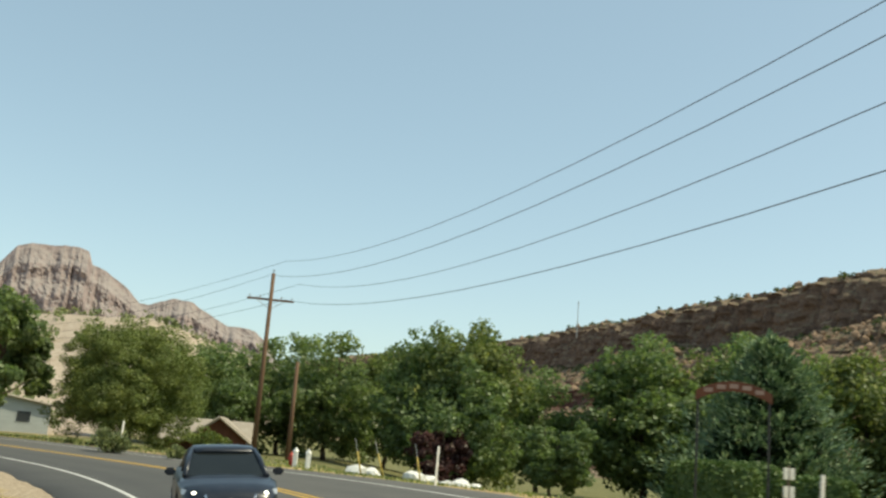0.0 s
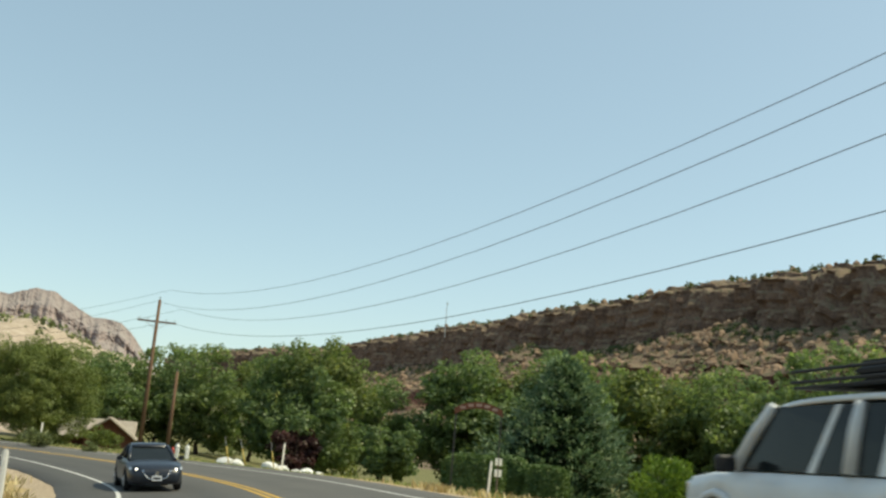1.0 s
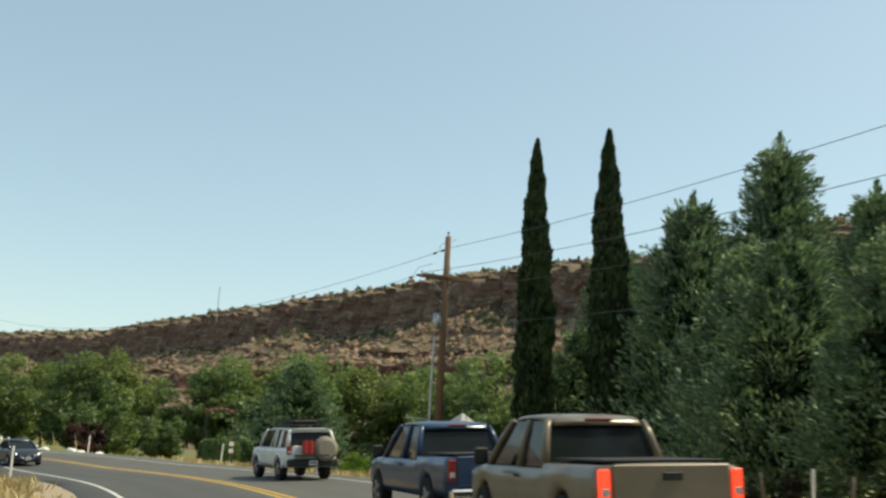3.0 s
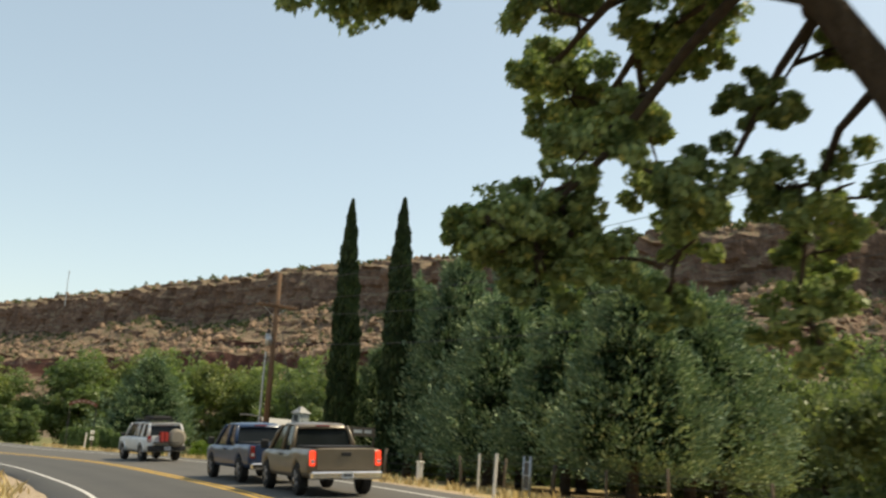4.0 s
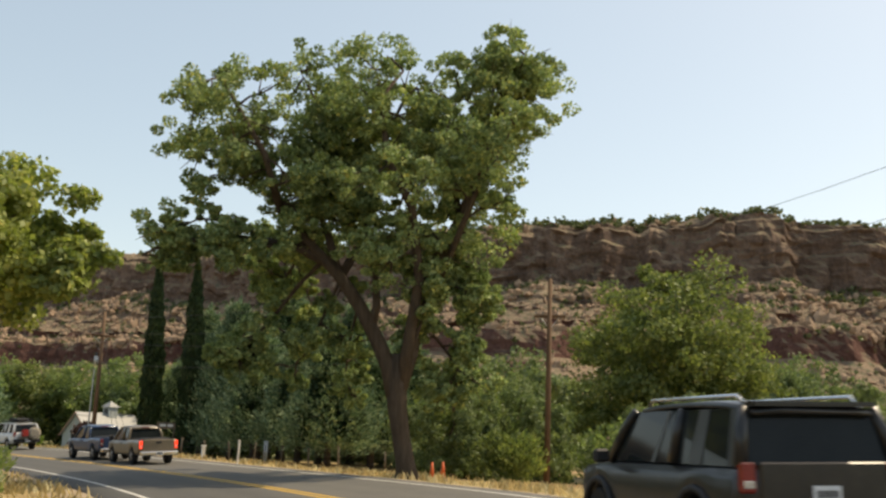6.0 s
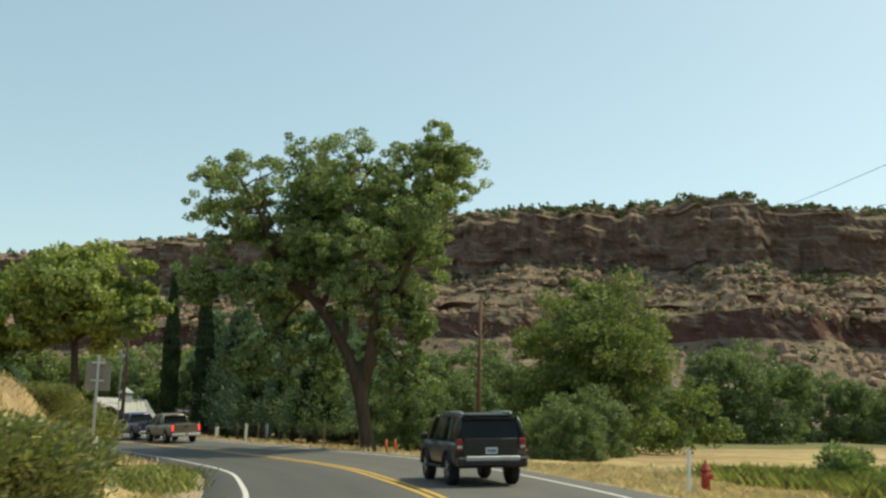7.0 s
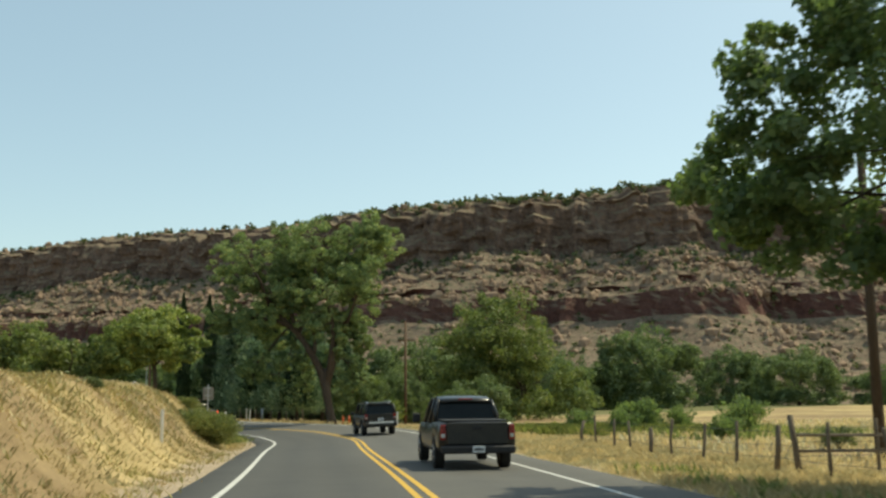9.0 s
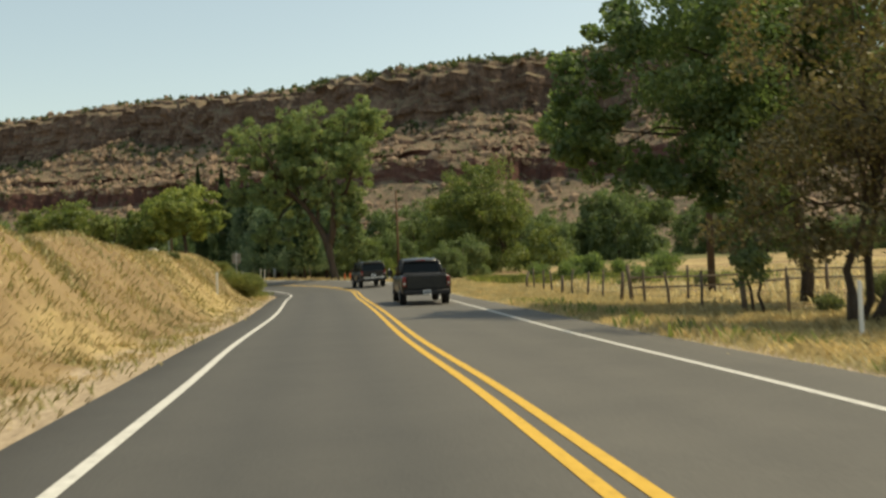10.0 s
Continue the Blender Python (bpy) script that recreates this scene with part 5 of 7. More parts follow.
def strain_insulators(a, b, at_m):
    """Dark dead-end insulators on the first metres of a line, with a jumper loop."""
    way = (Vector(b) - Vector(a)).normalized()
    turn = way.to_track_quat("Z", "Y").to_matrix()
    here = near_pole.matrix_basis.inverted()
    for d in at_m:
        bm = bmesh.new()
        for k in range(3):
            cyl_bm(0.03, 0.055, 0.05, (0, 0, d + k * 0.06), 10, bm)
        bmesh.ops.rotate(bm, cent=(0, 0, 0), matrix=turn, verts=bm.verts)
        bmesh.ops.translate(bm, vec=a, verts=bm.verts)
        bmesh.ops.transform(bm, matrix=here, verts=bm.verts)
        part("strain_insulator", bm_mesh("strain_insulator", bm, DARK_METAL), near_pole, "dark strain insulator")
    a = Vector(a)
    v, f = [], []
    tube(v, f, [here @ q for q in (a + way * at_m[-1], a + way * 0.7 + Vector((0, 0, 0.34)), a + Vector((0.25, 0.1, 0.42)))], [0.009] * 3, 5)
    part("jumper", mesh_of("jumper", v, f, CABLE), near_pole)


def wire(a, b, sag, r=0.011, n=18):
    a, b = Vector(a), Vector(b)
    v, f = [], []
    pts = [a + (b - a) * (i / n) - Vector((0, 0, 4 * sag * (i / n) * (1 - i / n))) for i in range(n + 1)]
    tube(v, f, pts, [r] * (n + 1), 5)
    thing("power_line", "thin dark overhead power line between two poles", "power line", group="overhead lines", data=mesh_of("power_line", v, f, CABLE))


P1, P3, P4, P5 = (-13.1, 67.6), (12.6, 2.1), (17.7, -44.0), (-9.0, -104.0)
# across each line: its shift and height at the far pole, at the near pole and at the next one, and its sag
for d1, z1, d3, z3, z4, sag, r in ((0.7, 11.9, 0.2, 10.28, 9.8, 2.28, 0.011), (-0.2, 10.95, -0.9, 9.03, 8.0, 2.43, 0.011), (1.7, 10.5, -0.3, 8.3, 7.0, 2.34, 0.011), (0.9, 9.45, -0.1, 6.65, 6.0, 2.0, 0.012)):
    line_a, line_b = (P3[0] + d3, P3[1], z3), (P1[0] + d1, P1[1], z1)
    wire(line_b, line_a, sag, r)
    wire(line_a, (P4[0] + d3 * 0.6, P4[1], z4), 0.65, r)
    wire(line_b, (-62 + d1, 118, z1 + 1), sag, r)
    if z3 > 8.5:
        strain_insulators(line_a, (line_b[0], line_b[1], line_b[2] - 4 * sag), (0.55, 1.1))
for dx, z4, z5 in ((0, 10.1, 11.6), (0.7, 8.2, 10.7), (-0.7, 8.2, 10.7)):
    wire((P4[0] + dx, P4[1], z4), (P5[0] + dx, P5[1], z5), 2.4, 0.008)
    wire((P5[0] + dx, P5[1], z5), (-46 + dx, -170, 12.5), 1.2)


def marker_post(x, y, h=1.15, lean=0.0, rz=0.0):
    """A thin white roadside marker: a bowed plastic blade with a reflector and a pointed top."""
    ob = thing("marker_post", "white plastic roadside marker post", "marker post", pose(x, y, at(x, y), 0, lean, rz), "roadside marker posts")
    bm = bmesh.new()
    w, t = 0.05, 0.035
    ring = [(-w, 0), (-w * 0.5, t), (w * 0.5, t), (w, 0), (w * 0.5, -t * 0.4), (-w * 0.5, -t * 0.4)]
    lo = [bm.verts.new((a, b, -0.15)) for a, b in ring]
    hi = [bm.verts.new((a, b, h - (0.05 if abs(a) > w * 0.6 else 0.0))) for a, b in ring]
    for i in range(6):
        bm.faces.new((lo[i], lo[(i + 1) % 6], hi[(i + 1) % 6], hi[i]))
    bm.faces.new(hi)
    bm.faces.new(lo[::-1])
    part("blade", bm_mesh("blade", bm, POST_WHITE), ob)
    part("reflector", bm_mesh("reflector", box_bm(0.07, 0.012, 0.16, (0, t + 0.004, h - 0.2), 0.004), GALV), ob)
    return ob


def beside(y_on_line, off):
    """A place beside the road, off metres to the right of the centre line at that y."""
    i = int(np.argmin(np.abs(LINE[:, 1] - y_on_line)))
    return (LINE[i] + RIGHT[i] * off).tolist()


for x, y, lean in ((8.5, -31.1, 2), (4.0, -61.0, 1), (-4.0, -77.6, 1), (-29.8, -122.6, -1), (7.0, 2.9, -1), (6.3, 25.7, 3), (9.9, -11.5, 2), (-16.2, -72.4, 1), (-26.9, -89.9, 0), (13.0, -22.2, 0), (-3.7, 6.5, -1), (-17.4, 49.4, 0), (-1.6, 40.8, 1)):
    i0, o0 = near_line([x], [y])
    need = (float(EDGE_R[i0[0]]) + 0.35) if o0[0] > 0 else -(float(EDGE_L[i0[0]]) + 0.35)
    if abs(o0[0]) < abs(need):
        x, y = (LINE[i0[0]] + RIGHT[i0[0]] * need).tolist()
    marker_post(x, y, min(1.35, max(1.05, 1.12 - at(x, y))) if y > -90 else 1.15, lean, math.degrees(math.atan2(-TAN[i0[0]][0], TAN[i0[0]][1])))


def hydrant(x, y):
    ob = thing("fire_hydrant", "red fire hydrant in dry grass beside the road", "hydrant", on(x, y, 20))
    bm = cyl_bm(0.17, 0.17, 0.05, (0, 0, 0), 14)
    cyl_bm(0.115, 0.105, 0.6, (0, 0, 0.04), 14, bm)
    cyl_bm(0.14, 0.14, 0.05, (0, 0, 0.58), 14, bm)
    part("barrel", bm_mesh("barrel", bm, HYDRANT_RED, True), ob)
    bm = cyl_bm(0.13, 0.04, 0.15, (0, 0, 0.63), 14)
    cyl_bm(0.035, 0.03, 0.06, (0, 0, 0.78), 5, bm)
    part("bonnet", bm_mesh("bonnet", bm, HYDRANT_RED), ob)
    for turn in ((0, 90, 0), (0, -90, 0), (90, 0, 0)):
        bm = cyl_bm(0.065, 0.06, 0.19, (0, 0, 0.45), 12, None, turn)
        part("outlet", bm_mesh("outlet", bm, HYDRANT_RED), ob)


hydrant(-2.6, -77.0)
hydrant(-9.6, 60.0)


def cone(x, y):
    ob = thing("traffic_cone", "orange traffic cone on the road shoulder", "traffic cone", on(x, y, 15), "traffic cones")
    part("base", bm_mesh("base", box_bm(0.36, 0.36, 0.03, (0, 0, 0.015), 0.008), DARK_METAL), ob)
    part("body", bm_mesh("body", cyl_bm(0.135, 0.03, 0.68, (0, 0, 0.03), 16), CONE_ORANGE, True), ob)
    part("collar", bm_mesh("collar", cyl_bm(0.086, 0.066, 0.13, (0, 0, 0.34), 16), POST_WHITE, True), ob)


cone(8.3, -47.6)
cone(9.6, -46.6)


COVER_PALE = grainy("faded_letter_paint", (0.3, 0.2, 0.17), (0.42, 0.3, 0.26), 5.0, 0.8, 0.05, 30.0, 0.2)
SIGN_BACK = grainy("dull_sign_back", (0.16, 0.145, 0.12), (0.27, 0.245, 0.21), 3.0, 0.7, 0.05, 30.0, 0.3)


def road_sign(x, y, rz):
    ob = thing("road_sign", "back of a grey metal road sign on a steel post", "road sign", on(x, y, rz))
    bm = box_bm(0.06, 0.04, 2.75, (0, 0, 1.3), 0.006)
    part("post", bm_mesh("post", bm, GALV), ob)
    part("plate", bm_mesh("plate", box_bm(0.56, 0.012, 0.66, (0, 0.03, 2.2), 0.004), SIGN_BACK), ob, "plain grey back of the sign plate")
    for z in (2.1, 2.5):
        part("bracket", bm_mesh("bracket", box_bm(0.3, 0.03, 0.05, (0, 0.005, z), 0.004), GALV), ob)


road_sign(-15.4, -70.0, -30)


def gate(x, y, rz):
    """A small tubular metal gate between two posts."""
    ob = thing("metal_gate", "small grey tubular metal gate under conifers", "gate", on(x, y, rz))
    for s in (-0.62, 0.62):
        part("post", bm_mesh("post", cyl_bm(0.05, 0.05, 1.45, (s, 0, -0.1), 10), GALV, True), ob)
    for z in (0.25, 0.7, 1.15):
        bm = cyl_bm(0.022, 0.022, 1.16, (-0.58, 0, z), 8, None, (0, 90, 0))
        bmesh.ops.translate(bm, vec=(0, 0, 0), verts=bm.verts)
        part("rail", bm_mesh("rail", bm, GALV), ob)
    part("mesh_panel", bm_mesh("mesh_panel", box_bm(1.12, 0.012, 0.86, (0, 0, 0.7)), DARK_METAL), ob)


gate(13.6, -24.5, 68)
pil = thing("pillar", "short pale concrete pillar at a garden fence", "pillar", on(12.6, -18.2))
part("shaft", bm_mesh("shaft", box_bm(0.2, 0.2, 0.9, (0, 0, 0.35), 0.02), POST_WHITE), pil)
part("cap", bm_mesh("cap", box_bm(0.26, 0.26, 0.07, (0, 0, 0.83), 0.015), POST_WHITE), pil)


def wood_post(h, r, seed):
    rng = np.random.default_rng(seed)
    v, f = [], []
    tube(v, f, [(0, 0, -0.3), tuple(rng.normal(size=2) * 0.02) + (h * 0.5,), tuple(rng.normal(size=2) * 0.03) + (h,)], [r * 1.1, r, r * 0.9], 8)
    return mesh_of("post", v, f, FENCE_WOOD, True)


def field_fence(label, pts, spacing, seed, h=1.15, rails=0):
    """A farm fence: uneven posts, strands of wire, some rails."""
    rng = np.random.default_rng(seed)
    ob = thing("fence", label, "fence", pose(0, 0, 0))
    line = spline(pts, spacing)
    shapes = [wood_post(1.0, 0.05, seed + k) for k in range(5)]
    tops = []
    for k, (x, y) in enumerate(line):
        hh = h * rng.uniform(0.85, 1.22)
        thick = 1.6 if k % 4 == 0 else 1.0
        part("post", shapes[k % 5], ob, "", pose(x, y, at(x, y), rng.normal() * 2.5, rng.normal() * 2.5, rng.uniform(0, 360)) @ Matrix.Diagonal((thick, thick, hh, 1)))
        tops.append((x, y, at(x, y), h))
    for z in (0.35, 0.65, 0.95):
        v, f = [], []
        tube(v, f, [(x, y, g + z * h / 1.05 + rng.normal() * 0.02) for x, y, g, hh in tops], [0.006] * len(tops), 4)
        part("wire", mesh_of("wire", v, f, CABLE), ob)
    for k in range(rails):
        a, b = tops[k], tops[k + 1]
        for z in (0.55, 0.95):
            v, f = [], []
            tube(v, f, [(a[0], a[1], a[2] + z), (b[0], b[1], b[2] + z)], [0.04, 0.04], 6)
            part("rail", mesh_of("rail", v, f, FENCE_WOOD), ob)


field_fence("weathered wooden post and wire fence along the dry field", [(-27.5, -124.5), (-22.5, -115), (-18, -107.5), (-15.6, -103.2), (-12.5, -98.5), (-8, -92), (-3.5, -86)], 2.6, 5)
field_fence("weathered wooden corral fence across the dry field", [(-17.1, -106.1), (-11.5, -107.5), (-4, -109), (5, -111), (16, -112)], 2.2, 9, 1.25, 7)
field_fence("weathered wooden post and wire fence behind the conifers", [(13.0, -14), (14.2, -22), (15.2, -30), (16.5, -37)], 2.6, 15)


# ---- buildings ----
WALL_GREY = grainy("pale_grey_siding", (0.3, 0.325, 0.32), (0.42, 0.44, 0.43), 1.2, 0.8, 0.2, 14.0, 0.2, stretch=(0.4, 0.4, 6))
ROOF_GREY = grainy("grey_metal_roof", (0.22, 0.225, 0.22), (0.33, 0.33, 0.32), 1.0, 0.55, 0.15, 10.0, 0.4)
WALL_RED = grainy("red_brown_boards", (0.11, 0.045, 0.03), (0.2, 0.085, 0.055), 1.2, 0.85, 0.3, 14.0, 0.2, stretch=(5, 5, 0.5))
ROOF_TAN = grainy("weathered_shingles", (0.27, 0.23, 0.19), (0.42, 0.37, 0.31), 1.0, 0.9, 0.3, 9.0, 0.2)
GLASS = grainy("dark_window_glass", (0.03, 0.035, 0.04), (0.06, 0.065, 0.07), 1.0, 0.08, 0.0, 9.0, 0.6)
TRIM_PINK = grainy("weathered_gable_boards", (0.33, 0.2, 0.155), (0.46, 0.3, 0.24), 1.5, 0.85, 0.2, 14.0, 0.2)


def slab(a, b, c, d, t):
    """A thick sheet on four corners."""
    bm = bmesh.new()
    p = [Vector(q) for q in (a, b, c, d)]
    n = (p[1] - p[0]).cross(p[3] - p[0]).normalized() * t
    lo = [bm.verts.new(q) for q in p]
    hi = [bm.verts.new(q + n) for q in p]
    bm.faces.new(lo[::-1])
    bm.faces.new(hi)
    for i in range(4):
        bm.faces.new((lo[i], lo[(i + 1) % 4], hi[(i + 1) % 4], hi[i]))
    return bm


def gabled_house(name, label, category, m, w, L, eave, ridge, wall_mat, roof_mat, windows=(), over=0.35, gable_mat=None):
    """Walls with gables at both ends (length along y) and a pitched roof."""
    ob = thing(name, label, category, m)
    t = 0.15
    for s in (-1, 1):
        bm = bmesh.new()
        prof = [(-w / 2, -0.6), (w / 2, -0.6), (w / 2, eave), (0, ridge - 0.05), (-w / 2, eave)]
        a = [bm.verts.new((x, s * L / 2, z)) for x, z in prof]
        b = [bm.verts.new((x, s * (L / 2 - t), z)) for x, z in prof]
        bm.faces.new(a)
        bm.faces.new(b[::-1])
        for i in range(5):
            bm.faces.new((a[i], a[(i + 1) % 5], b[(i + 1) % 5], b[i]))
        part("gable_wall", bm_mesh("gable_wall", bm, wall_mat), ob)
        part("side_wall", bm_mesh("side_wall", box_bm(t, L - 2 * t - 0.01, eave + 0.55, (s * (w / 2 - t / 2), 0, (eave - 0.65) / 2)), wall_mat), ob)
        slope = (ridge - eave) / (w / 2)
        x1, z1 = s * (w / 2 + over), eave - over * slope
        ends = ((0, -L / 2 - over, ridge), (x1, -L / 2 - over, z1), (x1, L / 2 + over, z1), (0, L / 2 + over, ridge))
        part("roof", bm_mesh("roof", slab(*(ends if s > 0 else ends[::-1]), 0.1), roof_mat), ob)
        for e in (-1, 1):
            v, f = [], []
            y = e * (L / 2 + over + 0.02)
            tube(v, f, [(0, y, ridge + 0.0), (x1, y, z1 + 0.0)], [0.09, 0.09], 4)
            part("barge_board", mesh_of("barge_board", v, f, gable_mat or roof_mat), ob)
    for x, y, z, ww, hh, face in windows:
        win = part("window", bm_mesh("window", box_bm(ww, 0.06, hh, (0, 0, 0), 0.01) if face == "y" else box_bm(0.06, ww, hh, (0, 0, 0), 0.01), gable_mat or wall_mat), ob, "", pose(x, y, z))
        part("pane", bm_mesh("pane", box_bm(ww - 0.16, 0.08, hh - 0.16) if face == "y" else box_bm(0.08, ww - 0.16, hh - 0.16), GLASS), win)
    return ob


# the barn: its gable looks at the road
bx, by = 34.1, 59.7
barn = gabled_house("barn", "small pale grey barn with a metal roof and a roof turret", "barn", pose(bx, by, -1.5, 0, 0, -72), 5.4, 8.8, 2.5, 5.25, WALL_GREY, ROOF_GREY,
                    [(-0.4, -4.4, 3.0, 0.45, 1.2, "y"), (0.4, -4.4, 3.0, 0.45, 1.2, "y"), (-1.0, -4.4, 0.9, 0.7, 1.4, "y"), (0.7, -4.4, 0.9, 0.7, 1.4, "y")], 0.35, TRIM_PINK)
tur = part("turret", bm_mesh("turret", box_bm(1.4, 1.4, 1.5, (0, 0.8, 5.4), 0.02), WALL_GREY), barn, "square roof turret")
bm = bmesh.new()
bmesh.ops.create_cone(bm, cap_ends=True, segments=4, radius1=1.25, radius2=0.08, depth=0.8, matrix=pose(0, 0.8, 6.55, 0, 0, 45))
part("turret_roof", bm_mesh("turret_roof", bm, ROOF_GREY), tur)
for s in (-1, 1):
    part("louvre", bm_mesh("louvre", box_bm(0.8, 0.05, 0.8, (0, 0.8 + s * 0.71, 5.55), 0.01), DARK_METAL), tur)

cabin = gabled_house("cabin", "low red-brown wooden cabin with a weathered shingle roof", "cabin", pose(-16.9, 75.6, at(-16.9, 75.6) - 0.45, 0, 0, 8), 3.6, 5, 1.5, 2.8, WALL_RED, ROOF_TAN, [(0, -2.5, 1.2, 1.0, 0.9, "y")], 0.4)
gabled_house("cabin", "low wooden cabin with a weathered shingle roof behind trees", "cabin", pose(-19.0, 80.6, at(-19.0, 80.6) - 0.5, 0, 0, 98), 5.0, 5.5, 1.4, 2.8, WALL_RED, ROOF_TAN, [], 0.4)
gabled_house("house", "low pale house with a flat roof line on the slope", "house", pose(-40.5, 92, at(-40.5, 92) - 0.2, 0, 0, 30), 8, 12, 2.4, 3.0, WALL_GREY, ROOF_TAN, [(-2, -6.0, 1.3, 1.2, 1.0, "y"), (2, -6.0, 1.3, 1.2, 1.0, "y")], 0.4)


# ---- garden and verge at the far bend ----
def hedge(x, y, sx, sy, h, rz, seed):
    """A clipped hedge: a dense rounded block of small leaves."""
    rng = np.random.default_rng(seed)
    ob = thing("hedge", "clipped round-edged green hedge on a lawn", "hedge", on(x, y, rz), "clipped hedges")
    n = 5200
    p = rng.uniform(-1, 1, (n, 3))
    p /= (np.abs(p) ** 4).sum(1, keepdims=True) ** 0.25
    p = p * rng.uniform(0.86, 1.02, (n, 1)) * np.array([sx / 2, sy / 2, h / 2]) + np.array([0, 0, h / 2])
    part("foliage", leaf_mesh("foliage", p, 0.16, LEAF_HEDGE, rng), ob)
    bm = box_bm(sx * 0.84, sy * 0.84, h * 0.84, (0, 0, h * 0.45), 0.2)
    part("core", bm_mesh("core", bm, LEAF_HEDGE), ob)


hedge(8.0, 40.8, 3.2, 2.0, 2.0, -20, 1)
hedge(10.2, 44.4, 2.6, 1.9, 2.5, -20, 2)
hedge(11.6, 40.8, 2.6, 1.8, 2.1, -20, 3)


def stone(x, y, r, mat, label, seed, squash=0.7):
    rng = np.random.default_rng(seed)
    bm = bmesh.new()
    bmesh.ops.create_icosphere(bm, subdivisions=2, radius=r)
    for v in bm.verts:
        v.co *= 1 + rng.uniform(-0.18, 0.18)
        v.co.z *= squash
    thing("stone", label, "stone", on(x, y, float(rng.uniform(0, 360)), 1, r * 0.3), "white stones", bm_mesh("stone", bm, mat))


for k, (x, y, r) in enumerate([(-5.9, 58.4, 0.6), (-5.2, 58.6, 0.5), (-2.8, 55.2, 0.55), (-2.1, 55.6, 0.45), (-1.2, 56.5, 0.4), (-0.5, 57.4, 0.55), (0.2, 57.8, 0.45)]):
    stone(x, y, r, ROCK_WHITE, "whitewashed stone beside the road", 20 + k)
for k, (x, y) in enumerate([(-8.7, 55.4), (-8.1, 55.6)]):
    ob = thing("bollard", "short white wooden bollard with a pointed top", "bollard", on(x, y, 20 * k), "white bollards")
    part("shaft", bm_mesh("shaft", box_bm(0.22, 0.22, 0.85, (0, 0, 0.4), 0.02), POST_WHITE), ob)
    part("cap", bm_mesh("cap", cyl_bm(0.17, 0.02, 0.2, (0, 0, 0.82), 4), POST_WHITE), ob)
for x, y, lean in ((-5.0, 50.5, 14), (-4.0, 50.4, 18), (-2.4, 51.0, 12)):
    ob = thing("guy_guard", "leaning yellow plastic guard on a guy wire", "guy guard", pose(x, y, at(x, y), 0, -lean, 0), "guy guards")
    part("sleeve", bm_mesh("sleeve", cyl_bm(0.036, 0.036, 1.1, (0, 0, 0), 10), YELLOW_PLASTIC, True), ob)
    part("rod", bm_mesh("rod", cyl_bm(0.015, 0.015, 0.6, (0, 0, 1.08), 6), GALV), ob)


def object_marker(x, y, rz):
    """A thin dark post that carries four small white panels, two over two."""
    ob = thing("object_marker", "dark post with four small white panels beside the lawn", "road marker", on(x, y, rz))
    part("post", bm_mesh("post", box_bm(0.06, 0.05, 1.75, (0, 0, 0.75), 0.006), FENCE_WOOD), ob)
    for z in (0.95, 1.42):
        for sx in (-0.085, 0.085):
            part("panel", bm_mesh("panel", box_bm(0.13, 0.02, 0.3, (sx, -0.036, z), 0.006), POST_WHITE), ob)


object_marker(7.7, 32.0, 5)
shrub("shrub", "bright lime-green shrub at the lawn edge", 1.3, 2.7, LEAF_LIME, 91, on(12.2, 24.2), 0.16, 2600)
shrub("shrub", "bright lime-green shrub at the lawn edge", 1.2, 1.7, LEAF_LIME, 92, on(14.4, 23.4), 0.16, 1800)
rod = thing("marker_rod", "thin pale rod with red and white bands beside a pole", "marker rod", on(11.1, 2.35))
part("shaft", bm_mesh("shaft", cyl_bm(0.025, 0.02, 2.3, (0, 0, -0.1), 8), COVER_PALE, True), rod)
part("band", bm_mesh("band", cyl_bm(0.045, 0.045, 0.5, (0, 0, 0.42), 10), CAN_RED, True), rod, "red band")
part("sleeve", bm_mesh("sleeve", cyl_bm(0.045, 0.045, 0.5, (0, 0, -0.08), 10), POST_WHITE, True), rod, "white sleeve")
shrub("shrub", "green shrub under the cottonwood", 2.4, 5.0, LEAF_LIGHT, 93, on(17.2, -38.0), 0.24, 5200)
shrub("shrub", "green shrub behind the verge", 2.6, 3.2, LEAF_GREEN, 94, on(21.5, -37.5), 0.24, 4200)
shrub("shrub", "green shrub behind the verge", 2.0, 2.4, LEAF_LIGHT, 95, on(15.6, -44.0), 0.22, 3000)
shrub("shrub", "green shrub behind the verge", 2.8, 3.4, LEAF_GREEN, 96, on(27, -40), 0.26, 4600)
shrub("shrub", "sage-green shrub beside the road", 0.9, 1.1, LEAF_SAGE, 97, on(-15.2, 47.5), 0.16, 1400)
shrub("shrub", "sage-green shrub beside the road", 0.45, 0.6, LEAF_SAGE, 98, on(-12.2, 46.6), 0.12, 900)
shrub("shrub", "dry yellow shrub in front of a cabin", 1.2, 1.5, LEAF_PINE, 99, on(-14.5, 62), 0.18, 1600)

mast = thing("radio_mast", "thin pale radio mast on the mesa rim", "radio mast", pose(74, 662, 82))
v, f = [], []
tube(v, f, [(0, 0, 0), (0, 0, 24)], [0.35, 0.22], 6)
part("pole", mesh_of("pole", v, f, GALV), mast)
part("aerial", bm_mesh("aerial", box_bm(1.6, 0.3, 0.3, (0, 0, 22.6), 0.02), GALV), mast)


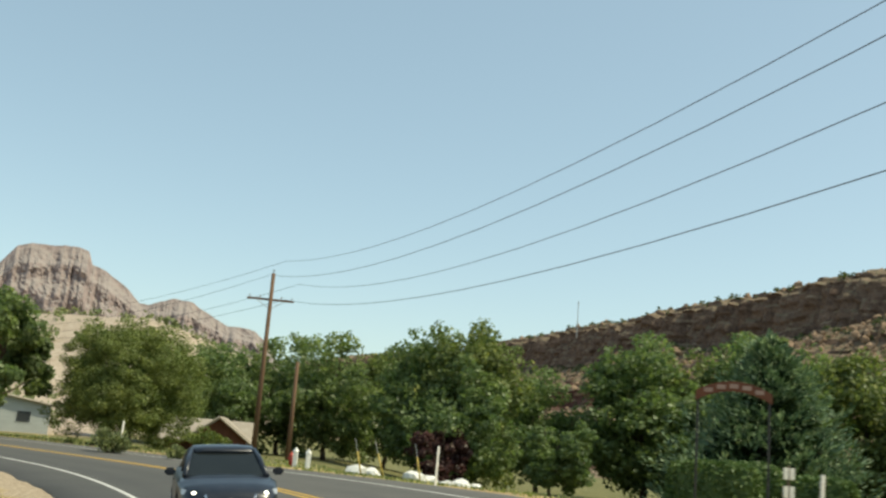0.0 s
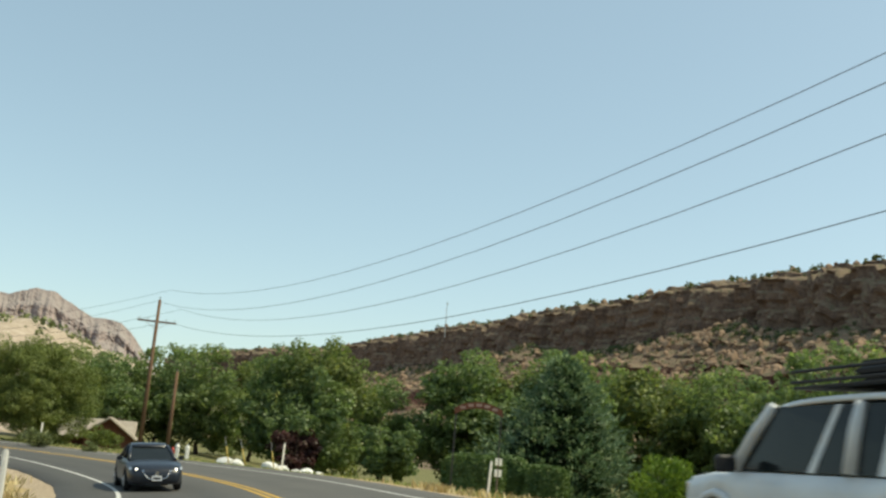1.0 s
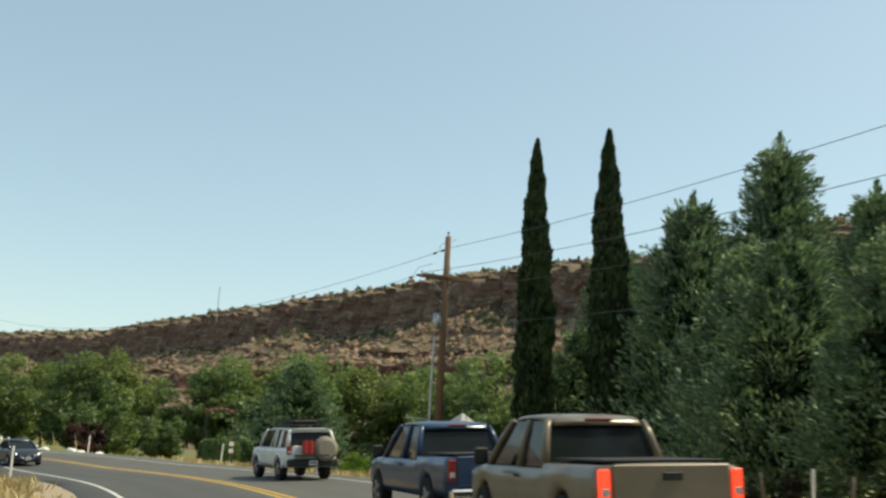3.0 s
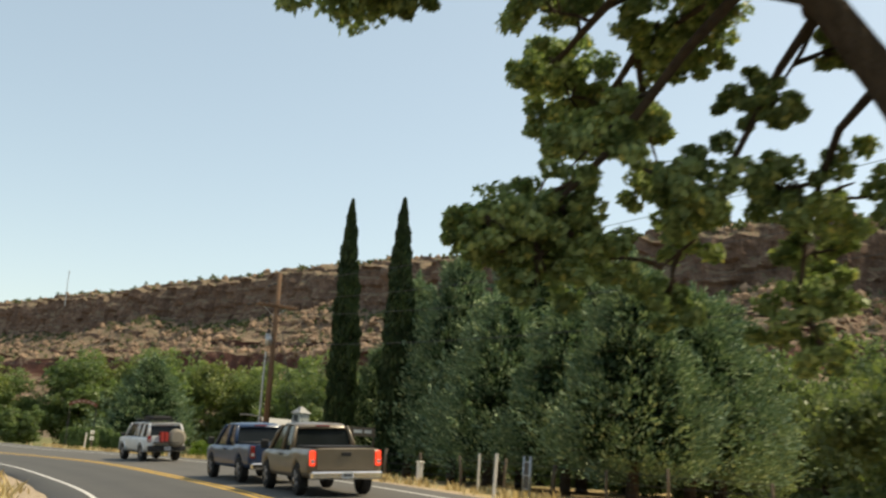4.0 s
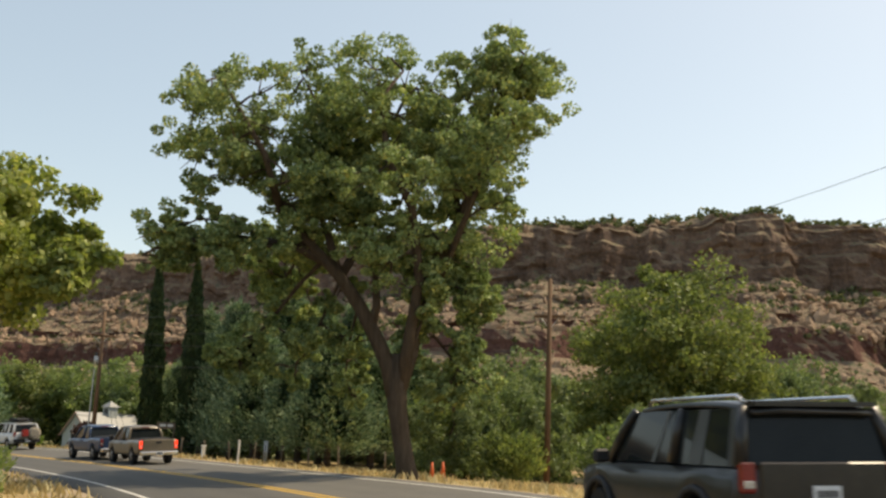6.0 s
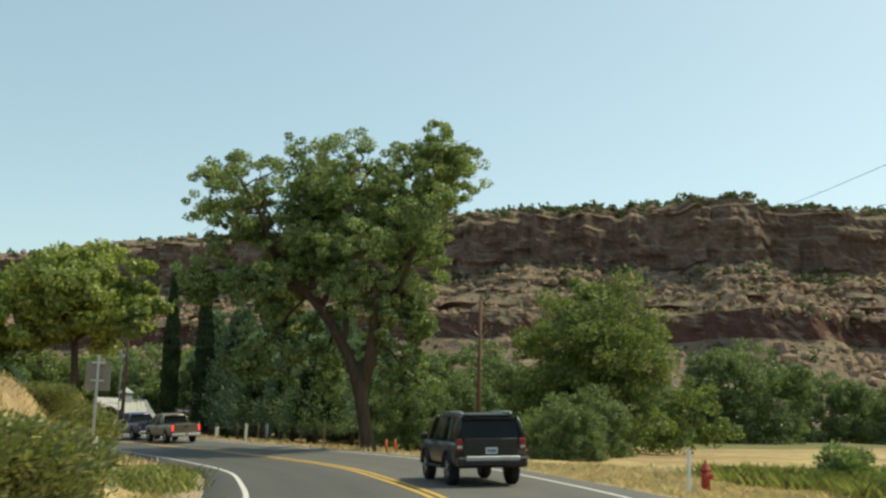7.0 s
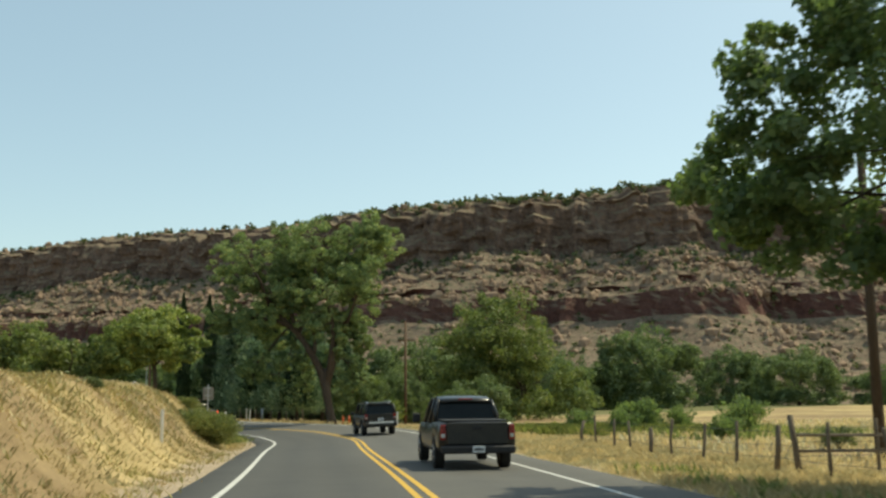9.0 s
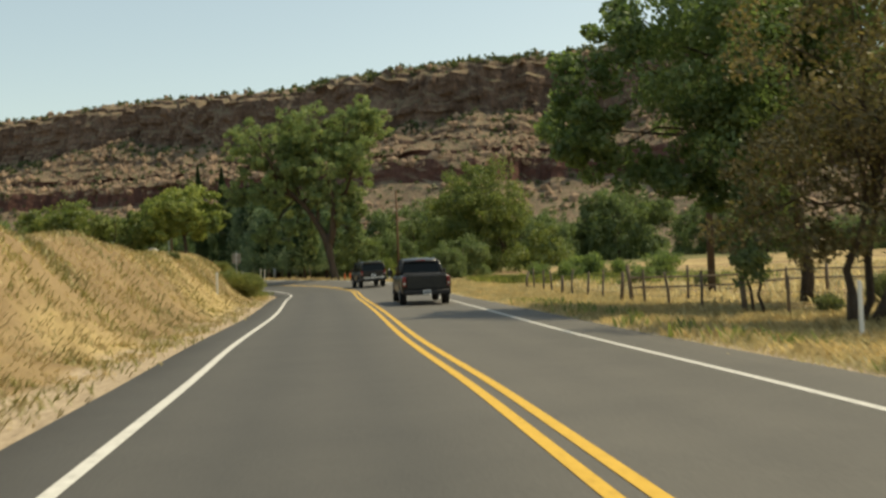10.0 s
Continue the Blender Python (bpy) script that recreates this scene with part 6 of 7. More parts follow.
# a dark name board between the cypresses, its words too small to read
board = thing("name_board", "dark brown wooden name board with pale lettering on posts", "sign", pose(17.0, -1.7, at(17.0, -1.7), 0, 0, -30), data=None)
part("panel", bm_mesh("panel", box_bm(1.5, 0.05, 0.5, (0, 0, 2.3), 0.01), FENCE_WOOD), board)
for x in (-0.6, 0.6):
    part("post", bm_mesh("post", box_bm(0.09, 0.09, 2.6, (x, 0.06, 1.25), 0.01), FENCE_WOOD), board)
for x, w in ((-0.28, 0.46), (0.28, 0.4)):
    part("lettering", bm_mesh("lettering", box_bm(w, 0.012, 0.17, (x, -0.032, 2.32), 0.003), POST_WHITE), board, "pale lettering")


# an arched red-brown name board over a path on the lawn
arch = thing("arched_sign", "small arched red-brown wooden sign on two dark posts", "sign", pose(7.3, 36.0, at(7.3, 36.0), 0, 0, -12) @ Matrix.Diagonal((1.5, 1.0, (3.65 - at(7.3, 36.0)) / 3.5, 1)))
bm = bmesh.new()
steps = 12
rings = []
for k in range(steps + 1):
    u = -0.75 + 1.5 * k / steps
    z = 3.25 - 0.28 * (u / 0.75) ** 2
    rings.append([bm.verts.new((u, y, z + dz)) for y, dz in ((-0.03, 0), (0.03, 0), (0.03, 0.26), (-0.03, 0.26))])
for a, b in zip(rings[:-1], rings[1:]):
    for k in range(4):
        bm.faces.new((a[k], b[k], b[(k + 1) % 4], a[(k + 1) % 4]))
bm.faces.new(rings[0][::-1])
bm.faces.new(rings[-1])
part("board", bm_mesh("board", bm, WALL_RED), arch)
for x in (-0.7, 0.7):
    part("post", bm_mesh("post", box_bm(0.045, 0.05, 3.2, (x, 0.08, 1.5), 0.008), DARK_METAL), arch)
for x in (-0.5, -0.25, 0.0, 0.25, 0.5):
    part("lettering", bm_mesh("lettering", box_bm(0.17, 0.012, 0.11, (x, -0.038, 3.38 - 0.28 * (x / 0.75) ** 2), 0.003), COVER_PALE), arch, "pale lettering")


# ---- vehicles ----
def car_paint(name, col, rough=0.34, metal=0.1):
    m, nt, b = nodes_of(name, rough, 0.38, metal)
    c = ramp(nt, noise_tex(nt, 1.3, 5.0), (0.3, tuple(x * 0.85 for x in col)), (0.7, tuple(min(1, x * 1.12) for x in col)))
    dust = ramp(nt, noise_tex(nt, 5.0, 6.0, 0.7), (0.45, (0, 0, 0)), (0.8, (0.05, 0.05, 0.05)))
    nt.links.new(mix(nt, dust, c, (0.3, 0.25, 0.2)), b.inputs["Base Color"])
    b.inputs["Coat Weight"].default_value = 0.3
    b.inputs["Coat Roughness"].default_value = 0.16
    return m


PAINT_NAVY = car_paint("dark_blue_car_paint", (0.012, 0.017, 0.028))
PAINT_BLACK = car_paint("black_car_paint", (0.012, 0.012, 0.013))
PAINT_WHITE_CAR = car_paint("white_car_paint", (0.66, 0.67, 0.67), 0.35, 0.0)
PAINT_BLUE = car_paint("blue_truck_paint", (0.018, 0.045, 0.105), 0.3)
PAINT_TAN = car_paint("bronze_truck_paint", (0.17, 0.135, 0.095))
RUBBER = grainy("tyre_rubber", (0.018, 0.018, 0.018), (0.035, 0.034, 0.033), 6.0, 0.9, 0.3, 40.0, 0.2)
PLASTIC = grainy("black_plastic", (0.018, 0.018, 0.02), (0.032, 0.032, 0.034), 6.0, 0.6, 0.1, 40.0, 0.3)
RIM = grainy("alloy_rim", (0.3, 0.3, 0.31), (0.45, 0.45, 0.46), 6.0, 0.35, 0.0, 40.0, 0.5, 0.8)
CHROME = grainy("chrome_trim", (0.6, 0.6, 0.6), (0.75, 0.75, 0.75), 6.0, 0.12, 0.0, 40.0, 0.5, 1.0)
CAR_GLASS = grainy("tinted_car_glass", (0.01, 0.013, 0.014), (0.018, 0.022, 0.023), 2.0, 0.06, 0.0, 40.0, 0.16)
TAIL_RED = grainy("red_tail_lamp", (0.16, 0.012, 0.012), (0.27, 0.022, 0.018), 6.0, 0.25, 0.0, 40.0, 0.5)
COVER_TAN = grainy("tan_wheel_cover", (0.19, 0.17, 0.14), (0.32, 0.29, 0.24), 4.0, 0.8, 0.2, 40.0, 0.2)
PLATE = grainy("number_plate", (0.55, 0.57, 0.6), (0.7, 0.72, 0.74), 9.0, 0.5, 0.0, 40.0, 0.4)


def head_lamp_material():
    # emission gives the headlamp lens its bright spot
    m, nt, b = nodes_of("bright_headlamp", 0.1, 0.6)
    b.inputs["Base Color"].default_value = (0.8, 0.82, 0.85, 1)
    b.inputs["Emission Color"].default_value = (1.0, 0.97, 0.9, 1)
    b.inputs["Emission Strength"].default_value = 2.2
    return m


def stop_lamp_material():
    m, nt, b = nodes_of("lit_stop_lamp", 0.2, 0.5)
    b.inputs["Base Color"].default_value = (0.4, 0.02, 0.015, 1)
    b.inputs["Emission Color"].default_value = (1.0, 0.06, 0.03, 1)
    b.inputs["Emission Strength"].default_value = 0.9
    return m


LAMP_BRIGHT = head_lamp_material()
STOP_LIT = stop_lamp_material()
LAMP_GLASS = grainy("clear_lamp_glass", (0.4, 0.42, 0.44), (0.6, 0.62, 0.64), 8.0, 0.08, 0.0, 40.0, 0.7, 0.4)


def loft(stations, name, mat, caps=True, smooth_it=False):
    """A closed skin through rings of points; each ring is (y, [(x, z), ...])."""
    bm = bmesh.new()
    rings = [[bm.verts.new((x, y, z)) for x, z in ring] for y, ring in stations]
    n = len(rings[0])
    for a, b in zip(rings[:-1], rings[1:]):
        for i in range(n):
            bm.faces.new((a[i], a[(i + 1) % n], b[(i + 1) % n], b[i]))
    if caps:
        bm.faces.new(rings[0])
        bm.faces.new(rings[-1][::-1])
    me = bm_mesh(name, bm, mat, smooth_it)
    return me


def body_ring(w, zb, zt, tuck=0.06, crown=0.03):
    """Half-round car section: sill, flank with a shoulder, and a crowned top."""
    h = zt - zb
    half = [(w - tuck * 1.4, zb), (w - tuck * 0.35, zb + h * 0.18), (w, zb + h * 0.48), (w - tuck * 0.3, zb + h * 0.78), (w - tuck * 1.3, zt - 0.02), (w * 0.55, zt + crown * 0.7)]
    return half + [(0, zt + crown)] + [(-x, z) for x, z in half[::-1]]


def wheel(parent, x, y, r, width, side):
    w = part("wheel", bm_mesh("wheel", cyl_bm(r * 0.62, r * 0.62, width * 0.9, (0, 0, -width * 0.45), 20, None), PLASTIC), parent, "", pose(x, y, r, 0, 90, 0))
    bm = bmesh.new()
    prof = [(r * 0.64, -width / 2), (r * 0.93, -width / 2), (r, -width * 0.36), (r, width * 0.36), (r * 0.93, width / 2), (r * 0.64, width / 2)]
    seg = 24
    rings = [[bm.verts.new((math.cos(2 * math.pi * k / seg) * a, math.sin(2 * math.pi * k / seg) * a, b)) for a, b in prof] for k in range(seg)]
    for k in range(seg):
        for i in range(len(prof)):
            j = (i + 1) % len(prof)
            bm.faces.new((rings[k][i], rings[k][j], rings[(k + 1) % seg][j], rings[(k + 1) % seg][i]))
    part("tyre", bm_mesh("tyre", bm, RUBBER), w)
    bm = bmesh.new()
    for k in range(5):
        b2 = box_bm(0.07, r * 0.56, 0.03, (0, r * 0.3, side * width * 0.47), 0.006)
        bmesh.ops.rotate(b2, cent=(0, 0, 0), matrix=pose(0, 0, 0, 0, 0, 72 * k).to_3x3(), verts=b2.verts)
        tmp = bpy.data.meshes.new("spoke")
        b2.to_mesh(tmp)
        b2.free()
        bm.from_mesh(tmp)
    cyl_bm(0.07, 0.06, 0.05, (0, 0, side * width * 0.46 - (0 if side > 0 else 0.05)), 10, bm)
    part("rim", bm_mesh("rim", bm, RIM), w)


def arched(stations, wheels, r, lift):
    """Raises the sill of the stations that lie over a wheel."""
    out = []
    for y, w, zb, zt in stations:
        for wy in wheels:
            d = abs(y - wy) / (r * 1.22)
            if d < 1:
                zb = max(zb, lift * math.sqrt(1 - d * d) + 0.0)
        out.append((y, w, zb, zt))
    return out


def dense(stations, step=0.09):
    ys = [s[0] for s in stations]
    n = int((ys[-1] - ys[0]) / step) + 1
    y = np.linspace(ys[0], ys[-1], n)
    cols = [np.interp(y, ys, [s[k] for s in stations]) for k in (1, 2, 3)]
    return [(float(a), float(b), float(c), float(d)) for a, b, c, d in zip(y, *cols)]


def cabin_of(parent, rows, paint, roof_t=0.05, pillar=0.055, solid=()):
    """Windows and roof. rows: (y, half width, z) at the four ends: belt rear, roof rear, roof front, belt front.
    solid: stretches of the sides, as shares from the rear, that are painted metal."""
    (y0, w0, z0), (y1, w1, z1), (y2, w2, z2), (y3, w3, z3) = rows
    low = [(-w0, y0, z0), (w0, y0, z0), (w3, y3, z3), (-w3, y3, z3)]
    top = [(-w1, y1, z1), (w1, y1, z1), (w2, y2, z2), (-w2, y2, z2)]
    for i, kind in enumerate(("rear_window", "side_window", "windscreen", "side_window")):
        q4 = [low[i], low[(i + 1) % 4], top[(i + 1) % 4], top[i]]
        part(kind, bm_mesh(kind, slab(*q4, -0.02), CAR_GLASS), parent)
    for a, b in solid:
        for k, s in ((0, -1), (1, 1)):
            lo, hi = (Vector(low[k]), Vector(low[3 - k])), (Vector(top[k]), Vector(top[3 - k]))
            q4 = [lo[0].lerp(lo[1], a), lo[0].lerp(lo[1], b), hi[0].lerp(hi[1], b), hi[0].lerp(hi[1], a)]
            part("side_pillar", bm_mesh("side_pillar", slab(*[q + Vector((s * 0.012, 0, 0)) for q in (q4 if s < 0 else q4[::-1])], 0.03), paint), parent)
    part("interior", bm_mesh("interior", box_bm(w0 * 1.7, abs(y3 - y0) * 0.62, 0.5 * (z1 - z0), (0, (y0 + y3) / 2, z0 + 0.2 * (z1 - z0)), 0.05), PLASTIC), parent)
    n = 12
    st = []
    for k in range(n + 1):
        u = k / n
        w = (w1 + (w2 - w1) * u) * (1 - 0.10 * (abs(2 * u - 1) ** 6)) + 0.02
        z = z1 + (z2 - z1) * u + 0.05 * (1 - (2 * u - 1) ** 2)
        y = y1 - 0.1 + (y2 - y1 + 0.24) * u
        z -= 0.05 * abs(2 * u - 1) ** 5
        st.append((y, [(w, z - 0.02), (w * 0.93, z + roof_t * 0.6), (w * 0.5, z + roof_t), (-w * 0.5, z + roof_t), (-w * 0.93, z + roof_t * 0.6), (-w, z - 0.02), (-w * 0.5, z - 0.01), (w * 0.5, z - 0.01)]))
    part("roof", loft(st, "roof", paint, True, True), parent)
    lines = [(low[i], top[i]) for i in range(4)]
    ym = (y1 + y2) / 2 + 0.05
    for s in (-1, 1):
        t = (ym - y0) / (y3 - y0)
        lines.append(((s * (w0 + (w3 - w0) * t), ym, z0 + (z3 - z0) * t), (s * (w1 + w2) / 2, ym - 0.05, (z1 + z2) / 2)))
    for p, q2 in lines:
        v, f = [], []
        bow = Vector(p).lerp(Vector(q2), 0.6) + Vector((0.012 if p[0] > 0 else -0.012, 0, 0.02))
        tube(v, f, [p, bow, q2, (q2[0] * 0.9, q2[1], q2[2] - 0.02)], [pillar, pillar * 0.85, pillar * 0.75, 0.01], 8)
        part("pillar", mesh_of("pillar", v, f, paint, True), parent)


def plate_on(parent, y, z, face):
    p = part("number_plate", bm_mesh("number_plate", box_bm(0.31, 0.02, 0.16, (0, y, z), 0.004), PLATE), parent)
    for k in range(4):
        part("bar", bm_mesh("bar", box_bm(0.045, 0.006, 0.07, (-0.09 + k * 0.06, y + face * 0.012, z)), DARK_METAL), p)


def sedan(m, label, paint):
    ob = thing("car", label, "car", m)
    r = 0.33
    wy = (-1.36, 1.34)
    base = [(-2.32, 0.66, 0.42, 0.80), (-2.26, 0.78, 0.30, 0.98), (-2.0, 0.86, 0.22, 1.05), (-1.2, 0.90, 0.20, 1.02), (0.6, 0.905, 0.20, 0.96), (1.0, 0.90, 0.20, 0.95), (1.55, 0.885, 0.20, 0.90), (1.95, 0.85, 0.21, 0.82), (2.2, 0.76, 0.24, 0.72), (2.32, 0.60, 0.30, 0.60)]
    st = [(y, body_ring(w, zb, zt)) for y, w, zb, zt in arched(dense(base), wy, r, 0.68)]
    part("body", loft(st, "body", paint, True, True), ob)
    cabin_of(ob, [(-1.75, 0.70, 1.02), (-0.85, 0.58, 1.40), (0.15, 0.59, 1.41), (1.12, 0.74, 0.95)], paint)
    for y in wy:
        for s in (-1, 1):
            wheel(ob, s * 0.80, y, r, 0.2, s)
    part("underbody", bm_mesh("underbody", box_bm(1.5, 3.9, 0.3, (0, 0, 0.36), 0.03), PLASTIC), ob)
    # front: grille in a chrome V, lamps, lower intake
    part("grille", bm_mesh("grille", slab((-0.28, 2.30, 0.36), (0.28, 2.30, 0.36), (0.42, 2.265, 0.66), (-0.42, 2.265, 0.66), 0.03), PLASTIC), ob)
    for s in (-1, 1):
        v, f = [], []
        tube(v, f, [(s * 0.44, 2.27, 0.67), (s * 0.30, 2.335, 0.43), (s * 0.14, 2.345, 0.39), (0, 2.35, 0.385)], [0.03, 0.026, 0.024, 0.024], 6)
        part("chrome_trim", mesh_of("chrome_trim", v, f, CHROME, True), ob)
        lamp = part("headlight", bm_mesh("headlight", slab(*((s * 0.46, 2.24, 0.60), (s * 0.84, 2.02, 0.68), (s * 0.83, 2.0, 0.77), (s * 0.47, 2.22, 0.69))[:: s], 0.03), LAMP_GLASS), ob)
        bm = bmesh.new()
        bmesh.ops.create_icosphere(bm, subdivisions=2, radius=0.055, matrix=pose(s * 0.62, 2.17, 0.675))
        part("lens", bm_mesh("lens", bm, LAMP_BRIGHT, True), lamp)
        part("fog_lamp", bm_mesh("fog_lamp", cyl_bm(0.055, 0.05, 0.05, (s * 0.62, 2.18, 0.36), 12, None, (-90, 0, 0)), LAMP_GLASS), ob)
        mir = part("mirror", bm_mesh("mirror", box_bm(0.2, 0.12, 0.14, (s * 1.0, 0.72, 1.02), 0.035, None, 2), paint), ob)
        part("mirror_glass", bm_mesh("mirror_glass", box_bm(0.15, 0.012, 0.1, (s * 1.0, 0.655, 1.02)), CHROME), mir)
        part("tail_light", bm_mesh("tail_light", box_bm(0.34, 0.06, 0.14, (s * 0.58, -2.27, 0.86), 0.02), TAIL_RED), ob)
        part("door_handle", bm_mesh("door_handle", box_bm(0.03, 0.16, 0.03, (s * 0.905, -0.1, 0.86), 0.008), paint), ob)
    bm = cyl_bm(0.065, 0.065, 0.02, (0, 2.325, 0.56), 16, None, (-90, 0, 0))
    part("badge", bm_mesh("badge", bm, CHROME), ob)
    part("intake", bm_mesh("intake", box_bm(1.0, 0.03, 0.1, (0, 2.27, 0.28), 0.01), PLASTIC), ob)
    plate_on(ob, 2.36, 0.42, 1)
    return ob


def big_body(ob, paint, L, w, zt_front, belt, r, wy, sill, cab, bed=None, rear_z=None):
    """The lower body of a truck or an off-roader."""
    f = L / 2
    rear = rear_z or belt
    base = [(-f, w * 0.93, sill + 0.16, rear - 0.03), (-f + 0.1, w, sill + 0.05, rear), (cab[0], w, sill, rear if bed else belt), (cab[1], w, sill, belt), (f - 0.9, w * 0.99, sill, zt_front + 0.03), (f - 0.25, w * 0.95, sill + 0.04, zt_front - 0.04), (f, w * 0.84, sill + 0.16, zt_front - 0.18)]
    st = [(y, body_ring(w2, zb, zt, 0.05, 0.02)) for y, w2, zb, zt in arched(dense(base), wy, r, r + 0.46)]
    part("body", loft(st, "body", paint, True, True), ob)
    for y in wy:
        for s in (-1, 1):
            wheel(ob, s * (w - 0.13), y, r, 0.26, s)
    part("underbody", bm_mesh("underbody", box_bm(w * 1.6, L * 0.86, 0.34, (0, 0, sill + 0.16), 0.03), PLASTIC), ob)


def tail_lamps(ob, x, y, z, sx, sz, lit=None):
    for s in (-1, 1):
        lamp = part("tail_light", bm_mesh("tail_light", box_bm(sx, 0.09, sz, (s * x, y, z), 0.02), lit or TAIL_RED), ob, "red tail light")
        part("reversing_lens", bm_mesh("reversing_lens", box_bm(sx * 0.7, 0.02, sz * 0.24, (s * x, y - 0.043, z - sz * 0.22), 0.005), LAMP_GLASS), lamp, "clear lens")


def pickup(m, label, paint, L=5.8, w=1.0, bumper=CHROME, lit=None):
    ob = thing("pickup_truck", label, "pickup truck", m)
    f, r = L / 2, 0.41
    wy = (-f + 1.2, f - 1.0)
    big_body(ob, paint, L, w, 1.12, 1.15, r, wy, 0.45, (-f + 1.9, -f + 2.0), True, 1.22)
    cabin_of(ob, [(-f + 2.0, w * 0.88, 1.15), (-f + 2.25, w * 0.72, 1.78), (-f + 3.7, w * 0.73, 1.80), (-f + 4.55, w * 0.86, 1.15)], paint, 0.06, 0.07, ((0.0, 0.06), (0.43, 0.48)))
    # load bed: dark floor below the rails, tailgate with a handle, bumper
    part("load_bed", bm_mesh("load_bed", box_bm(w * 1.6, 1.7, 0.03, (0, -f + 1.0, 1.262), 0.005), PLASTIC), ob, "dark load bed cover")
    part("tailgate", bm_mesh("tailgate", box_bm(w * 1.56, 0.06, 0.55, (0, -f - 0.005, 0.95), 0.02), paint), ob)
    part("handle", bm_mesh("handle", box_bm(0.26, 0.03, 0.1, (0, -f - 0.04, 1.08), 0.01), PLASTIC), ob)
    bb = part("bumper", bm_mesh("bumper", box_bm(w * 1.9, 0.2, 0.2, (0, -f - 0.09, 0.55), 0.04), bumper), ob)
    plate_on(bb, -f - 0.2, 0.56, -1)
    tail_lamps(ob, w * 0.88, -f + 0.01, 0.98, 0.14, 0.38, lit)
    part("stop_lamp", bm_mesh("stop_lamp", box_bm(0.4, 0.05, 0.04, (0, -f + 2.16, 1.80), 0.01), TAIL_RED), ob)
    for s in (-1, 1):
        part("mirror", bm_mesh("mirror", box_bm(0.22, 0.12, 0.26, (s * (w + 0.16), -f + 4.1, 1.28), 0.03), PLASTIC), ob)
        part("door_handle", bm_mesh("door_handle", box_bm(0.03, 0.18, 0.04, (s * w, -f + 2.9, 1.02), 0.008), PLASTIC), ob)
        part("headlight", bm_mesh("headlight", box_bm(0.3, 0.1, 0.24, (s * w * 0.72, f - 0.06, 0.9), 0.02), LAMP_GLASS), ob)
    return ob


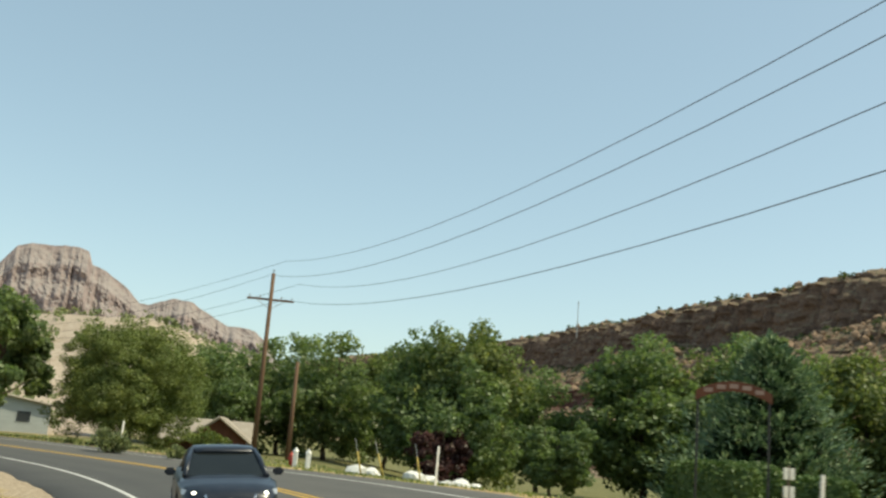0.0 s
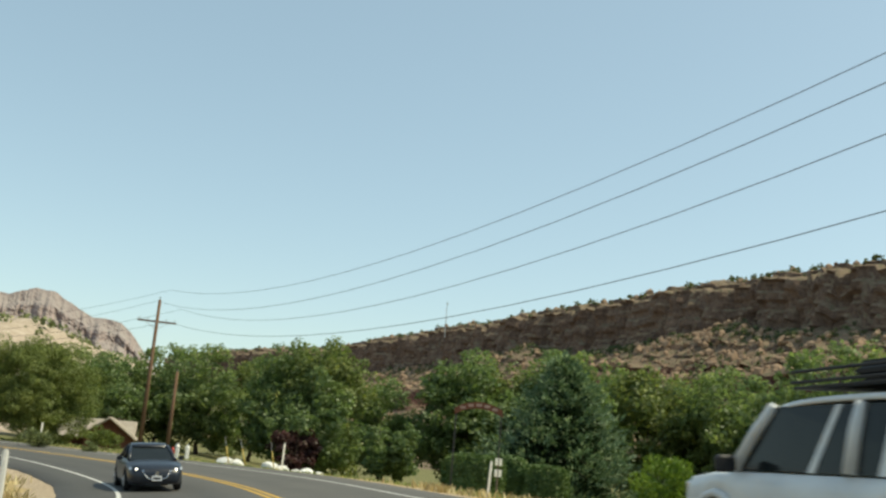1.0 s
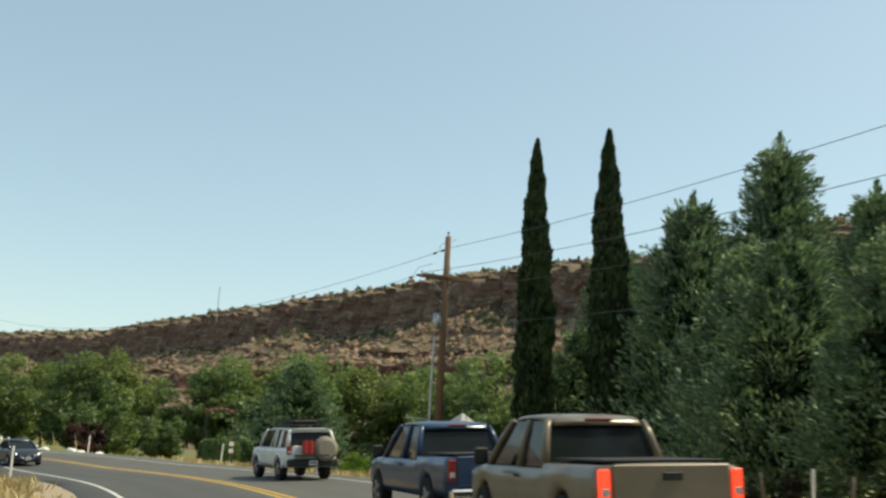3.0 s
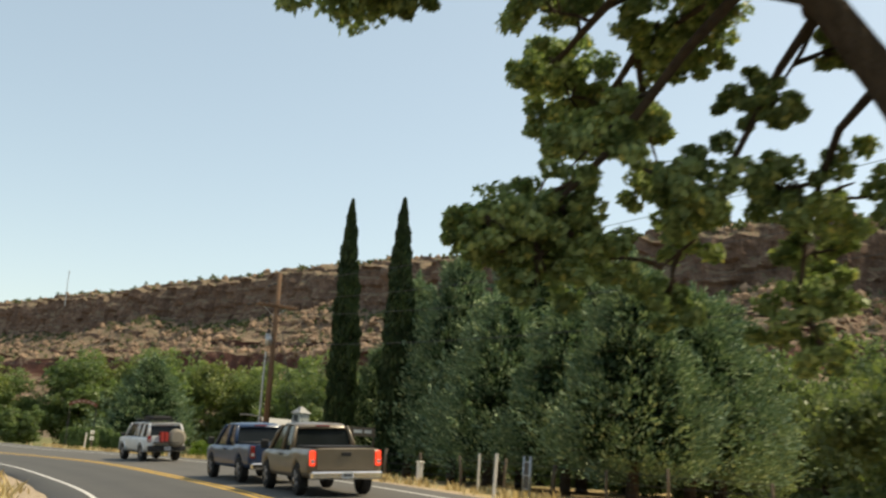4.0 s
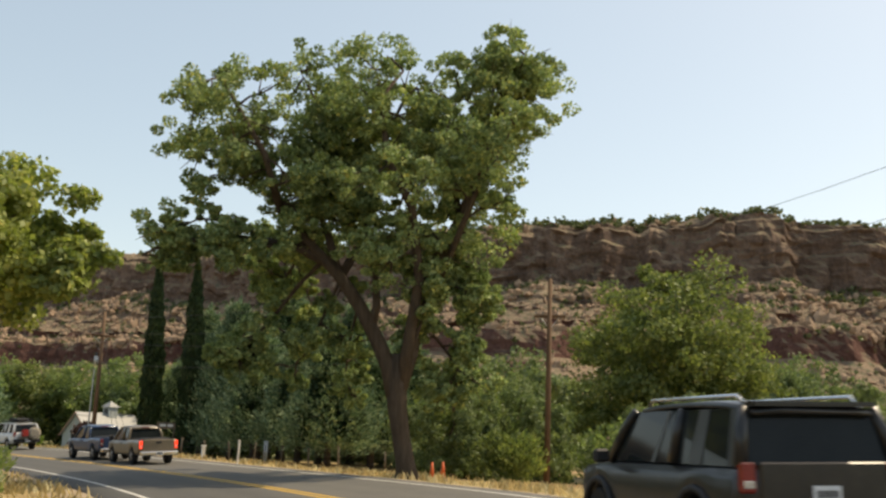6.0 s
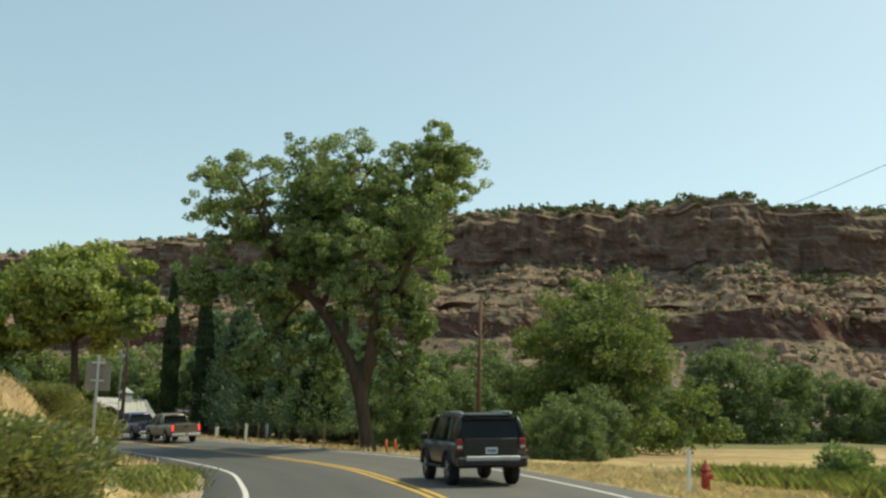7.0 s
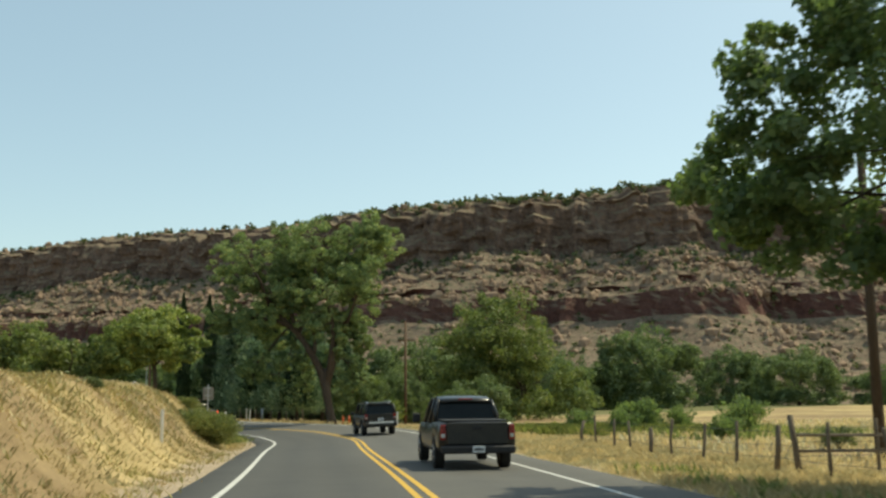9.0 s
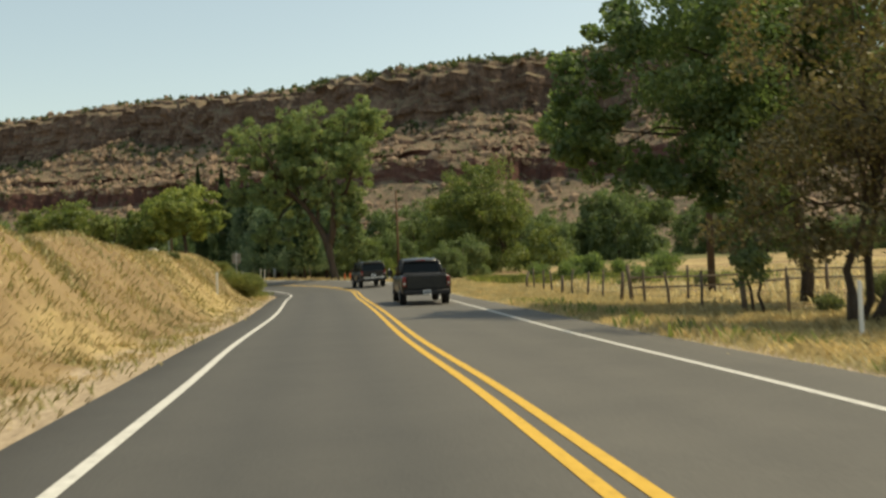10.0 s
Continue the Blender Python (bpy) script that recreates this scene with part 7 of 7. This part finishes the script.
def off_roader(m, label, paint, cover=True):
    """A boxy four-wheel drive; with cover: rack on the roof, covered spare wheel and fuel cans at the back."""
    ob = thing("off_road_car", label, "car", m)
    L, w, r = 4.7, 0.94, 0.40
    f = L / 2
    big_body(ob, paint, L, w, 1.12, 1.16, r, (-1.38, 1.4), 0.46, (-f + 0.2, -f + 0.3))
    cabin_of(ob, [(-f + 0.06, w * 0.92, 1.16), (-f + 0.2, w * 0.78, 1.74), (0.55, w * 0.78, 1.76), (1.15, w * 0.88, 1.16)], paint, 0.06, 0.08, ((0.0, 0.08), (0.25, 0.34), (0.6, 0.63)))
    for s in (-1, 1):
        # flared arches over the wheels
        for wy in (-1.38, 1.4):
            v, fcs = [], []
            tube(v, fcs, [(s * (w - 0.005), wy + math.cos(q) * 0.5, 0.42 + math.sin(q) * 0.5) for q in np.linspace(0.05, math.pi - 0.05, 9)], [0.045] * 9, 6)
            part("wheel_arch", mesh_of("wheel_arch", v, fcs, PLASTIC if not cover else paint, True), ob)
        part("mirror", bm_mesh("mirror", box_bm(0.2, 0.12, 0.17, (s * (w + 0.12), 0.95, 1.22), 0.03), PLASTIC), ob)
        part("side_step", bm_mesh("side_step", box_bm(0.12, 1.8, 0.07, (s * w, 0, 0.45), 0.02), PLASTIC), ob)
        part("headlight", bm_mesh("headlight", box_bm(0.3, 0.1, 0.18, (s * w * 0.68, f - 0.06, 0.92), 0.02), LAMP_GLASS), ob)
    part("bumper", bm_mesh("bumper", box_bm(w * 1.96, 0.22, 0.26, (0, -f - 0.08, 0.62), 0.05), PLASTIC if cover else paint), ob)
    part("tailgate", bm_mesh("tailgate", box_bm(w * 1.5, 0.05, 0.46, (0, -f - 0.005, 0.98), 0.02), paint), ob)
    tail_lamps(ob, w * 0.88, -f + 0.02, 1.06, 0.17, 0.3)
    part("roof_spoiler", bm_mesh("roof_spoiler", box_bm(w * 1.5, 0.22, 0.05, (0, -f + 0.16, 1.785), 0.02, None, 2), paint), ob)
    if not cover:
        part("bumper_step", bm_mesh("bumper_step", box_bm(w * 1.5, 0.06, 0.12, (0, -f - 0.19, 0.71), 0.02), GALV), ob, "grey step pad")
        for s in (-1, 1):
            v, fcs = [], []
            tube(v, fcs, [(s * 0.64, -f + 0.35, 1.8), (s * 0.66, -f + 0.45, 1.875), (s * 0.66, 0.2, 1.89), (s * 0.64, 0.35, 1.82)], [0.022] * 4, 6)
            part("roof_rail", mesh_of("roof_rail", v, fcs, CHROME, True), ob, "chrome roof rail")
    plate_on(ob, -f - 0.045 if not cover else -f - 0.2, 0.9 if not cover else 0.62, -1)
    if cover:
        rack = part("roof_rack", bm_mesh("roof_rack", box_bm(1.3, 2.2, 0.03, (0, -0.75, 1.93), 0.01), PLASTIC), ob, "black roof rack with a load bag")
        for s in (-1, 1):
            for z in (1.98, 2.08):
                part("rack_rail", bm_mesh("rack_rail", box_bm(0.03, 2.25, 0.03, (s * 0.66, -0.75, z), 0.008), PLASTIC), rack)
        part("load_bag", bm_mesh("load_bag", box_bm(1.0, 1.4, 0.2, (0, -1.0, 2.05), 0.08, None, 3), PLASTIC), rack)
        sp = part("spare_wheel", bm_mesh("spare_wheel", cyl_bm(0.44, 0.41, 0.26, (0.45, -f - 0.06, 1.1), 28, None, (90, 0, 0)), COVER_TAN, True), ob, "spare wheel in a tan cover")
        part("cover_rim", bm_mesh("cover_rim", cyl_bm(0.3, 0.3, 0.02, (0.45, -f - 0.325, 1.1), 24, None, (90, 0, 0)), COVER_TAN), sp)
        for k in range(2):
            can = part("fuel_can", bm_mesh("fuel_can", box_bm(0.17, 0.3, 0.46, (-0.3 + k * 0.19, -f - 0.2, 1.16), 0.03, None, 2), CAN_RED), ob, "red fuel can")
            part("spout", bm_mesh("spout", cyl_bm(0.03, 0.025, 0.07, (-0.3 + k * 0.19, -f - 0.2, 1.39), 8), PLASTIC), can)
        part("carrier", bm_mesh("carrier", box_bm(1.2, 0.3, 0.06, (-0.05, -f - 0.2, 0.88), 0.01), PLASTIC), ob)
    return ob


def lane_pose(y_on_line, off, back=False):
    """A pose in a lane, facing along the road, or the other way."""
    i = int(np.argmin(np.abs(LINE[:, 1] - y_on_line)))
    x, y = LINE[i] + RIGHT[i] * off
    a = math.degrees(math.atan2(-TAN[i][0], TAN[i][1]))
    return pose(float(x), float(y), float(LINE_Z[i] + BANK[i] * off) + 0.004, 0, math.degrees(-math.atan(BANK[i])) * (-1 if back else 1), a + (180 if back else 0))


sedan(lane_pose(26.6, -3.25, True), "dark blue saloon car with bright headlights on the road", PAINT_NAVY)
off_roader(lane_pose(-2.6, 3.0), "white off-road car with roof rack, fuel cans and covered spare wheel", PAINT_WHITE_CAR)
pickup(lane_pose(-19.6, 2.0), "dark blue pickup truck driving away on the road", PAINT_BLUE)
pickup(lane_pose(-26.8, 2.0), "bronze pickup truck with a chrome bumper on the road", PAINT_TAN, 5.6, lit=STOP_LIT)
off_roader(lane_pose(-70.0, 2.0), "black off-road car with dark windows on the road", PAINT_BLACK, False)
pickup(lane_pose(-98.0, 2.1), "black pickup truck with red tail lights on the road", PAINT_BLACK, 5.9, 1.0, PLASTIC)


# ---- grass, weeds and shrubs along the road ----
def blades(pts, h, lean, rng, mat, name, label, width=0.035):
    """Many narrow blades that stand on pts."""
    n = len(pts)
    a = rng.uniform(0, 2 * math.pi, n)
    d = np.stack([np.cos(a), np.sin(a), np.zeros(n)], 1)
    s = np.stack([-np.sin(a), np.cos(a), np.zeros(n)], 1)
    hh = (h * rng.uniform(0.5, 1.25, n))[:, None]
    up = np.array([0, 0, 1.0])
    w = width * rng.uniform(0.6, 1.5, (n, 1))
    mid = pts + up * hh * 0.55 + d * hh * lean * 0.35
    tip = pts + up * hh + d * hh * lean
    v = np.stack([pts - s * w, pts + s * w, mid + s * w * 0.7, tip, mid - s * w * 0.7], 1).reshape(-1, 3)
    me = bpy.data.meshes.new(name)
    me.vertices.add(n * 5)
    me.vertices.foreach_set("co", v.ravel())
    me.loops.add(n * 5)
    me.loops.foreach_set("vertex_index", np.arange(n * 5))
    me.polygons.add(n)
    me.polygons.foreach_set("loop_start", np.arange(n) * 5)
    me.polygons.foreach_set("loop_total", np.full(n, 5))
    me.materials.append(mat)
    me.update()
    thing(name, label, "grass", data=me, kind="stuff")


def tufts(rng, n, y_lo, y_hi, d_lo, d_hi, side, per, spread=0.16, clump=0.0, power=1.0):
    """Blade feet in tufts beside the road, d metres from the edge of the asphalt."""
    idx = np.flatnonzero((LINE[:, 1] > y_lo) & (LINE[:, 1] < y_hi))
    i = rng.choice(idx, n)
    d = d_lo + (d_hi - d_lo) * rng.uniform(0, 1, n) ** power
    off = (EDGE_R[i] + d) if side > 0 else -(EDGE_L[i] + d)
    p = LINE[i] + RIGHT[i] * off[:, None] + TAN[i] * rng.uniform(-0.8, 0.8, (n, 1))
    keep = wavy(p[:, 0], p[:, 1], 0.45, 5.0) + rng.normal(size=n) * 0.5 > clump
    p = p[keep]
    p = np.repeat(p, per, axis=0) + rng.normal(size=(len(p) * per, 2)) * spread
    return np.concatenate([p, (height(p[:, 0], p[:, 1]) - 0.02)[:, None]], 1)


g = np.random.default_rng(77)
blades(tufts(g, 5200, -150, -58, 0.6, 7, 1, 16, 0.22, -0.3, 1.2), 0.2, 0.9, g, STRAW_BRIGHT, "dry_grass", "tall dry straw-coloured grass along the verge", 0.013)
blades(tufts(g, 9000, -150, -58, 0.4, 11, 1, 16, 0.3, -0.9, 1.2), 0.1, 1.0, g, STRAW_BRIGHT, "dry_grass", "short dry tan grass along the verge", 0.012)
blades(tufts(g, 9000, -150, -62, 0.9, 20, -1, 16, 0.3, -0.7, 1.4), 0.12, 0.9, g, STRAW, "dry_grass", "dry tan grass covering the bank", 0.011)
blades(tufts(g, 5200, -150, -58, 8, 60, 1, 8, 0.4, -0.2), 0.35, 0.7, g, STRAW_BRIGHT, "dry_grass", "dry straw grass over the field", 0.06)
blades(tufts(g, 900, -58, 30, 0.8, 4, 1, 7, 0.2, 0.1), 0.3, 0.6, g, STRAW, "dry_grass", "sparse dry grass along the verge")
blades(tufts(g, 900, -58, 30, 0.6, 6, -1, 8, 0.2, 0.0), 0.35, 0.6, g, STRAW, "dry_grass", "sparse dry grass along the verge")
blades(tufts(g, 600, -80, -58, 11, 24, 1, 12, 0.3, 0.1), 0.5, 0.4, g, GRASS, "green_weeds", "green weeds in the ditch beside the road", 0.05)
blades(tufts(g, 1800, 0, 60, 2.5, 20, 1, 8, 0.3, -0.3), 0.16, 0.5, g, GRASS, "green_lawn", "short green lawn behind the verge", 0.05)
blades(tufts(g, 250, -150, -100, 0.5, 2.2, 1, 10, 0.2, 0.2), 0.3, 0.5, g, GRASS, "green_weeds", "low green weeds along the asphalt edge", 0.04)

blades(tufts(g, 420, -150, -62, 1.0, 9, -1, 30, 0.3, 0.35), 0.13, 0.9, g, LEAF_WEED, "green_weeds", "olive weeds dotted over the dry bank", 0.014)
blades(tufts(g, 480, -128, -66, 0.8, 4.4, -1, 28, 0.4, 0.1), 0.17, 0.8, g, LEAF_WEED, "green_weeds", "olive weeds along the foot of the dry bank", 0.018)
blades(tufts(g, 300, -73, -58, 0.5, 3.0, -1, 22, 0.3, -0.2), 0.3, 0.7, g, GRASS, "green_weeds", "green weeds on the verge at the end of the bank", 0.02)

SAGE = "sage-green shrub in dry grass"
bush = shrub("shrub", SAGE, 1.0, 1.1, LEAF_SAGE, 111, on(*beside(-63, -9.5)), 0.13, 2200, group="roadside shrubs")
bush2 = shrub("shrub", SAGE, 0.7, 0.7, LEAF_SAGE, 112, on(*beside(-60, -11)), 0.11, 1500, group="roadside shrubs")
bush3 = shrub("shrub", "green leafy shrub in dry grass", 1.3, 1.5, LEAF_GREEN, 113, on(*beside(-66, 17)), 0.16, 2600, group="roadside shrubs")
pick = np.random.default_rng(5)
for y, off, b, s in [(-66, -9.5, bush, 1.0), (-92, -14, bush2, 0.9), (-104, -13, bush2, 0.8), (-110, -15, bush2, 0.8), (-90, -18, bush, 0.8),
                     (-72, 17, bush3, 1.0), (-78, 19, bush3, 0.9), (-74, 23, bush3, 1.4), (-66, 21, bush3, 1.5), (-88, 19, bush2, 1.2),
                     (-111, 12.2, bush2, 0.8), (-108, 16, bush, 0.8),
                     (-58, -9, bush, 1.3), (-54, -8.4, bush3, 1.2), (-50, -8, bush3, 1.0), (-47, -10, bush3, 1.3), (-30, -7.5, bush, 0.9), (-22, -8, bush, 1.0)] + [(-66, 24, bush3, 1.0)]:
    x, yy = beside(y, off)
    copy_thing(b, pose(x, yy, at(x, yy) - 0.04, 0, 0, float(pick.uniform(0, 360)))).scale = (s, s, s * float(pick.uniform(0.85, 1.15)))


# olive bushes below the end of the dry bank
low_bush = shrub("shrub", "spreading olive-green bush at the foot of the dry bank", 1.5, 1.5, LEAF_OLIVE, 114, on(-15.0, -66.4), 0.12, 6500, group="roadside shrubs")
for x, y, b, k in [(-16.0, -68.6, low_bush, 0.5), (-14.4, -64.0, low_bush, 0.8), (-19.9, -78.9, low_bush, 0.92), (-21.0, -80.2, low_bush, 0.75), (-19.1, -77.8, low_bush, 0.85), (-18.4, -76.5, low_bush, 0.65), (-20.5, -79.3, low_bush, 0.85), (-30.0, -92.0, bush2, 0.5), (-27.0, -84.0, bush2, 0.5)]:
    copy_thing(b, pose(x, y, at(x, y) - 0.04, 0, 0, float(pick.uniform(0, 360)))).scale = (k * 1.15, k * 1.15, k)

# green weeds in the hollow behind the straw verge
p = g.uniform((-6, -82), (14, -70), (1300, 2))
line_i, line_d = near_line(p[:, 0], p[:, 1])
p = p[(line_d - EDGE_R[line_i] > 6.2) & (wavy(p[:, 0], p[:, 1], 0.4, 1.0) > -0.5)]
p = np.repeat(p, 30, axis=0) + g.normal(size=(len(p) * 30, 2)) * 0.3
blades(np.concatenate([p, (height(p[:, 0], p[:, 1]) - 0.02)[:, None]], 1), 0.5, 0.7, g, GRASS, "green_weeds", "green weeds in a hollow behind the verge", 0.014)
